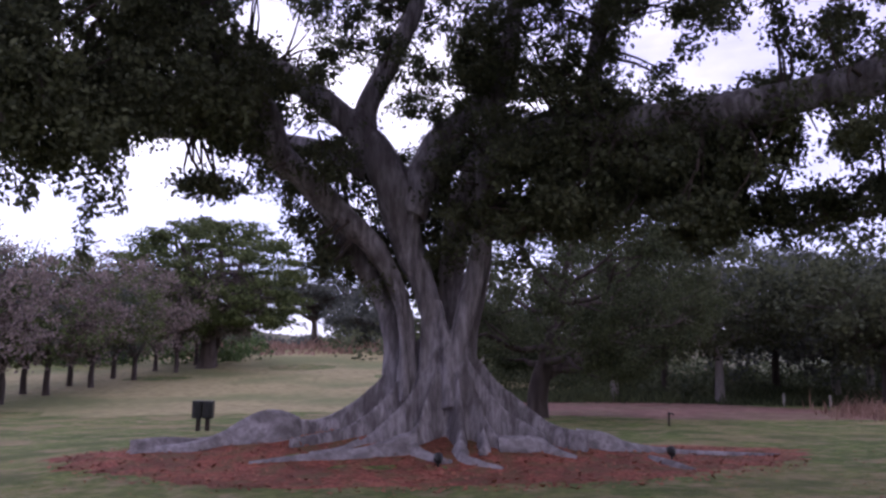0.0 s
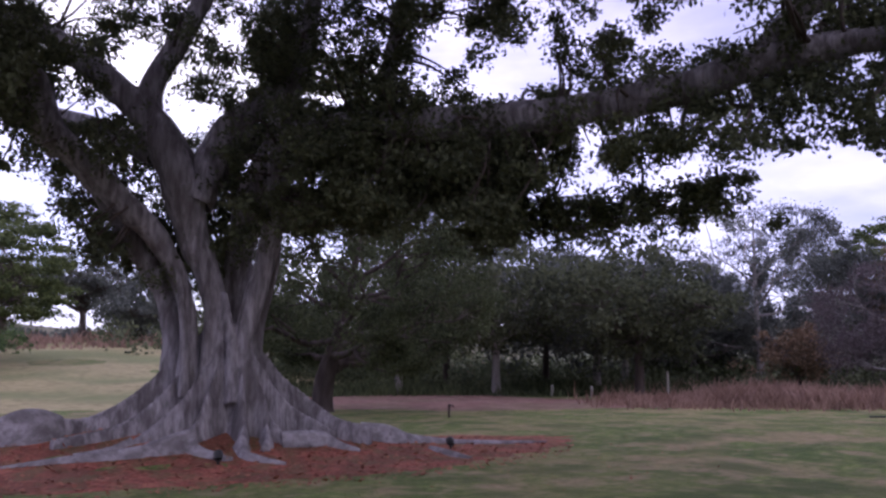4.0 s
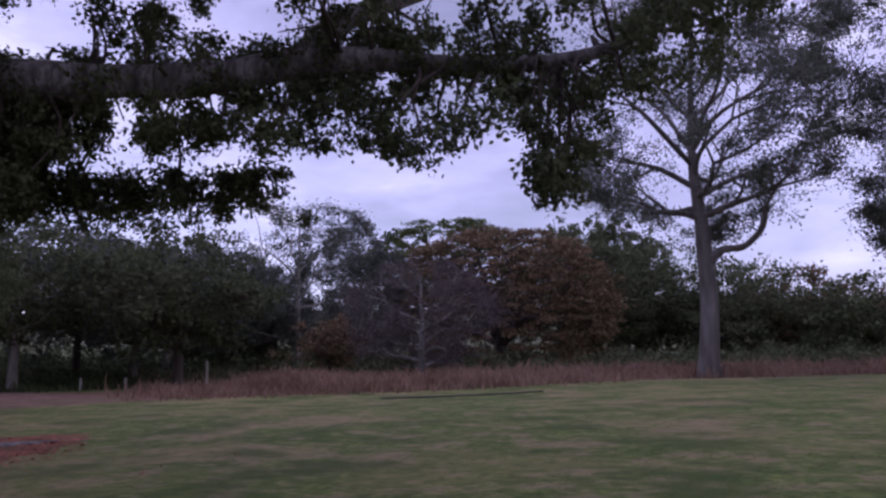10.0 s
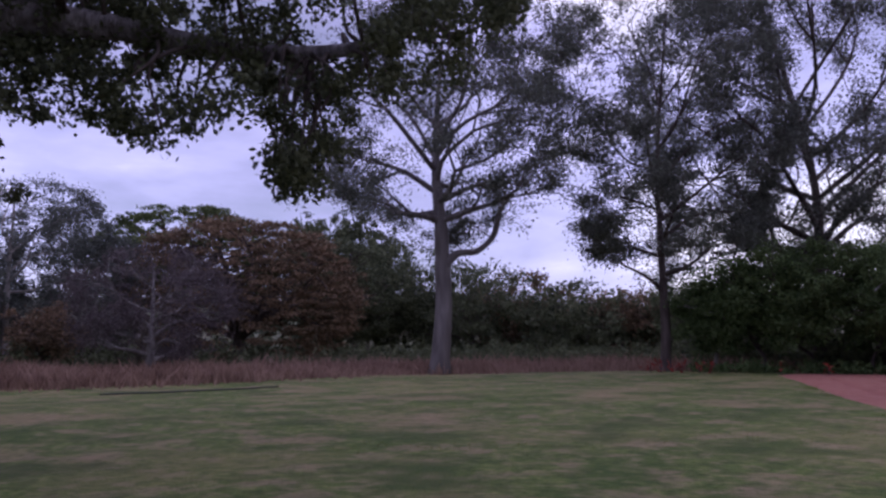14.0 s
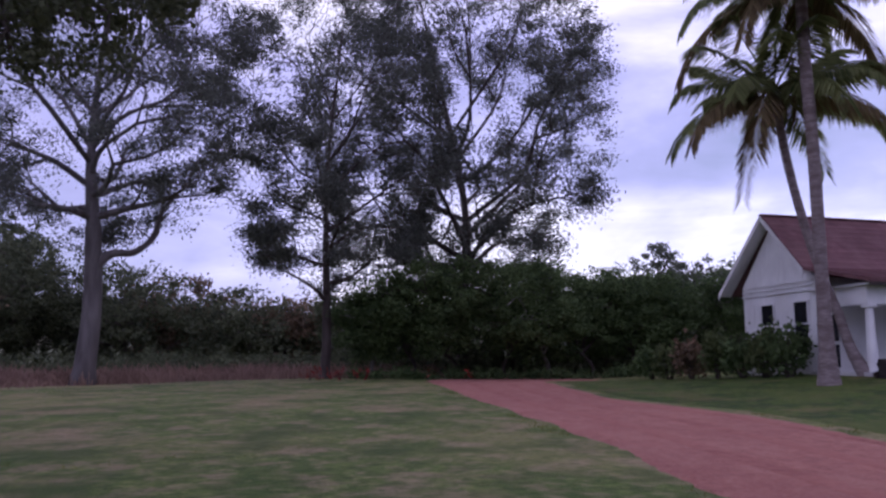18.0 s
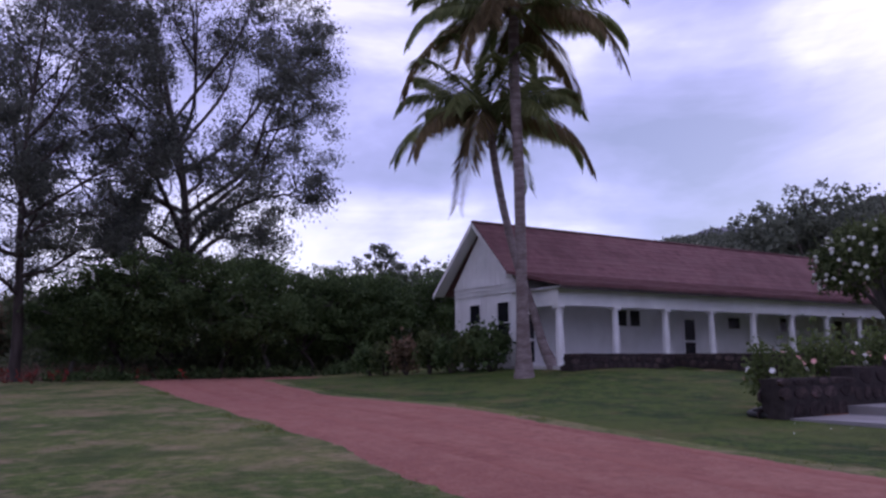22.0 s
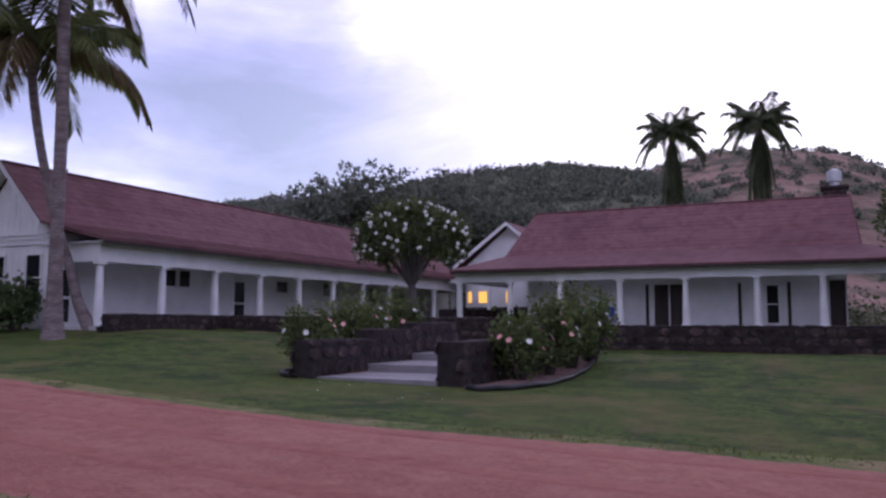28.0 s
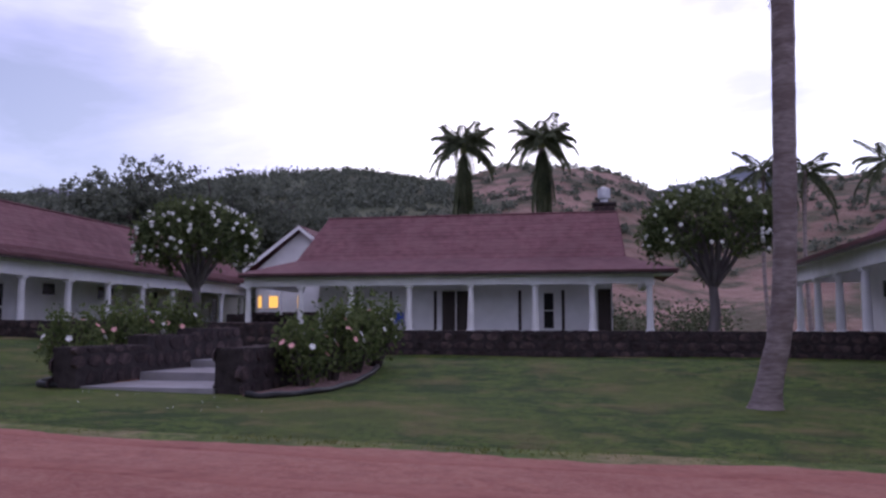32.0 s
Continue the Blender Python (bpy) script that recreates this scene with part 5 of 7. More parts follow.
    stems = {
        "stem_left_back": [(-0.07, 16.35, 0.0, 0.44), (-0.07, 16.39, 1.18, 0.36), (-0.12, 16.39, 2.19, 0.31), (-0.37, 16.49, 2.99, 0.28), (-0.86, 16.58, 3.8, 0.30), (-1.45, 16.5, 4.75, 0.29), (-2.25, 16.4, 5.65, 0.26), (-3.2, 16.2, 6.4, 0.22), (-3.9, 16.0, 6.9, 0.17), (-5.2, 15.8, 7.3, 0.1)],
        "stem_left": [(0.18, 15.8, 0.0, 0.34), (0.13, 15.79, 1.2, 0.25), (0.11, 15.89, 2.17, 0.19), (-0.01, 15.89, 2.83, 0.19), (-0.29, 15.89, 3.49, 0.21), (-0.68, 15.85, 4.05, 0.24), (-1.12, 15.7, 4.42, 0.25), (-1.80, 15.5, 5.08, 0.25), (-2.40, 15.4, 5.6, 0.25), (-2.74, 15.29, 6.43, 0.24), (-3.36, 14.45, 6.99, 0.22), (-3.95, 13.79, 7.54, 0.18), (-4.64, 13.06, 8.17, 0.12)],
        "stem_middle": [(0.63, 15.7, 0.0, 0.45), (0.63, 15.66, 1.11, 0.33), (0.64, 15.76, 2.07, 0.24), (0.54, 15.87, 2.73, 0.26), (0.34, 15.93, 3.4, 0.29), (0.08, 15.95, 3.97, 0.33), (-0.30, 15.89, 5.32, 0.38), (-0.92, 16.08, 6.28, 0.31), (-1.88, 16.21, 7.13, 0.25), (-3.01, 16.56, 7.95, 0.2), (-4.72, 16.69, 8.56, 0.14)],
        "stem_right": [(1.14, 15.55, 0.0, 0.42), (1.12, 15.53, 1.12, 0.31), (1.08, 15.53, 1.97, 0.21), (1.18, 15.52, 2.61, 0.24), (1.34, 15.51, 3.27, 0.23), (1.50, 15.45, 4.1, 0.22), (1.55, 15.18, 5.1, 0.23), (1.52, 15.18, 6.22, 0.22), (1.79, 15.15, 7.26, 0.2), (2.09, 15.31, 8.76, 0.16), (2.3, 15.4, 10.3, 0.1)],
        "stem_back": [(0.7, 16.6, 0.0, 0.5), (0.75, 16.8, 1.2, 0.40), (0.95, 16.9, 2.68, 0.32), (1.1, 16.6, 4.4, 0.32), (1.5, 15.9, 5.6, 0.36), (2.4, 15.0, 6.0, 0.31)],
        "limb_up": [(-0.30, 15.89, 5.2, 0.32), (-0.87, 16.08, 6.59, 0.24), (-0.39, 16.29, 7.96, 0.22), (0.18, 16.48, 9.47, 0.17), (0.4, 16.78, 11.23, 0.1)],
        "limb_upright": [(0.05, 15.85, 4.6, 0.36), (0.58, 16.07, 6.1, 0.29), (1.28, 16.22, 6.9, 0.25), (2.01, 16.33, 8.09, 0.2), (2.33, 16.48, 9.58, 0.16), (2.54, 16.65, 11.55, 0.1)],
        "limb_long": [(1.5, 15.5, 5.6, 0.36), (2.56, 14.82, 6.04, 0.31), (3.4, 13.6, 5.85, 0.30), (4.74, 12.3, 5.73, 0.28), (5.86, 11.21, 5.72, 0.26), (6.87, 10.11, 5.82, 0.25), (7.58, 9.17, 6.0, 0.23), (8.21, 8.15, 6.0, 0.18), (8.94, 6.8, 5.78, 0.14), (9.6, 5.2, 5.8, 0.09), (10.0, 3.9, 6.4, 0.05), (10.3, 2.6, 7.2, 0.02)],
        # unseen limb, added to carry the shading clumps overhead
        "limb_over": [(2.5, 16.5, 10.6, 0.14), (3.6, 13.5, 11.0, 0.12), (5.0, 10.5, 10.9, 0.1), (6.4, 7.6, 10.6, 0.06)],
        "limb_fork": [(7.5, 9.25, 5.95, 0.19), (8.34, 9.15, 6.89, 0.18), (9.46, 8.56, 7.6, 0.15), (10.5, 7.91, 8.4, 0.1), (11.3, 7.0, 9.0, 0.06)],
        "limb_low_left": [(-2.3, 15.9, 5.5, 0.3), (-3.0, 15.0, 6.0, 0.27), (-3.86, 14.23, 6.04, 0.24), (-4.87, 13.09, 6.2, 0.22), (-5.61, 11.92, 5.99, 0.19), (-6.48, 10.55, 5.56, 0.13)],
        "branch_upright": [(3.2, 14.0, 5.8, 0.17), (3.43, 14.31, 7.23, 0.15), (3.73, 14.54, 8.71, 0.12), (4.0, 14.67, 9.97, 0.07)],
        "branch_side": [(3.4, 14.4, 5.7, 0.16), (4.7, 14.2, 4.95, 0.10), (5.6, 13.3, 4.35, 0.085), (6.3, 12.8, 4.05, 0.07), (7.0, 12.2, 4.12, 0.055), (7.9, 11.5, 4.3, 0.035), (8.7, 10.9, 4.35, 0.015)],
        "branch_back": [(0.3, 16.4, 5.2, 0.3), (1.6, 18.0, 6.8, 0.24), (3.5, 20.0, 8.0, 0.16), (5.5, 21.5, 8.8, 0.09)],
        "branch_back_left": [(-0.6, 16.3, 5.6, 0.28), (-2.2, 18.2, 6.6, 0.22), (-4.5, 19.5, 7.2, 0.15), (-6.5, 20.5, 7.4, 0.08)],
    }
    paths = {}
    body = Soup()
    for nm, c in stems.items():
        n = 6 * len(c)
        p = spline(c, n)
        rr = p[:, 3] * (1 + 0.04 * np.sin(np.arange(n) * 0.9))
        if nm.startswith("stem"):
            rr = rr * np.interp(p[:, 2], [0.8, 1.7, 3.2, 4.6], [1.0, 0.84, 0.86, 1.0])
        paths[nm] = p
        if nm.startswith("stem"):
            # the lower stems grow together into one trunk
            k = int(np.argmax(p[:, 2] > 4.9)) + 1
            body.tube(p[:k, :3], rr[:k], 20, lump=0.03, rng=rng, closed=True)
            p, rr = p[k - 3:], rr[k - 3:]
        s = Soup()
        s.tube(p[:, :3], rr, 24, lump=0.05, flute=5, fl_amp=0.04, rng=rng)
        s.make(nm.rsplit("_", 1)[0] if nm.startswith("branch") else "limb", [M_BARK], t)
    # aerial roots grown onto the trunk
    for c in ([(0.08, 15.49, 1.0, 0.11), (0.03, 15.54, 1.95, 0.075), (-0.05, 15.59, 2.59, 0.07), (-0.11, 15.69, 3.03, 0.06), (-0.27, 15.74, 3.53, 0.05)], [(1.41, 15.9, 0.8, 0.18), (1.37, 16.01, 1.76, 0.12), (1.42, 16.1, 2.43, 0.11), (1.57, 16.08, 3.11, 0.1), (1.67, 16.0, 3.91, 0.1), (1.6, 15.5, 4.9, 0.1)],
              [(0.92, 15.24, 0.9, 0.15), (0.86, 15.4, 1.75, 0.11), (0.8, 15.55, 2.28, 0.09), (0.70, 15.72, 2.9, 0.06)], [(0.35, 15.55, 0.9, 0.14), (0.42, 15.6, 1.9, 0.09), (0.40, 15.68, 2.8, 0.08), (0.2, 15.7, 3.6, 0.06)]):
        p = spline(c, 24)
        body.tube(p[:, :3], p[:, 3], 10, lump=0.05, rng=rng, closed=True)
    # buttresses, which run out into roots
    for c in ([(0.2, 16.19, 2.1, 0.08), (-0.12, 16.19, 1.83, 0.10), (-0.42, 16.19, 1.42, 0.10), (-0.76, 16.18, 1.09, 0.11), (-1.19, 16.16, 0.79, 0.13), (-1.61, 16.13, 0.62, 0.15), (-2.08, 15.98, 0.63, 0.14)],
              [(0.02, 15.69, 1.52, 0.09), (-0.29, 15.59, 1.1, 0.09), (-0.72, 15.48, 0.7, 0.10), (-1.13, 15.36, 0.5, 0.11), (-1.63, 15.23, 0.4, 0.11), (-1.99, 15.09, 0.33, 0.07)],
              [(0.33, 15.38, 1.44, 0.09), (0.05, 15.29, 1.01, 0.09), (-0.3, 15.19, 0.65, 0.10), (-0.6, 15.09, 0.4, 0.09), (-0.89, 14.98, 0.23, 0.05)],
              [(0.57, 15.27, 1.48, 0.08), (0.43, 15.12, 1.02, 0.08), (0.29, 14.98, 0.62, 0.09), (0.11, 14.79, 0.46, 0.11)],
              [(1.05, 15.13, 1.44, 0.08), (1.07, 14.98, 0.98, 0.09), (1.08, 14.78, 0.55, 0.09), (1.05, 14.58, 0.28, 0.10)],
              [(1.28, 15.31, 1.54, 0.08), (1.44, 15.19, 1.13, 0.09), (1.57, 15.03, 0.69, 0.09), (1.84, 14.84, 0.35, 0.10)],
              [(1.2, 15.95, 2.1, 0.08), (1.51, 15.89, 1.87, 0.10), (1.85, 15.75, 1.42, 0.10), (2.23, 15.69, 1.11, 0.11), (2.58, 15.53, 0.82, 0.13), (2.92, 15.36, 0.61, 0.15), (3.46, 15.13, 0.5, 0.14)],
              [(1.4, 15.5, 1.65, 0.09), (1.71, 15.36, 1.15, 0.10), (2.06, 15.31, 0.81, 0.10), (2.4, 15.15, 0.62, 0.11), (2.74, 14.99, 0.42, 0.07)],
              [(0.8, 16.7, 1.9, 0.1), (1.2, 17.2, 1.1, 0.12), (1.7, 17.8, 0.5, 0.15), (2.6, 18.4, 0.1, 0.12)],
              [(0.2, 16.6, 1.9, 0.1), (-0.4, 17.1, 1.1, 0.12), (-1.2, 17.7, 0.5, 0.15), (-2.2, 18.4, 0.1, 0.12)]):
        ridge(body, c, 26)
    trunk = body.make("trunk", [M_BARK], t)
    fuse = trunk.modifiers.new("fuse", "REMESH")
    fuse.mode, fuse.voxel_size, fuse.use_smooth_shade = "VOXEL", 0.028, True
    soften = trunk.modifiers.new("soften", "SMOOTH")
    soften.factor, soften.iterations = 0.5, 2
    # roots over the ground
    for c in ([(-1.93, 16.06, 0.61, 0.15), (-2.24, 15.92, 0.74, 0.18), (-2.6, 15.86, 0.74, 0.17), (-2.95, 15.81, 0.58, 0.15), (-3.33, 15.69, 0.34, 0.14), (-3.74, 15.25, 0.21, 0.11), (-4.36, 15.36, 0.11, 0.08), (-4.96, 15.56, 0.01, 0.05)],
              [(-3.32, 16.18, 0.28, 0.1), (-3.73, 15.65, 0.24, 0.08), (-4.31, 15.51, 0.26, 0.07), (-4.86, 15.35, 0.21, 0.04)],
              [(0.26, 14.8, 0.49, 0.12), (-0.09, 14.69, 0.39, 0.13), (-0.58, 14.53, 0.23, 0.11), (-1.16, 14.44, 0.15, 0.09), (-1.72, 14.39, 0.09, 0.07), (-2.54, 14.16, -0.01, 0.03)],
              [(0.13, 14.82, 0.45, 0.11), (0.35, 14.48, 0.22, 0.09), (0.68, 14.18, 0.1, 0.08), (0.87, 14.12, 0.05, 0.04)],
              [(1.05, 14.65, 0.36, 0.11), (1.09, 14.25, 0.16, 0.09), (1.33, 14.0, 0.07, 0.08), (1.68, 13.75, -0.01, 0.03)],
              [(1.73, 14.83, 0.4, 0.1), (2.16, 14.91, 0.4, 0.12), (2.53, 14.97, 0.37, 0.11), (2.79, 14.75, 0.22, 0.08), (3.11, 14.56, 0.1, 0.04)],
              [(3.38, 15.69, 0.49, 0.14), (3.87, 15.49, 0.44, 0.12), (4.35, 15.65, 0.26, 0.11), (5.05, 15.75, 0.15, 0.08), (5.73, 15.77, 0.1, 0.06), (7.37, 15.68, 0.06, 0.03)],
              [(4.56, 14.96, 0.09, 0.05), (4.69, 14.15, 0.08, 0.07), (4.89, 13.63, 0.01, 0.04)],
              [(1.49, 14.89, 0.54, 0.06), (1.48, 14.58, 0.27, 0.05), (1.37, 14.5, 0.18, 0.03)],
              [(-0.75, 15.03, 0.32, 0.07), (-1.1, 14.8, 0.18, 0.06), (-1.6, 14.7, 0.10, 0.03)],
              [(2.4, 18.3, 0.15, 0.14), (3.3, 18.6, 0.05, 0.10), (4.2, 18.6, 0.0, 0.05)], [(-2.0, 18.3, 0.15, 0.14), (-2.9, 18.8, 0.05, 0.10), (-3.6, 19.2, 0.0, 0.05)]):
        s = Soup()
        ridge(s, [(x, y, z + 0.035, w * 1.2) for x, y, z, w in c], 9 * len(c), 0.34)
        s.make("surface_root", [M_ROOT], t)
    # the crown: its lower edge and the open gaps cut between the boughs, as bearings and heights from the camera's spot
    # in degrees
    EDGE = np.array([(-82, 31), (-76, 27), (-73.2, 23), (-72, 19.6), (-68, 18.8), (-64, 18.0), (-62, 15.6), (-60, 13.4), (-59, 11.5), (-56.7, 12.6), (-56, 16.2), (-53, 16.8), (-51.5, 14.3), (-48.3, 13.7), (-45, 14.9), (-42.4, 14.8), (-38.9, 14.8), (-36.6, 14.7), (-31.7, 14.0), (-26.8, 14.1), (-24.4, 13.0), (-22, 10.4), (-20, 10.2), (-15, 10.6), (-12, 9.8), (-6, 9.9),
                     (-4, 6.5), (0, 5), (4, 6.0), (6.3, 7.6), (8.8, 11), (11, 13.4), (15, 15.8), (18.5, 14.9), (20.4, 12.6), (22, 13.2), (24.5, 11.4), (27, 13), (36, 14)])
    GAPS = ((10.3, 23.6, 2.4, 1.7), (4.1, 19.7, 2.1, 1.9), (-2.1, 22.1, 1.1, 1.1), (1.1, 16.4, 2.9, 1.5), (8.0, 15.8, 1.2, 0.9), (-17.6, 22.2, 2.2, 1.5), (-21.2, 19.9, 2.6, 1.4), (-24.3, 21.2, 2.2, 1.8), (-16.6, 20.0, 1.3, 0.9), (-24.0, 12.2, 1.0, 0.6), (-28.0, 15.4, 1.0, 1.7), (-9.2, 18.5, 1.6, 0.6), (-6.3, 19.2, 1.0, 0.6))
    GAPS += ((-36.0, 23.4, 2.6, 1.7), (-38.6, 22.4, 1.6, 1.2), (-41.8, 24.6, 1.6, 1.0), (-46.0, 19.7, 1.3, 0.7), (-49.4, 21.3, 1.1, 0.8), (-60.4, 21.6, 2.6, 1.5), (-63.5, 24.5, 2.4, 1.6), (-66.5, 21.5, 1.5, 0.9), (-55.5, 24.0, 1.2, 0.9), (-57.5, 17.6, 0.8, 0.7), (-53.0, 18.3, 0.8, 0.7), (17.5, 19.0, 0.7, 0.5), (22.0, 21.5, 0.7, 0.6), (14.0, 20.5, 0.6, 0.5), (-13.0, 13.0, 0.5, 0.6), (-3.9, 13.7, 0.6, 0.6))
    wand = (lambda a: 0.5 * np.sin(a * 2.3) + 0.45 * np.sin(a * 5.1 + 1.0) + 0.25 * np.sin(a * 11.7))

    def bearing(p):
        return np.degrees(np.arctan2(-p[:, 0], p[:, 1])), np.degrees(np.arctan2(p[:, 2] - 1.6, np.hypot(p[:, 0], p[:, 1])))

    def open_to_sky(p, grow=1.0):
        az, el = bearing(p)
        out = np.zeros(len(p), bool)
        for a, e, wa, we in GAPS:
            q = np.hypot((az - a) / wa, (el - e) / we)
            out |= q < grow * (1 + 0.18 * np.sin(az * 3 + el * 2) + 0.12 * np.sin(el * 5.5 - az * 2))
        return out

    def place(az, el, d):
        a = np.radians(az)
        return np.stack([-np.sin(a) * d, np.cos(a) * d, 1.6 + d * np.tan(np.radians(el))], -1)

    far = np.array([(-82, 9.5), (-66, 10.2), (-50, 11.2), (-35, 12.4), (-20, 14.2), (-9, 15.6), (-6, 17.2), (8, 17.2), (11, 15.2), (20, 13.2), (36, 11.8)])
    la, le = bearing(paths["limb_long"][:, :3])
    order = np.argsort(la)
    az = rng.uniform(-81, 35, 4300)
    lo = np.interp(az, EDGE[:, 0], EDGE[:, 1]) + 0.3 + wand(az) * 0.5
    el = lo + rng.uniform(0, 1, len(az)) ** 1.15 * (27.5 - np.minimum(lo, 27))
    high = rng.uniform(size=len(az)) < 0.17
    el = np.where(high, rng.uniform(27, 46, len(az)), el)
    limb_el = np.interp(az, la[order], le[order])
    near_limb = (az < -8) & (az > -58) & (np.abs(el - limb_el) < 2.2)
    thin = (az < -24) & (el > limb_el + 1.5)
    d = np.interp(az, far[:, 0], far[:, 1]) + np.where(near_limb, rng.uniform(-0.5, 2.2, len(az)), rng.normal(size=len(az)) * 0.9)
    # a few tufts hang before the forks of the stems
    front = (az > -6) & (az < 8) & (rng.uniform(size=len(az)) < 0.06) & (el > 13)
    d = np.where(front, rng.uniform(14.2, 15.2, len(az)), d)
    keep = ~(thin & (rng.uniform(size=len(az)) < 0.35)) & (rng.uniform(size=len(az)) > np.interp(az, [-75, -62, -50, -34, -24, -16], [0.88, 0.82, 0.70, 0.62, 0.40, 0.0]))
    cl = [place(az, el, d)[keep]]
    # sprays of leaves along the low side branch, in flat layers
    p = paths["branch_side"][:, :3]
    for n, dz, sp in ((54, 0.28, 0.36), (30, -0.12, 0.36), (18, 0.55, 0.3)):
        q = p[rng.integers(int(len(p) * 0.35), len(p), size=n)]
        cl.append(q + np.stack([rng.normal(size=n) * sp * 1.3, rng.normal(size=n) * sp, dz + rng.normal(size=n) * 0.10], -1))
    # hanging curtain right of the trunk, and a spray off the left stems
    for a, e, wa, we, dd, n in ((-20.8, 9.7, 1.2, 0.8, 13.9, 22), (5.0, 7.3, 1.3, 1.0, 16.6, 16), (13.5, 12.2, 1.6, 0.35, 14.6, 14), (-10.0, 11.2, 4.0, 1.6, 15.0, 90), (-16, 13.5, 4.5, 1.8, 14.2, 110), (-57.8, 12.6, 1.5, 0.9, 10.6, 16), (-22, 15.5, 3.5, 1.6, 13.4, 60), (22, 17, 6, 2.5, 12.6, 70), (13, 18.5, 4, 1.6, 14.2, 30), (-5.5, 21, 2.2, 2.8, 15.2, 60), (-11, 15.5, 4.5, 3.2, 14.2, 130), (-2, 13, 4, 3, 17.6, 60), (1, 8, 2.5, 2.5, 18.0, 50), (-21.5, 11.3, 2.6, 1.3, 13.6, 46)):
        cl.append(place(a + rng.normal(size=n) * wa * 0.7, e + rng.normal(size=n) * we * 0.7, dd + rng.normal(size=n) * 0.5))
    p = paths["limb_long"]
    q = p[rng.integers(int(len(p) * 0.12), int(len(p) * 0.95), size=110), :3]
    cl.append(q + np.stack([rng.normal(size=110) * 0.28, rng.normal(size=110) * 0.28, rng.uniform(-0.5, 0.32, 110)], -1))
    # far side and top of the crown
    n = 420
    a, r = rng.uniform(0, 2 * np.pi, n), np.sqrt(rng.uniform(0, 1, n)) * 11.5
    cl.append(np.stack([0.5 + np.cos(a) * r, 18.0 + np.sin(a) * r * 0.85, 12.8 - 0.035 * r * r + rng.normal(size=n) * 0.9], -1))
    # unseen clumps added high overhead, to shade the lawn
    n = 330
    a, r = rng.uniform(0, 2 * np.pi, n), np.sqrt(rng.uniform(0, 1, n)) * 5.2
    cl.append(np.stack([6.3 + np.cos(a) * r, 7.4 + np.sin(a) * r, 10.6 - 0.05 * r * r + rng.normal(size=n) * 0.6], -1))
    cl = np.vstack(cl)
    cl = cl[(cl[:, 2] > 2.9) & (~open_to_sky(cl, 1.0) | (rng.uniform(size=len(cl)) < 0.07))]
    per = 100
    pos = np.repeat(cl, per, 0)
    rad = np.repeat(rng.uniform(0.16, 0.52, len(cl)), per)
    d = rng.normal(size=pos.shape)
    d /= np.linalg.norm(d, axis=1)[:, None]
    pos = pos + d * (rad * rng.uniform(0.2, 1.0, len(pos)))[:, None] * np.array([1, 1, 0.8])
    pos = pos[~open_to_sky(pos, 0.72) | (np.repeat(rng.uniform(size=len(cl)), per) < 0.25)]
    c = Soup()
    c.leaves(pos, 0.094, rng, aspect=0.6, droop=0.45)
    # strands that hang from the low left limb
    st_ = []
    for a, e0, e1, dd, k in ((21.5, 13, 5.6, 12.6, 240), (20.7, 13, 9.4, 12.6, 130), (19.6, 12.8, 9.8, 12.8, 110), (23.0, 13, 10.5, 12.4, 90), (24.9, 12.5, 9.6, 12.2, 150), (26.2, 13, 9.8, 12.2, 90), (14.8, 13, 11.0, 14.4, 80), (8.2, 12, 9.0, 15.6, 90), (6.6, 9, 6.2, 16.4, 90), (-20.8, 10, 7.8, 13.8, 120), (-57.2, 12.6, 10.8, 10.6, 70)):
        st_.append(place(a + rng.normal(size=k) * 0.28, rng.uniform(e1, e0, k), dd + rng.normal(size=k) * 0.1))
    c.leaves(np.vstack(st_), 0.11, rng, aspect=0.5, droop=0.8)
    # broad roof of unseen leaves added over the lawn for shade, kept above the view
    over = []
    for x, y, z, r, n in ((1.8, 8.4, 9.2, 5.0, 260), (6.0, 15.5, 12.2, 8.0, 800)):
        a, q = rng.uniform(0, 2 * np.pi, n), np.sqrt(rng.uniform(0, 1, n)) * r
        over.append(np.stack([x + np.cos(a) * q, y + np.sin(a) * q, z - 0.015 * q * q + rng.normal(size=n) * 0.5], -1))
    top = np.vstack(over)
    top = top[bearing(top)[1] > 29]
    c.leaves(np.repeat(top, 34, 0) + rng.normal(size=(len(top) * 34, 3)) * 0.38, 0.22, rng, aspect=0.6)
    c.make("crown", [M_L_BANYAN], t, smooth_shade=False)
    # thin twigs into the clumps
    w = Soup()
    tw = cl[rng.integers(len(cl), size=1500)]
    allp = np.vstack([p[:, :3] for p in paths.values()])
    for e in tw:
        o = allp[np.argmin(((allp - e) ** 2).sum(1))]
        if 0.3 < np.linalg.norm(e - o) < 2.2 and e[2] - o[2] < 1.2:
            m = (o + e) / 2 + rng.normal(size=3) * 0.2
            w.tube(spline([o, m, e], 6), np.linspace(0.04, 0.010, 6), 5)
    tagged(w.make("twig_growth", [M_DBARK], t), kind="stuff")
    return t


banyan()

# the gum trees at the end of the lawn
fan_tree("gum_tree", "tall pale gum tree with sparse grey-green crown", *polar(-68.6, 40), 21.2, 0.44, 7.2, 7.2, 15.2, M_L_EUC, M_EUCBARK, 21, 16, (3, 3, 3), 95, 0.17, 1.0, 0.62, bare=0.44, extra=[(0, 0, 5.2, 0.3), (0.28, -0.75, 6.0, 0.2), (0.65, -1.7, 6.15, 0.16), (0.95, -2.5, 7.0, 0.13), (1.1, -2.8, 8.3, 0.1), (1.5, -3.9, 9.8, 0.05)])
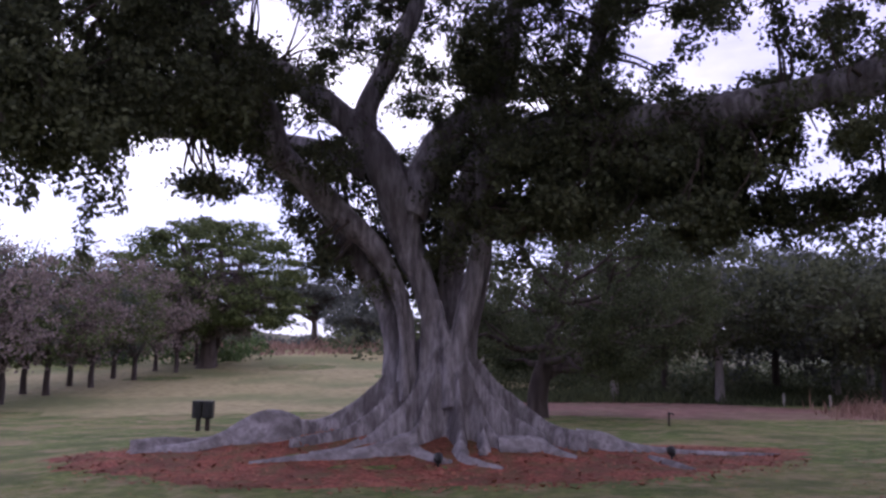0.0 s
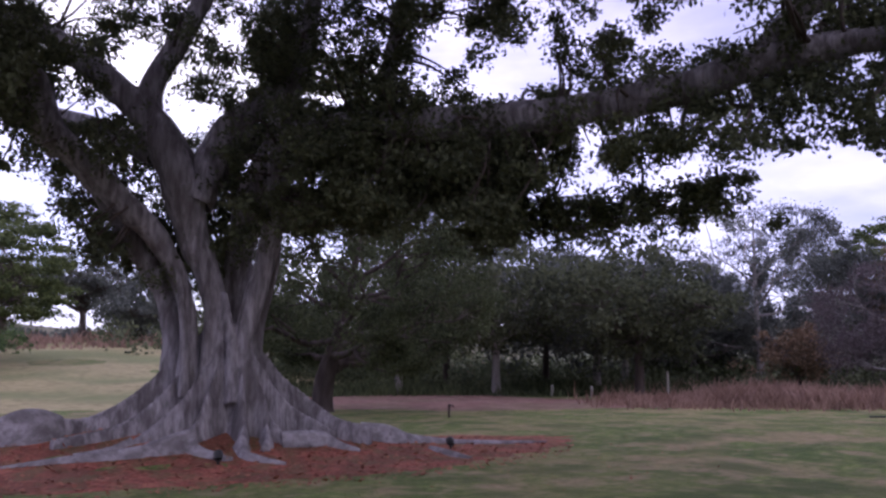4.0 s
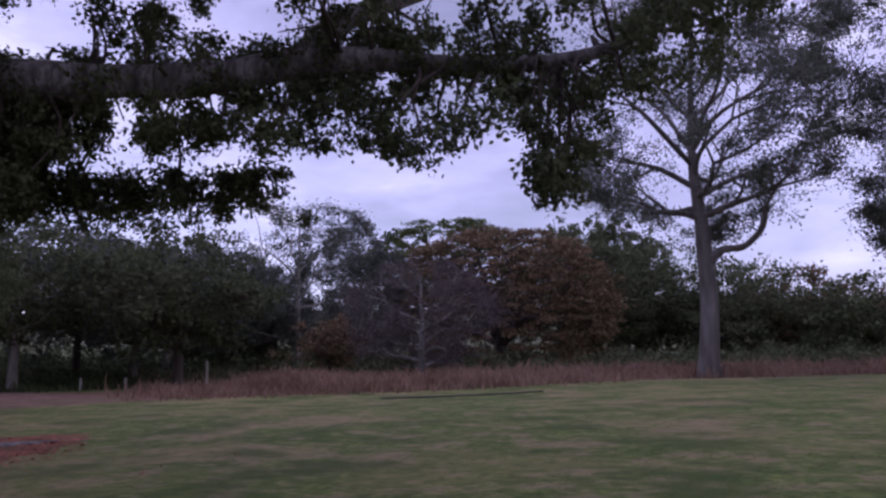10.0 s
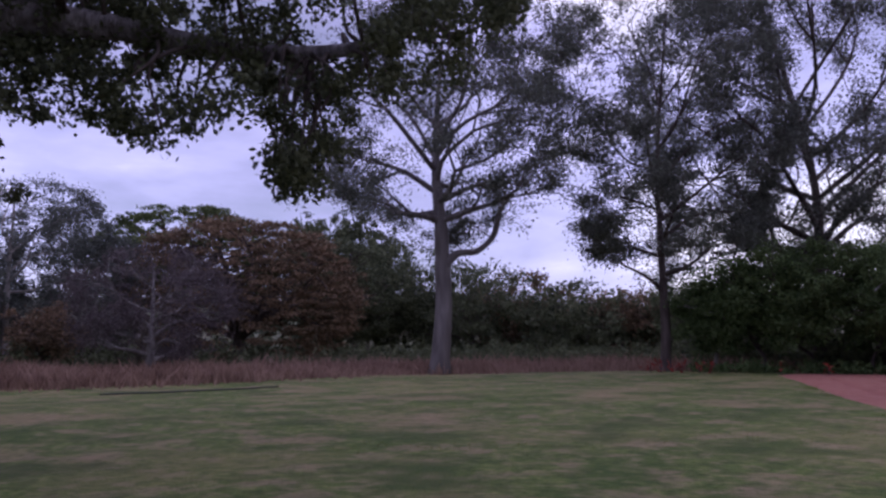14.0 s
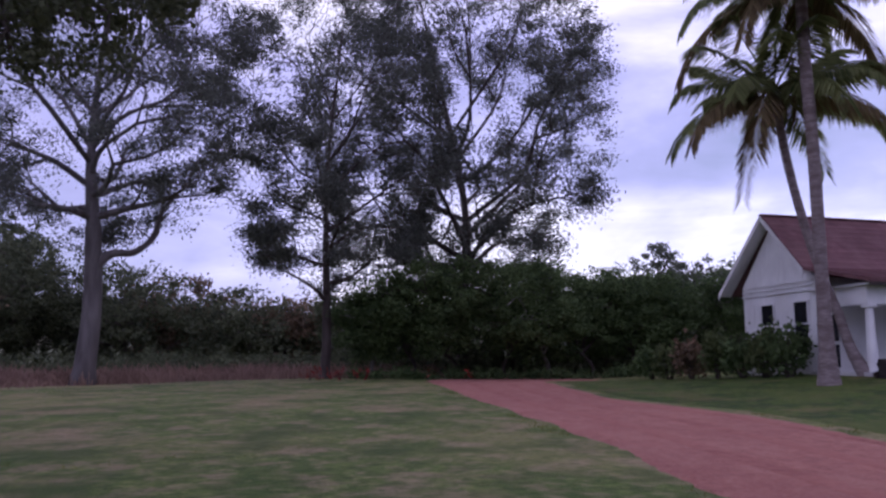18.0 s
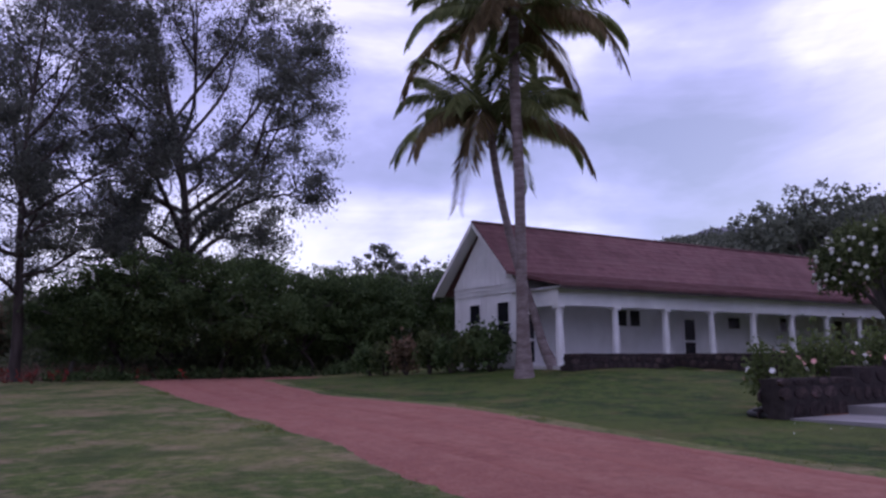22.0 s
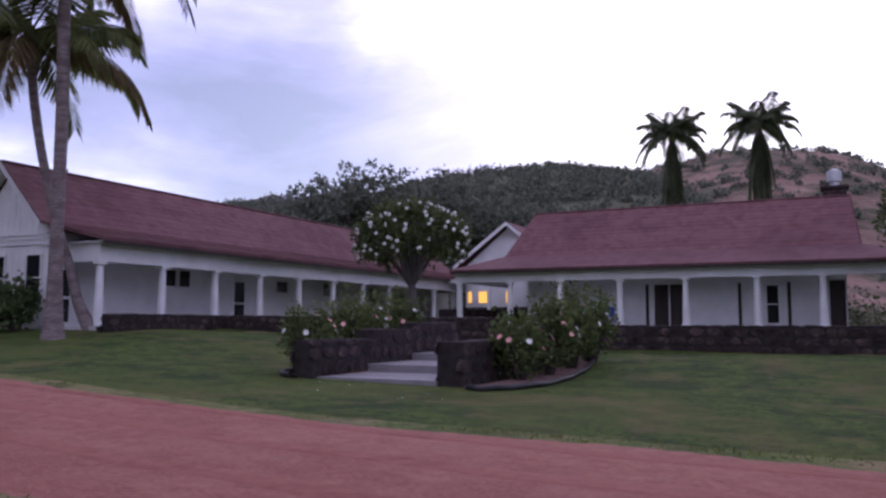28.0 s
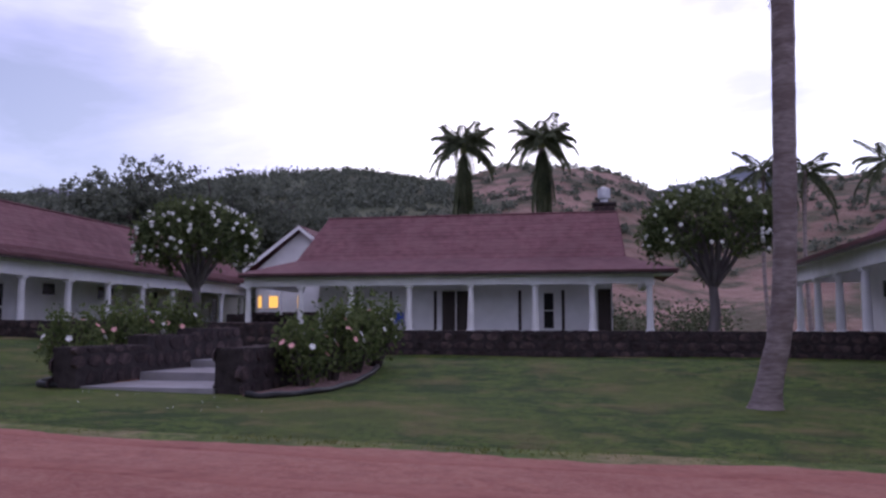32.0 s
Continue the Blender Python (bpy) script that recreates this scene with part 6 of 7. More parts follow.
fan_tree("gum_tree", "slender gum tree with dark sparse crown", *polar(-84.2, 44), 23.5, 0.26, 4.2, 6.8, 19.8, M_L_EUC, M_DBARK, 22, 17, (3, 3, 3), 115, 0.18, 1.0, 0.62, bare=0.46)
fan_tree("gum_tree", "tall gum tree with broad dark crown behind the hedge", *polar(-94.0, 52), 29.5, 0.5, 5, 10.4, 26.0, M_L_EUC, M_DBARK, 23, 21, (3, 3, 3), 140, 0.21, 1.25, 0.62, bare=0.38)
# rain trees and woods behind the dry grass
gen_tree("rain_tree", "broad rust-tinged rain tree with domed crown", *polar(-54.6, 70), 12.4, 0.6, 2.2, 10.3, 14, M_L_RUST, M_DBARK, 24, 16, 9, 950, 60, 0.27, 1.05, shell=0.86, bottom=0.97, puff=0.18, at_ends=0.10, level=0.6)
gen_tree("rain_tree", "dark green rain tree with flat domed crown", *polar(-50.6, 82), 15.4, 0.7, 4, 9.5, 13, M_L_GREEN, M_DBARK, 34, 14, 8, 560, 60, 0.30, 1.2, shell=0.86, bottom=0.97, puff=0.18, at_ends=0.10, level=0.6)
gen_tree("rain_tree", "dark green rain tree with flat domed crown", *polar(-60.5, 84), 12.5, 0.7, 3, 10, 11, M_L_WOOD, M_DBARK, 44, 12, 8, 480, 60, 0.28, 1.3, shell=0.84, bottom=0.97, puff=0.17, at_ends=0.12, level=0.3)
fan_tree("grey_tree", "hazy grey-green tree with feathery crown", *polar(-40.2, 60), 13.6, 0.3, 2.2, 6.4, 12.2, M_L_GREY, M_POLE, 25, 12, (3, 3, 3), 40, 0.2, 0.8, 0.6)
fan_tree("grey_tree", "hazy grey-green tree with feathery crown", *polar(-36.0, 62), 9.6, 0.3, 1.5, 6.0, 9.0, M_L_GREY, M_POLE, 35, 10, (3, 3, 3), 36, 0.24, 0.8, 0.6)
fan_tree("grey_tree", "hazy grey-green tree with feathery crown", *polar(-44.5, 64), 11.4, 0.3, 1.5, 5.2, 10.4, M_L_GREY, M_POLE, 45, 10, (3, 3, 3), 36, 0.24, 0.8, 0.6)
fan_tree("bare_shrub", "small leafless pinkish shrub tree in dry grass", *polar(-48.9, 46), 6.8, 0.3, 0.8, 4.6, 6.4, M_L_TWIG, M_POLE, 26, 11, (4, 3, 3), 22, 0.15, 0.7, 0.65, category="shrub tree")
gen_tree("bare_shrub", "low rusty shrub in dry grass", *polar(-42.5, 52), 3.8, 0.15, 0.6, 2.8, 3.2, M_L_RUST, M_DBARK, 36, 9, 6, 120, 40, 0.2, 0.6, bottom=0.8)
gen_tree("monkeypod_tree", "wide dark green monkeypod tree at the field", *polar(12.6, 78), 14.2, 0.8, 3, 8.8, 13, M_L_GREEN, M_DBARK, 27, 14, 9, 380, 110, 0.32, 1.6, shell=0.8, bottom=0.6, puff=0.24, at_ends=0.15, level=0.65)
gen_tree("far_tree", "flat-topped bare rain tree beyond the field", *polar(5.4, 120), 10.5, 0.5, 4.0, 11, 5, M_L_GREY, M_DBARK, 37, 14, 14, 300, 45, 0.42, 1.3, puff=0.25)
gen_tree("far_tree", "distant leafy tree beyond the field", *polar(1.5, 110), 8.0, 0.4, 1.0, 7, 7.5, M_L_GREY, M_DBARK, 38, 10, 7, 220, 50, 0.42, 1.3, bottom=0.9)
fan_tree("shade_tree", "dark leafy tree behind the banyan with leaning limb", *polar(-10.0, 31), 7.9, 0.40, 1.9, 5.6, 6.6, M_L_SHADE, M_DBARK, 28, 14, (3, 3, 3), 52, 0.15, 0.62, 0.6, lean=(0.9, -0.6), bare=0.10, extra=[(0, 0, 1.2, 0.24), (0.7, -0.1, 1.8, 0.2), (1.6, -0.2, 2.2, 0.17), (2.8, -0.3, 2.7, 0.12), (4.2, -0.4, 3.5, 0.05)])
# fill of the wood from behind the banyan to the hedge: azimuth, distance, height, crown radius, leaf
WOOD = [(-6.5, 52, 8.5, 5.0, "G"), (-15.5, 46, 10.0, 5.5, "G"), (-19, 58, 11.8, 6, "Y"), (-22.4, 45, 9.4, 5, "B"), (-26, 56, 10.2, 5, "Y"), (-29.5, 50, 8.6, 4.5, "Y"), (-32.2, 41, 8.0, 4.2, "B"), (-31.5, 58, 9.5, 5, "Y"), (-36.5, 66, 9.5, 5, "Y"),
        (-60.5, 96, 17, 7, "H"), (-64, 88, 14.8, 7, "H"), (-67.5, 96, 14, 8, "H"), (-71, 86, 11.5, 7.5, "G"), (-74.5, 92, 10.5, 7, "R"), (-78.0, 84, 8.6, 6.5, "H"), (-81.5, 90, 8.2, 6.5, "R"), (-85.5, 86, 8.2, 6.5, "H"), (-89.5, 88, 8.2, 6.5, "H")]
LEAVES = {"B": M_L_BANYAN, "S": M_L_SHADE, "G": M_L_WOOD, "Y": M_L_GREY, "H": M_L_WOOD, "R": M_L_RUST}
for i, (az, d, h, cr, lm) in enumerate(WOOD):
    gen_tree("wood_tree", "pale sparse tree at the edge of the wood" if lm == "Y" else "dense leafy tree at the edge of the wood", *polar(az, d), h, 0.24, h * (0.3 if d < 60 else 0.15), cr, h * (0.76 if d < 60 else 0.95), LEAVES[lm], M_POLE if d < 60 and i % 2 else M_DBARK, 60 + i, 12, 8, 260, 44, 0.16 + 0.0024 * d, 0.55 + 0.009 * d, bottom=0.97, shell=0.6, leader=0.8)
# the orchard row beside the field
for i in range(13):
    k = i / 12
    az, d = 27.5 - 15.5 * k, 44 + 36 * k + (i % 2) * 5
    h = 9.0 + 0.8 * math.sin(i * 2.1) + 1.2 * k
    lm = (M_L_PINK, M_L_GREY, M_L_GREEN, M_L_PINK)[i % 4]
    gen_tree("orchard_tree", "low round orchard tree on a short dark trunk", *polar(az, d), h, 0.2, 1.8, 5.2 + 0.4 * k, h - 1.3, lm, M_DBARK, 80 + i, 10, 9, 230, 42, 0.21, 0.9, bottom=0.8, shell=0.6)["group"] = "orchard row"
# the tall hedge beyond the drive
rng_h = np.random.default_rng(99)
for i, (az, d, h, r) in enumerate(((-87.5, 46, 5.4, 3.2), (-90.5, 45, 6.0, 3.2), (-93.6, 46, 6.9, 3.4), (-96.8, 45, 6.5, 3.2), (-100, 45, 6.3, 3.2), (-103.0, 45, 5.7, 3.1), (-106.0, 46, 5.8, 3.1), (-109.0, 47, 5.4, 3.1), (-112.0, 49, 5.6, 3.1), (-97.5, 51, 6.8, 3.5), (-104, 52, 6.6, 3.5))):
    gen_tree("hedge_bush", "tall dense dark green hedge bush beside the drive", *polar(az, d), h, 0.11, 1.3, r, h * 0.86, M_L_HEDGE, M_POLE if i % 4 == 0 else M_DBARK, 100 + i, 9, 6, 165, 105, 0.17, 0.85, bottom=0.95, shell=0.72, puff=0.6, level=0.7, lean=(rng_h.normal() * 0.9, rng_h.normal() * 0.9), category="bush")["group"] = "hedge bushes"
gen_tree("pine_tree", "distant dark pine above the hedge", *polar(-107.8, 85), 13.5, 0.3, 5, 3.2, 9, M_L_HILL, M_DBARK, 130, 12, 7, 130, 50, 0.35, 0.8, leader=0.95)
gen_tree("pine_tree", "distant leafy tree above the hedge", *polar(-111.2, 85), 11.5, 0.3, 4, 4, 7, M_L_HILL, M_DBARK, 131, 9, 7, 130, 50, 0.35, 0.9)
for az, h in ((-65.2, 18.5), (-63.6, 20.8), (-62.3, 21.5), (-60.6, 20.2), (-58.8, 21.0)):
    gen_tree("pine_tree", "distant dark pine above the rain tree", *polar(az, 110), h, 0.3, 6, 2.9, 13, M_L_WOOD, M_DBARK, int(-az), 12, 7, 120, 50, 0.4, 0.8, leader=0.95)


def thicket(name, label, az0, az1, d0, d1, h, leaf_mat, n, seed, leaf=0.3, per=70):
    """Low bushes grown together under the trees."""
    rng = np.random.default_rng(seed)
    az, d = np.radians(rng.uniform(az0, az1, n)), rng.uniform(d0, d1, n)
    x, y = -np.sin(az) * d, np.cos(az) * d
    r = h * rng.uniform(0.45, 1.15, n)
    pos = np.repeat(np.stack([x, y, H(x, y) + r * 0.35], -1), per, 0)
    k = rng.normal(size=pos.shape)
    k /= np.linalg.norm(k, axis=1)[:, None]
    pos += k * np.repeat(r, per)[:, None] * rng.uniform(0.35, 1, len(pos))[:, None] * np.array([0.9, 0.9, 0.75])
    pos = pos[pos[:, 2] > H(pos[:, 0], pos[:, 1])]
    c = Soup()
    c.leaves(pos, leaf, rng, aspect=0.65)
    return tagged(c.make(name, [leaf_mat], smooth_shade=False), label, "undergrowth", kind="stuff")


thicket("undergrowth", "tangled low bushes under the wood", -92, -8, 60, 78, 1.9, M_L_WOOD, 380, 140, 0.3)
thicket("undergrowth", "pale dry bushes under the wood", -92, -6, 50, 66, 1.3, M_L_WOOD, 200, 141, 0.26, 60)
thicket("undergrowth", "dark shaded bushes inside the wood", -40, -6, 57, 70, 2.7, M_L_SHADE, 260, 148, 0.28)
thicket("undergrowth", "dark bushes closing the wood", -95, 4, 84, 125, 3.8, M_L_WOOD, 460, 142, 0.5)
thicket("undergrowth", "low bushes behind the orchard", 9, 38, 84, 115, 2.6, M_L_HEDGE, 200, 143, 0.5)
thicket("undergrowth", "bushes beyond the dry field", -8, 20, 135, 170, 3.0, M_L_GREY, 200, 144, 0.7)
thicket("undergrowth", "low dark plants along the foot of the hedge", -112, -86, 42.5, 44.5, 0.6, M_L_HEDGE, 130, 145, 0.16, 60)
thicket("undergrowth", "bushes closing the view behind the hedge", -128, -86, 49, 68, 3.4, M_L_WOOD, 330, 146, 0.42)

# ---- palms and frangipani ----


def frond(s, rng, base, a, rise, length, droop, n=26, leaf=0.75, mi=0, hang=0.6, wide=0.05):
    """One feather frond: an arched midrib with two rows of narrow leaflets that hang."""
    k = np.linspace(0, 1, 9)
    out = np.array([math.cos(a), math.sin(a), 0.0])
    side = np.array([-math.sin(a), math.cos(a), 0.0])
    rib = np.asarray(base) + out * (length * (np.sin(k * 1.25) / math.sin(1.25)))[:, None] * math.cos(rise * 0.6) + np.array([0, 0, 1.0]) * (length * (math.sin(max(rise, -1.5)) * k - droop * k ** 2.2))[:, None]
    s.tube(rib, np.linspace(0.05, 0.008, 9), 5, mi=mi)
    u = np.linspace(0.14, 1.0, n)
    tan = np.gradient(rib, axis=0)
    for sgn in (-1, 1):
        for t in u:
            i = t * 8
            j = min(int(i), 7)
            p = rib[j] + (rib[j + 1] - rib[j]) * (i - j)
            d = tan[j] / np.linalg.norm(tan[j])
            L = leaf * math.sin(min(1, 0.25 + t * 1.05) * 2.6) * rng.uniform(0.85, 1.1) + 0.1
            dirv = side * sgn * (1 - hang * 0.5) + d * 0.4 + np.array([0, 0, -hang * rng.uniform(0.7, 1.2)])
            dirv /= np.linalg.norm(dirv)
            w = np.cross(dirv, [0, 0, 1.0]) + d * 0.6
            w = w / (np.linalg.norm(w) + 1e-6) * wide
            mid_ = p + dirv * L * 0.5
            tip = p + dirv * L + np.array([0, 0, -0.12 * L])
            s.raw([p, mid_ + w, tip, mid_ - w], [[0, 1, 2, 3]], 4, mi)


def palm(name, label, path, r0, r1, n_fronds, length, seed, leaf=0.75, rings=True, brown=3, coconuts=0, spread=(-0.35, 1.25), shaft=False, frond_n=74, wide=0.05, lm=None, skirt=1.0):
    rng = np.random.default_rng(seed)
    x, y, z = path[0]
    t = tagged(empty(name, x, y, z), label, "palm tree")
    c = np.array(path, float) - np.array([x, y, z])
    c[0, 2] -= 0.15
    hgt = c[-1, 2]
    n = int(hgt / 0.16) if rings else 40
    p = spline(c, n)
    k = np.linspace(0, 1, n)
    r = r1 + (r0 - r1) * np.exp(-k * hgt / 1.1) + 0.10 * r0 * np.exp(-k * hgt / 0.25)
    if rings:
        r = r * (1 + 0.035 * (np.arange(n) % 2))
    s = Soup()
    s.tube(p, r, 16, lump=0.02, rng=rng)
    s.make("trunk", [M_PALMBARK], t)
    top = p[-1]
    if shaft:
        s = Soup()
        s.tube(np.array([top - (0, 0, 1.2), top - (0, 0, 0.4), top + (0, 0, 0.5)]), [r1 * 1.3, r1 * 1.2, r1 * 0.5], 12)
        s.make("crownshaft", [M_L_PALM], t)
    for i in range(n_fronds):
        a = i * 2.399 + rng.uniform(-0.25, 0.25)
        q = (i + 0.5) / n_fronds
        rise = spread[1] + (spread[0] - spread[1]) * q + rng.normal() * 0.08
        if skirt != 1.0:
            rise = 1.2 - 1.9 * i / 25 if i < 26 else rng.uniform(-2.6, -1.95)
        s = Soup()
        dead = i >= n_fronds - brown
        base = top + np.array([math.cos(a), math.sin(a), 0]) * 0.1
        if skirt != 1.0 and i >= 26:
            base = base - np.array([0, 0, rng.uniform(0.6, 3.6)])
        frond(s, rng, base, a, rise, length * rng.uniform(0.88, 1.08), 0.34 + 0.26 * q, frond_n, leaf, 0, 0.5 + 0.3 * q, wide)
        s.make("frond", [M_L_BROWN if dead else lm or M_L_PALM], t, "withered brown frond" if dead else "", smooth_shade=False)
    for i in range(coconuts):
        a = rng.uniform(0, 6.28)
        b = bmesh.new()
        bmesh.ops.create_icosphere(b, subdivisions=2, radius=0.12, matrix=Matrix.Translation(tuple(top + np.array([math.cos(a) * 0.25, math.sin(a) * 0.25, -0.25 - 0.1 * rng.uniform()]))) @ Matrix.Diagonal((1, 1, 1.25, 1)))
        part("coconut", b, M_L_PALM, t, smooth_shade=True)
    return t


palm("coconut_palm", "tall coconut palm with ringed grey trunk on the lawn", [(24.83, -13.17, 0.75), (24.84, -13.15, 4.5), (24.84, -13.14, 8.5), (24.88, -13.07, 12.0), (24.9, -13.1, 14.6)], 0.42, 0.19, 28, 4.2, 201, 1.2, coconuts=8, brown=6)
palm("coconut_palm", "leaning coconut palm with curved trunk beside the lanai", [(26.3, -15.5, 1.05), (26.67, -15.01, 2.15), (26.85, -14.7, 3.5), (27.05, -14.3, 4.9), (27.28, -13.87, 6.9), (27.46, -13.51, 9.15), (27.58, -13.27, 11.6)], 0.36, 0.15, 23, 3.9, 202, 1.2, coconuts=6, brown=4)
palm("coconut_palm", "coconut palm with leaning ringed trunk beside the drive", [(-0.05, -15.98, 0.18), (-0.14, -15.96, 0.6), (-0.34, -15.96, 1.5), (-0.46, -15.96, 2.5), (-0.54, -15.96, 4.5), (-0.62, -15.95, 7.6), (-0.8, -15.95, 12.5)], 0.38, 0.20, 18, 4.4, 203, 0.95, coconuts=6)
ROY = "tall royal palm with drooping skirt of old fronds beyond the roof"
palm("royal_palm", ROY, [(26.1, -70.7, 0.8), (26.1, -70.7, 10), (26.2, -70.7, 19.4)], 0.4, 0.26, 58, 3.1, 204, 1.05, False, 0, spread=(-2.5, 1.2), shaft=True, frond_n=30, wide=0.09, lm=M_L_WOOD, skirt=0.5)
palm("royal_palm", ROY, [(19.7, -72.8, 0.8), (19.5, -72.8, 10), (19.1, -72.9, 19.8)], 0.4, 0.26, 58, 3.1, 205, 1.05, False, 0, spread=(-2.5, 1.2), shaft=True, frond_n=30, wide=0.09, lm=M_L_WOOD, skirt=0.5)
for x, y, z, sd in ((-0.4, -90.5, 18.6, 206), (-4.4, -90.4, 18.0, 207), (-12.2, -89.7, 18.6, 208)):
    palm("coconut_palm", "distant coconut palm before the hills", [(x, y, 0.8), (x + 0.3, y, 9), (x, y, z)], 0.35, 0.2, 18, 3.6, sd, 0.8, False, 0, spread=(-1.0, 1.2), frond_n=40, wide=0.10, lm=M_L_WOOD)


def frangipani(x, y, z, fork, h, r, seed, n_flower):
    """A frangipani: thick forking limbs, a round head of large leaves, white flower clusters."""
    rng = np.random.default_rng(seed)
    t = tagged(empty("frangipani_tree", x, y, z), "round frangipani tree covered with white flower clusters", "tree")
    w, c = Soup(), Soup()
    ctr = np.array([0, 0, (h + fork) / 2 + 0.35])
    rz = (h - fork) / 2 + 0.1
    w.tube(spline([(0.15, 0.05, -0.1), (-0.05, 0, fork * 0.5), (0, 0, fork)], 7), np.linspace(0.24, 0.17, 7), 12, lump=0.05, rng=rng)
    tips = []
    for i in range(11):
        a = i * 2.399
        rr = r * math.sqrt((i + 0.5) / 11) * 0.85
        e = ctr + np.array([math.cos(a) * rr, math.sin(a) * rr, rz * 0.55 * math.cos(rr / r * 1.4)])
        p = spline([(0, 0, fork - 0.1), tuple(np.array([e[0] * 0.45, e[1] * 0.45, fork + (e[2] - fork) * 0.4])), tuple(e)], 7)
        w.tube(p, np.linspace(0.12, 0.04, 7), 7, lump=0.04, rng=rng)
        for j in range(6):
            e2 = e + rng.normal(size=3) * r * 0.33
            q = (e2 - ctr) / np.array([r, r, rz])
            qn = np.linalg.norm(q)
            e2 = ctr + q / max(qn, 0.8) * 0.92 * np.array([r, r, rz])
            w.tube(spline([p[4], (p[5] + e2) / 2, e2], 5), np.linspace(0.05, 0.025, 5), 6)
            tips.append(e2)
    d = rng.normal(size=(260, 3))
    d /= np.linalg.norm(d, axis=1)[:, None]
    d = d[d[:, 2] > -0.45]
    tips = np.vstack([np.array(tips), ctr + d * np.array([r, r, rz]) * rng.uniform(0.85, 1.0, len(d))[:, None]])
    pos = np.repeat(tips, 24, 0) + rng.normal(size=(len(tips) * 24, 3)) * 0.17
    c.leaves(pos, 0.30, rng, aspect=0.36, droop=0.1)
    w.make("trunk", [M_EUCBARK], t)
    c.make("crown", [M_L_GREEN], t, smooth_shade=False)
    d = rng.normal(size=(n_flower * 3, 3))
    d /= np.linalg.norm(d, axis=1)[:, None]
    d = d[(d[:, 2] > -0.45)][:n_flower]
    for v in d:
        k = ctr + v * np.array([r, r, rz]) * rng.uniform(1.0, 1.1)
        b = bmesh.new()
        bmesh.ops.create_icosphere(b, subdivisions=2, radius=0.085)
        for q in b.verts:
            q.co *= 0.62 + 0.5 * rng.uniform()
            q.co += Vector(k)
        part("flower", b, M_PETAL, t)
    return t


frangipani(21.4, -26.8, 1.05, 2.2, 5.15, 2.35, 211, 170)
frangipani(1.75, -33.3, 1.05, 2.2, 5.75, 2.62, 212, 110)

# ---- hills behind the houses ----


def hill(name, label, d0, d1, az0, az1, crest, material, seed, rough=0.6, n=160, m=26, category="hill"):
    """A slope from its foot at distance d0 to its crest at d1. crest: (azimuth, elevation) rows of the skyline in degrees."""
    rng = np.random.default_rng(seed)
    az = np.linspace(az0, az1, n)
    c = np.array(sorted(crest))
    el = np.interp(az, c[:, 0], c[:, 1])
    el = np.convolve(np.pad(el, 6, mode="edge"), np.ones(7) / 7, "same")[6:-6]
    zt = 1.6 + d1 * np.tan(np.radians(el))
    k = np.concatenate([np.linspace(0, 1, m), [1.25, 1.6]])
    V = []
    for j, t in enumerate(k):
        d = d0 + (d1 - d0) * t
        prof = math.sin(min(t, 1) * math.pi / 2) ** 1.2 if t <= 1 else 1 - (t - 1) * 1.2
        row = []
        for i in range(n):
            a = radians(az[i])
            x, y = -math.sin(a) * d, math.cos(a) * d
            s = noise.noise(Vector((x * 0.012, y * 0.012, seed))) * 1.0 + noise.noise(Vector((x * 0.035, y * 0.035, seed + 3))) * 0.4
            row.append((x, y, zt[i] * prof + s * rough * (zt[i] * 0.16) * (math.sin(min(t, 1) * math.pi)) - (2.0 if j == 0 else 0)))
        V.append(row)
    V = np.array(V)
    kk = len(k)
    i, j = np.arange(kk - 1)[:, None] * n, np.arange(n - 1)[None, :]
    f = np.stack([i + j, i + j + 1, i + n + j + 1, i + n + j], -1).reshape(-1, 4)
    me = mesh_np(name, V.reshape(-1, 3), f.ravel(), np.full(len(f), 4), [material], None, True)
    return tagged(new(name, me), label, category, kind="structure"), V


# hill colours raised for distance haze; the far ridge gets its blue too
M_HILLW = mat("wooded_hill", [(0.3, (0.06, 0.075, 0.05)), (0.6, (0.13, 0.14, 0.085))], 0.12, 0.95, 0.8, 0.5, bdist=2.0, coarse=(0.02, (0.13, 0.10, 0.06), 0.5))
M_HILLB = mat("dry_brown_hill", [(0.3, (0.19, 0.115, 0.09)), (0.6, (0.30, 0.19, 0.15))], 0.06, 0.95, 0.8, 0.3, bdist=2.0, coarse=((0.03, (0.09, 0.075, 0.045), 0.85), (0.12, (0.06, 0.065, 0.035), 0.8)))
M_HILLF = mat("far_hill_haze_blue", [(0.3, (0.14, 0.15, 0.19)), (0.6, (0.19, 0.19, 0.23))], 0.01, 0.95, 0.4, 0.05, bdist=5.0, coarse=(0.006, (0.11, 0.13, 0.15), 0.8))
hill("backdrop_far", "far ridge tinted blue for haze, under cloud", 1100, 1700, -205, -105, [(-205, 7.5), (-187, 9.0), (-181, 10.1), (-178, 10.2), (-174, 9.6), (-170, 8.5), (-150, 8.0), (-134, 8.6), (-130.5, 8.7), (-127, 7.0), (-120, 5.0), (-105, 3.0)], M_HILLF, 301)
brown, VB = hill("backdrop_hill", "dry brown hillside dotted with scrub", 150, 420, -210, -140, [(-210, 9.0), (-196, 9.4), (-187, 9.0), (-183, 9.1), (-178, 7.6), (-174, 8.6), (-171, 9.9), (-168.5, 10.5), (-166, 10.7), (-163, 10.4), (-158, 9.6), (-152, 9.3), (-148, 9.0), (-140, 8.0)], M_HILLB, 302)
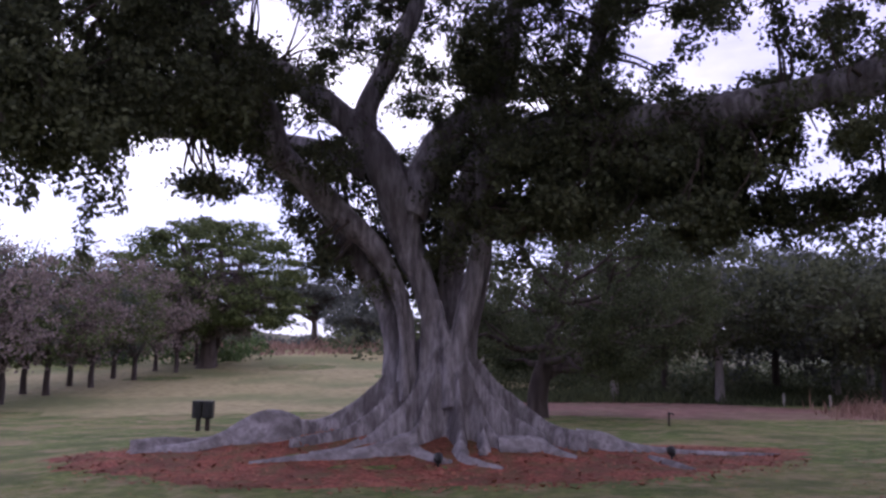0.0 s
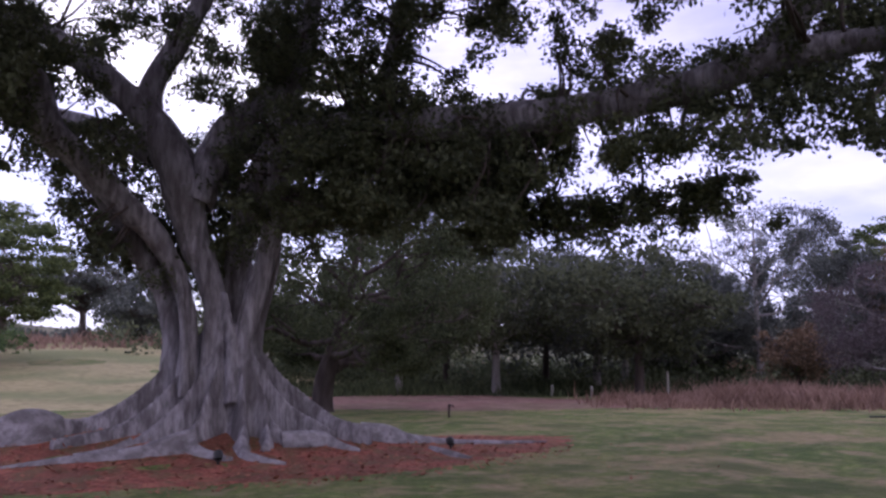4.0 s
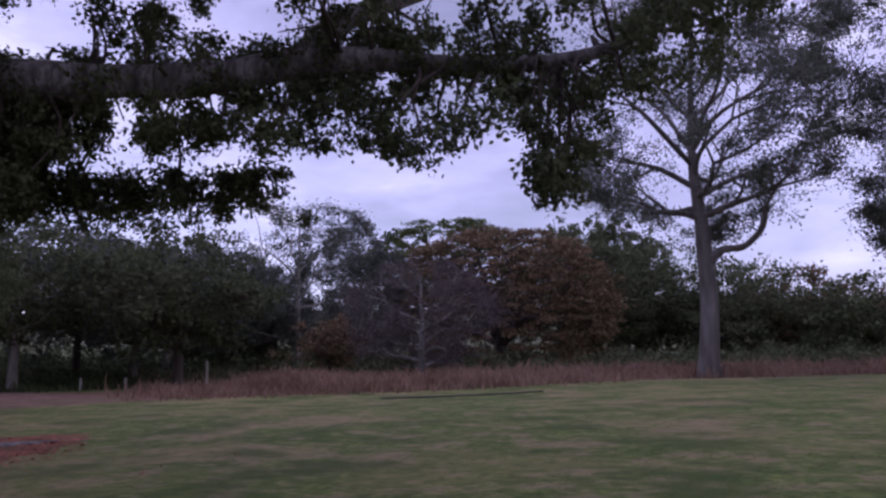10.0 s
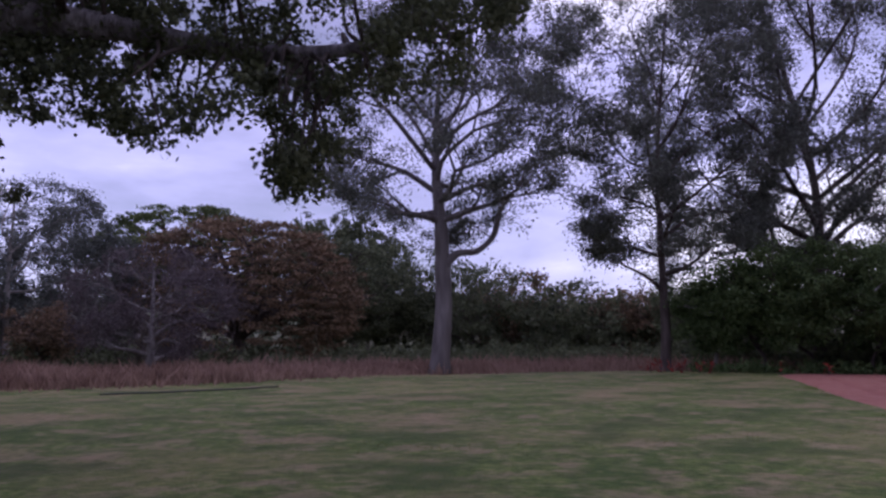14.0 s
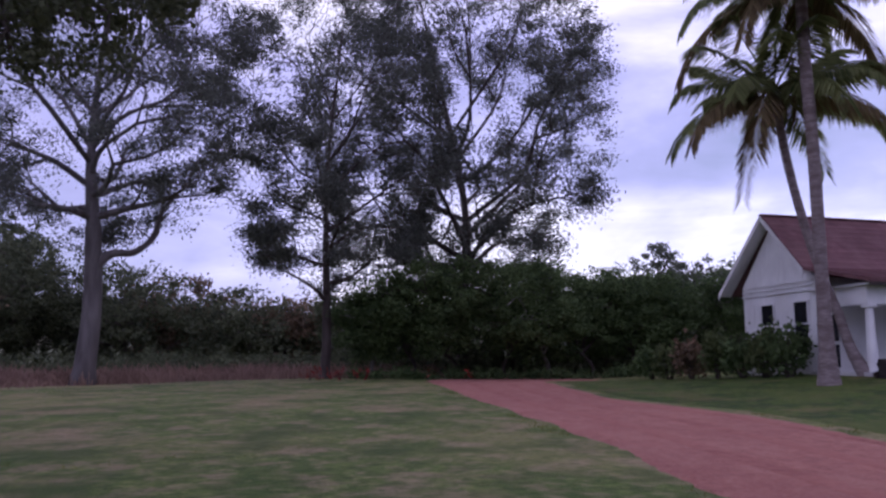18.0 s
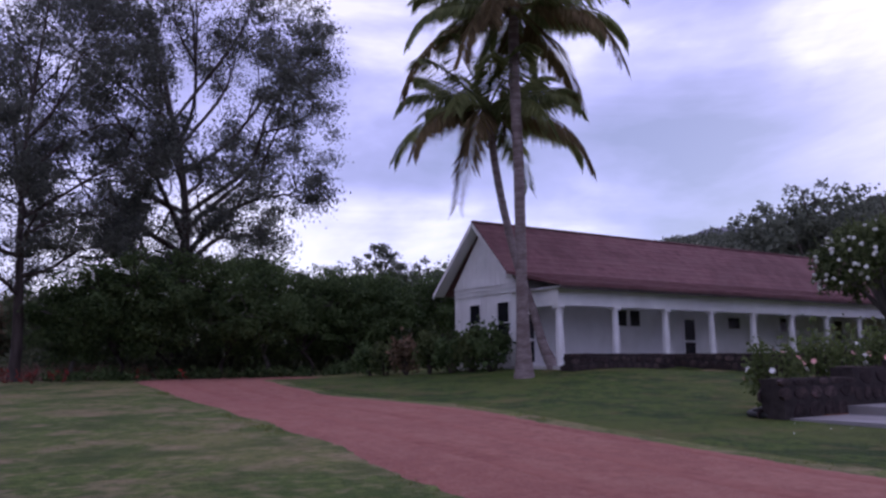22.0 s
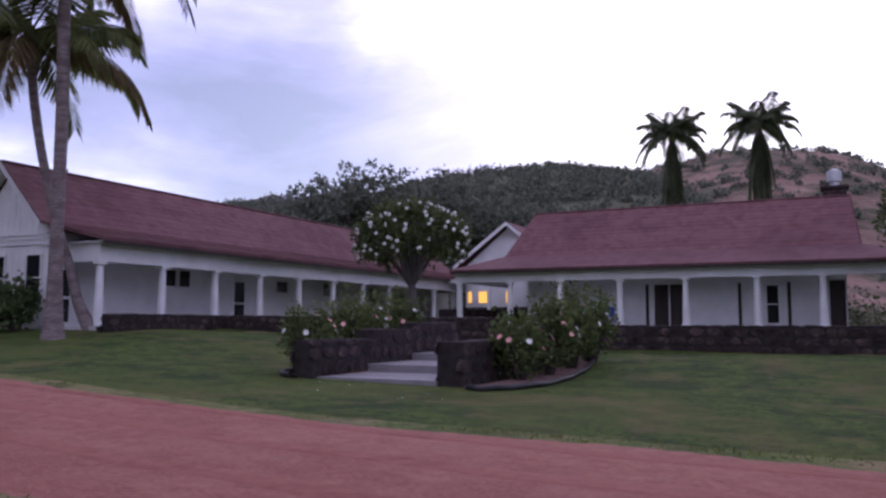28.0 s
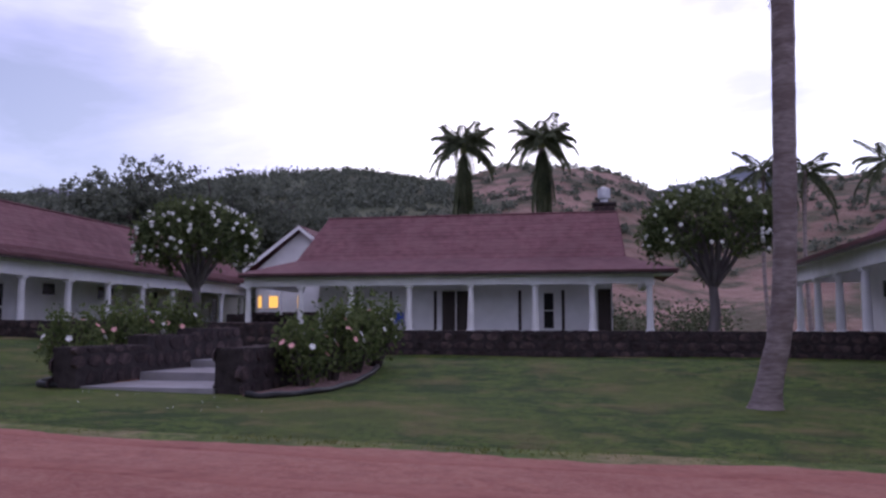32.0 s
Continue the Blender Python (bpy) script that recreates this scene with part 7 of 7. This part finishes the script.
wood, VW = hill("backdrop_wood", "wooded slope behind the houses", 90, 300, -165, -108, [(-165, 5.5), (-158, 8.9), (-154, 9.3), (-150, 9.6), (-146, 9.4), (-142, 8.8), (-136, 7.4), (-128, 7.0), (-118, 5.5), (-108, 3.0)], M_HILLW, 303)


def scrub(name, label, V, n, size, leaf_mat, seed, rows=(0.1, 0.98), per=26, leaf=1.0):
    """Bushes scattered over a slope."""
    rng = np.random.default_rng(seed)
    kk, nn, _ = V.shape
    i = (rng.uniform(rows[0], rows[1], n) * (kk - 3)).astype(int)
    j = rng.integers(0, nn - 1, n)
    u, v = rng.uniform(size=(n, 1)), rng.uniform(size=(n, 1))
    p = V[i, j] * (1 - u) * (1 - v) + V[i + 1, j] * u * (1 - v) + V[i, j + 1] * (1 - u) * v + V[i + 1, j + 1] * u * v
    s = size * rng.uniform(0.5, 1.5, n)
    pos = np.repeat(p, per, 0)
    d = rng.normal(size=pos.shape)
    d /= np.linalg.norm(d, axis=1)[:, None]
    d[:, 2] = np.abs(d[:, 2])
    pos = pos + d * np.repeat(s, per)[:, None] * rng.uniform(0.5, 1, len(pos))[:, None]
    c = Soup()
    c.leaves(pos, leaf, rng, aspect=0.8)
    return tagged(c.make(name, [leaf_mat], smooth_shade=False), label, "scrub", kind="stuff")


scrub("hill_scrub", "dark scrub on the dry hillside", VB, 1100, 2.0, M_L_HILL, 311, rows=(0.22, 0.98), leaf=1.0, per=40)
scrub("hill_wood", "trees covering the slope behind the houses", VW, 3000, 2.2, M_L_HILL, 312, leaf=0.8, per=44)
hill("backdrop_low", "low wooded rise closing the view beyond the field", 260, 420, -112, 60, [(-112, 2.5), (-90, 3.0), (-80, 3.6), (-70, 4.0), (-55, 3.5), (-30, 3.2), (-10, 2.2), (5, 1.9), (12, 2.6), (30, 3.0), (60, 3.0)], M_HILLW, 304)
hill("backdrop_behind", "low wooded rise behind the houses and the camera", 260, 420, 60, 160, [(60, 3.0), (90, 5.0), (120, 6.0), (150, 8.0), (160, 8.0)], M_HILLW, 305)
# trees that stand out on the near slope, azimuth, distance, top elevation
for az, d, el, cr, sd in ((-131.5, 100, 8.6, 7, 321), (-134.5, 95, 10.6, 7, 322), (-137, 92, 11.6, 7, 323), (-140, 95, 11.2, 7, 324), (-143.5, 98, 10.4, 7, 325), (-146.5, 100, 9.6, 7, 326), (-128.5, 100, 6.4, 6, 327), (-118.5, 80, 9.2, 4, 328), (-114.5, 90, 7.2, 6, 329), (-150, 96, 8.6, 6, 330)):
    x, y = polar(az, d)
    top = 1.6 + d * math.tan(radians(el))
    gen_tree("hillside_tree", "dense green tree on the slope behind the houses", x, y, top - 1.0, 0.4, top * 0.25, cr, top * 0.8, M_L_HILL, M_DBARK, sd, 9, 7, 260, 36, 0.52, 1.5, bottom=0.9, shell=0.55, z=1.0)

# ---- small things on the lawn ----


def meter_box():
    x, y = -6.05, 26.4
    z = float(H(x, y))
    t = tagged(empty("meter_box", x, y, z), "dark double utility box on two short posts", "utility box")
    t.scale = (1.3, 1.3, 1.3)
    for dx in (-0.1, 0.12):
        bm = bmesh.new()
        box(bm, dx - 0.05, -0.05, -0.1, dx + 0.05, 0.05, 0.42, 0.008)
        part("post", bm, M_DOOR, t)
    for x0, x1, nm in ((-0.24, -0.02, "cabinet"), (0.01, 0.24, "cabinet")):
        bm = bmesh.new()
        box(bm, x0, -0.14, 0.30, x1, 0.14, 0.72, 0.015)
        c = part(nm, bm, M_BLACK, t)
        bm = bmesh.new()
        box(bm, x0 + 0.03, -0.155, 0.34, x1 - 0.03, -0.138, 0.68, 0.004)
        part("lid", bm, M_BLACK, c)


def uplight(x, y, seed):
    z = float(H(x, y))
    t = tagged(empty("garden_spotlight", x, y, z), "small black garden spotlight among the roots", "spotlight", "garden spotlights")
    s = Soup()
    s.tube(np.array([(0, 0, -0.05), (0, 0, 0.08), (0, 0, 0.12)]), [0.02, 0.02, 0.015], 8)
    s.make("stake", [M_BLACK], t)
    s = Soup()
    s.tube(np.array([(0, -0.07, 0.10), (0, -0.02, 0.13), (0, 0.05, 0.19), (0, 0.07, 0.21)]), [0.05, 0.075, 0.08, 0.06], 12)
    s.make("head", [M_BLACK], t)


meter_box()
for i, (x, y) in enumerate(((0.62, 13.9), (-3.3, 16.3), (4.95, 14.9))):
    uplight(x, y, i)


def tap_post(x, y, h):
    z = float(H(x, y))
    t = tagged(empty("tap_post", x, y, z), "short rusty standpipe with a tap", "standpipe")
    s = Soup()
    s.tube(np.array([(0, 0, -0.1), (0, 0, h * 0.6), (0, 0, h)]), [0.035, 0.035, 0.04], 8)
    s.make("pipe", [M_DOOR], t)
    s = Soup()
    s.tube(np.array([(0, 0, h * 0.9), (0.12, 0, h * 0.92), (0.16, 0, h * 0.8)]), [0.025, 0.03, 0.02], 8)
    s.make("spout", [M_DOOR], t)


tap_post(8.6, 25.3, 0.42)
# pale posts of an old fence in the grass
M_POST = mat("weathered_post", [(0.3, (0.28, 0.26, 0.24)), (0.7, (0.42, 0.40, 0.37))], 5.0, 0.9, 0.4, stretch=(1, 1, 0.2))
for i, (az, d, h) in enumerate(((-34.1, 42, 1.25), (-32.3, 43, 0.5), (-29.0, 43, 0.55), (-38.5, 43, 0.5), (-26.3, 44, 0.6))):
    x, y = polar(az, d)
    s = Soup()
    zz = float(H(x, y))
    s.tube(np.array([(x, y, zz - 0.2), (x + 0.02, y, zz + h * 0.5), (x, y, zz + h)]), [0.075, 0.07, 0.06], 8, lump=0.05)
    tagged(s.make("fence_post", [M_POST]), "pale weathered wooden fence post in grass", "post", "old fence posts")
# twin pale poles behind the banyan
for az in (-5.9, -6.35):
    x, y = polar(az, 45)
    s = Soup()
    zz = float(H(x, y))
    s.tube(np.array([(x, y, zz - 0.2), (x, y, zz + 1.2), (x, y, zz + 2.5)]), [0.09, 0.085, 0.08], 8)
    tagged(s.make("pole", [M_POST]), "slender pale upright pole beyond the banyan", "pole", "twin poles")
# low black pipe lying across the lawn
pa, pb = polar(-46.0, 27.2), polar(-57.4, 29.5)
px, py = np.linspace(pa[0], pb[0], 16), np.linspace(pa[1], pb[1], 16)
s = Soup()
s.tube(np.stack([px, py + 0.05 * np.sin(np.arange(16)), H(px, py) + 0.025], -1), np.full(16, 0.028), 8)
tagged(s.make("irrigation_pipe", [M_BLACK]), "black irrigation pipe lying across the lawn", "pipe")


def blades(name, label, pts, n_per, h, material, seed, width=0.03, spread=0.5):
    """Tufts of upright grass blades at the given places."""
    rng = np.random.default_rng(seed)
    p = np.repeat(np.asarray(pts), n_per, 0)
    n = len(p)
    p = p + rng.normal(size=p.shape) * spread
    z = H(p[:, 0], p[:, 1])
    b = np.stack([p[:, 0], p[:, 1], z - 0.03], -1)
    a = rng.uniform(0, 2 * np.pi, n)
    side = np.stack([np.cos(a), np.sin(a), np.zeros(n)], -1) * (width * rng.uniform(0.6, 1.3, n))[:, None]
    hh = h * rng.uniform(0.45, 1.25, n) * np.repeat(rng.uniform(0.4, 1.35, len(pts)), n_per)
    hh = hh * (0.72 + 0.35 * np.sin(p[:, 0] * 0.55 + 1.7 * np.sin(p[:, 1] * 0.31)) + 0.2 * np.sin(p[:, 0] * 1.9 + p[:, 1]))
    lean = rng.normal(size=(n, 2)) * 0.38 * hh[:, None]
    mid_ = b + np.stack([lean[:, 0] * 0.35, lean[:, 1] * 0.35, hh * 0.55], -1)
    tip = b + np.stack([lean[:, 0], lean[:, 1], hh], -1)
    v = np.stack([b - side, b + side, mid_ + side * 0.8, tip, mid_ - side * 0.8], 1).reshape(-1, 3)
    s = Soup()
    s.raw(v, np.arange(n)[:, None] * 5 + np.array([[0, 1, 2, 3, 4]]), 5)
    return tagged(s.make(name, [material], smooth_shade=False), label, "grass", kind="stuff")


thicket("undergrowth", "dark bushes beyond the court", -177, -168.5, 58, 66, 2.6, M_L_WOOD, 40, 147, 0.3)
rng = np.random.default_rng(400)
az = rng.uniform(-92, -31, 2800)
d = np.interp(-az, [31, 36, 41, 48, 60, 69, 80, 92], [32, 30.8, 30.6, 31.8, 35.0, 40, 43.5, 46.5]) + 0.6 + rng.exponential(8, 2800)
az2 = rng.uniform(-36, -8, 600)
pts = np.stack([-np.sin(np.radians(az)) * d, np.cos(np.radians(az)) * d], -1)
blades("dry_grass", "tall reddish dry grass at the wood's edge", pts, 20, 0.62, M_L_STRAW, 401, 0.032, 0.8)
d2 = rng.uniform(44, 56, 600)
pts = np.stack([-np.sin(np.radians(az2)) * d2, np.cos(np.radians(az2)) * d2], -1)
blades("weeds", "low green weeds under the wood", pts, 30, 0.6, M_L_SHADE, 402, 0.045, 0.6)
az3, d3 = rng.uniform(-24, 16, 500), rng.uniform(95, 140, 500)
pts = np.stack([-np.sin(np.radians(az3)) * d3, np.cos(np.radians(az3)) * d3], -1)
blades("far_dry_grass", "pale dry grass beyond the field", pts, 20, 1.2, M_L_STRAW, 403, 0.12, 1.2)
# a fringe of lawn grass along the drive and in the foreground
rng = np.random.default_rng(410)
ea, eb = spline([(-10, -7.6), (0, -4.4), (7.3, -3.35), (15.3, -2.8), (25, -1.9), (36.9, -0.9)], 420), spline([(-9, -14.0), (-1.2, -10.5), (6.2, -8.6), (10, -8.0), (19.2, -7.8), (25, -6.4), (37.0, -6.6)], 420)
ea[:, 1] += 0.10
eb[:, 1] -= 0.10
blades("lawn_fringe", "ragged grass along the edges of the drive", np.vstack([ea, eb]), 18, 0.055, M_L_LAWN, 411, 0.010, 0.13)
r, a = np.sqrt(rng.uniform(5.0 ** 2, 17 ** 2, 6500)), rng.uniform(radians(-250), radians(35), 6500)
gx, gy = -np.sin(a) * r, np.cos(a) * r
lo = np.interp(gx, eb[::-1, 0] if eb[0, 0] > eb[-1, 0] else eb[:, 0], eb[::-1, 1] if eb[0, 0] > eb[-1, 0] else eb[:, 1])
hi = np.interp(gx, ea[:, 0], ea[:, 1])
ok = ((gy > hi + 0.1) | (gy < lo - 0.1)) & (((gx - 0.6) / 8.6) ** 2 + ((gy - 16.4) / 4.6) ** 2 > 1)
ok &= ~((gx > 8.5) & (gx < 14) & (gy < -11.5))
blades("lawn_tufts", "short uneven lawn grass", np.stack([gx[ok], gy[ok]], -1), 18, 0.035, M_L_LAWN, 412, 0.008, 0.2)
# red ginger or ti plants at the lawn's end
rng = np.random.default_rng(420)
for i, az in enumerate((-83.2, -83.9, -84.6, -85.3, -86.4, -87.1, -91.5, -94.3)):
    x, y = polar(az, 40.5 + (i % 3) * 0.4)
    t = tagged(empty("ti_plant", x, y, float(H(x, y))), "small red-leaved ti plant at the lawn's edge", "plant", "red ti plants")
    c = Soup()
    k = 13 if i < 6 else 6
    c.leaves(np.stack([rng.normal(size=k) * 0.12, rng.normal(size=k) * 0.12, rng.uniform(0.1, 0.5, k)], -1), 0.28, rng, aspect=0.32)
    c.make("leaves", [M_REDPETAL], t, smooth_shade=False)
    s = Soup()
    s.tube(np.array([(0, 0, -0.05), (0.01, 0, 0.2), (0, 0.01, 0.4)]), [0.025, 0.02, 0.015], 6)
    s.make("stem", [M_DBARK], t)
# shrubs under the gable of the near house
for i, (u, v, rx, h, lm) in enumerate(((-1.3, 2.6, 0.8, 1.5, M_L_HEDGE), (-1.4, 3.8, 0.9, 1.4, M_L_GREEN), (-1.4, 5.2, 0.9, 1.3, M_L_HEDGE), (-1.6, 6.6, 1.0, 1.5, M_L_GREEN), (-1.8, 8.2, 1.0, 1.3, M_L_RUST), (-2.0, 9.8, 1.0, 1.2, M_L_GREEN), (-2.0, 11.2, 1.1, 1.1, M_L_HEDGE))):
    x, y = along(26.28, -15.48, u, v)
    shrub("garden_shrub", "broad-leaved garden shrub under the gable wall", x, y, rx, 0.8, h, lm, 900, 0.22, 430 + i, stems=8)

# fallen leaves on the litter round the banyan and under the drip line, petals below the hibiscus
rng = np.random.default_rng(440)


def scatter(name, label, cx, cy, rx, ry, n, size, material):
    a, r = rng.uniform(0, 2 * np.pi, n), np.sqrt(rng.uniform(0, 1, n))
    x, y = cx + np.cos(a) * r * rx, cy + np.sin(a) * r * ry
    c = Soup()
    d = rng.normal(size=(n, 3)) * np.array([1, 1, 0.15])
    d /= np.linalg.norm(d, axis=1)[:, None]
    s = np.stack([-d[:, 1], d[:, 0], rng.normal(size=n) * 0.25], -1)
    L = (size * rng.uniform(0.6, 1.3, n))[:, None]
    p = np.stack([x, y, H(x, y) + 0.03], -1)
    v = np.stack([p, p + d * L * 0.5 + s * L * 0.28, p + d * L + (0, 0, 0.01), p + d * L * 0.5 - s * L * 0.28], 1)
    c.raw(v.reshape(-1, 3), np.arange(n)[:, None] * 4 + np.array([[0, 1, 2, 3]]), 4)
    return tagged(c.make(name, [material], smooth_shade=False), label, "litter", kind="stuff")


M_L_LITTER = leafmat("fallen_red_leaf", (0.10, 0.035, 0.024), (0.34, 0.14, 0.09), 0.1)
scatter("leaf_litter", "fallen reddish leaves round the banyan", 0.7, 15.6, 6.9, 4.0, 5200, 0.10, M_L_LITTER)
scatter("leaf_litter", "fallen leaves strewn over the lawn by the banyan", 1.2, 14.0, 9.5, 4.6, 450, 0.06, M_L_LITTER)
scatter("fallen_petals", "pale fallen petals on the lawn by the steps", 9.0, -11.4, 2.6, 1.2, 14, 0.04, M_PETAL)
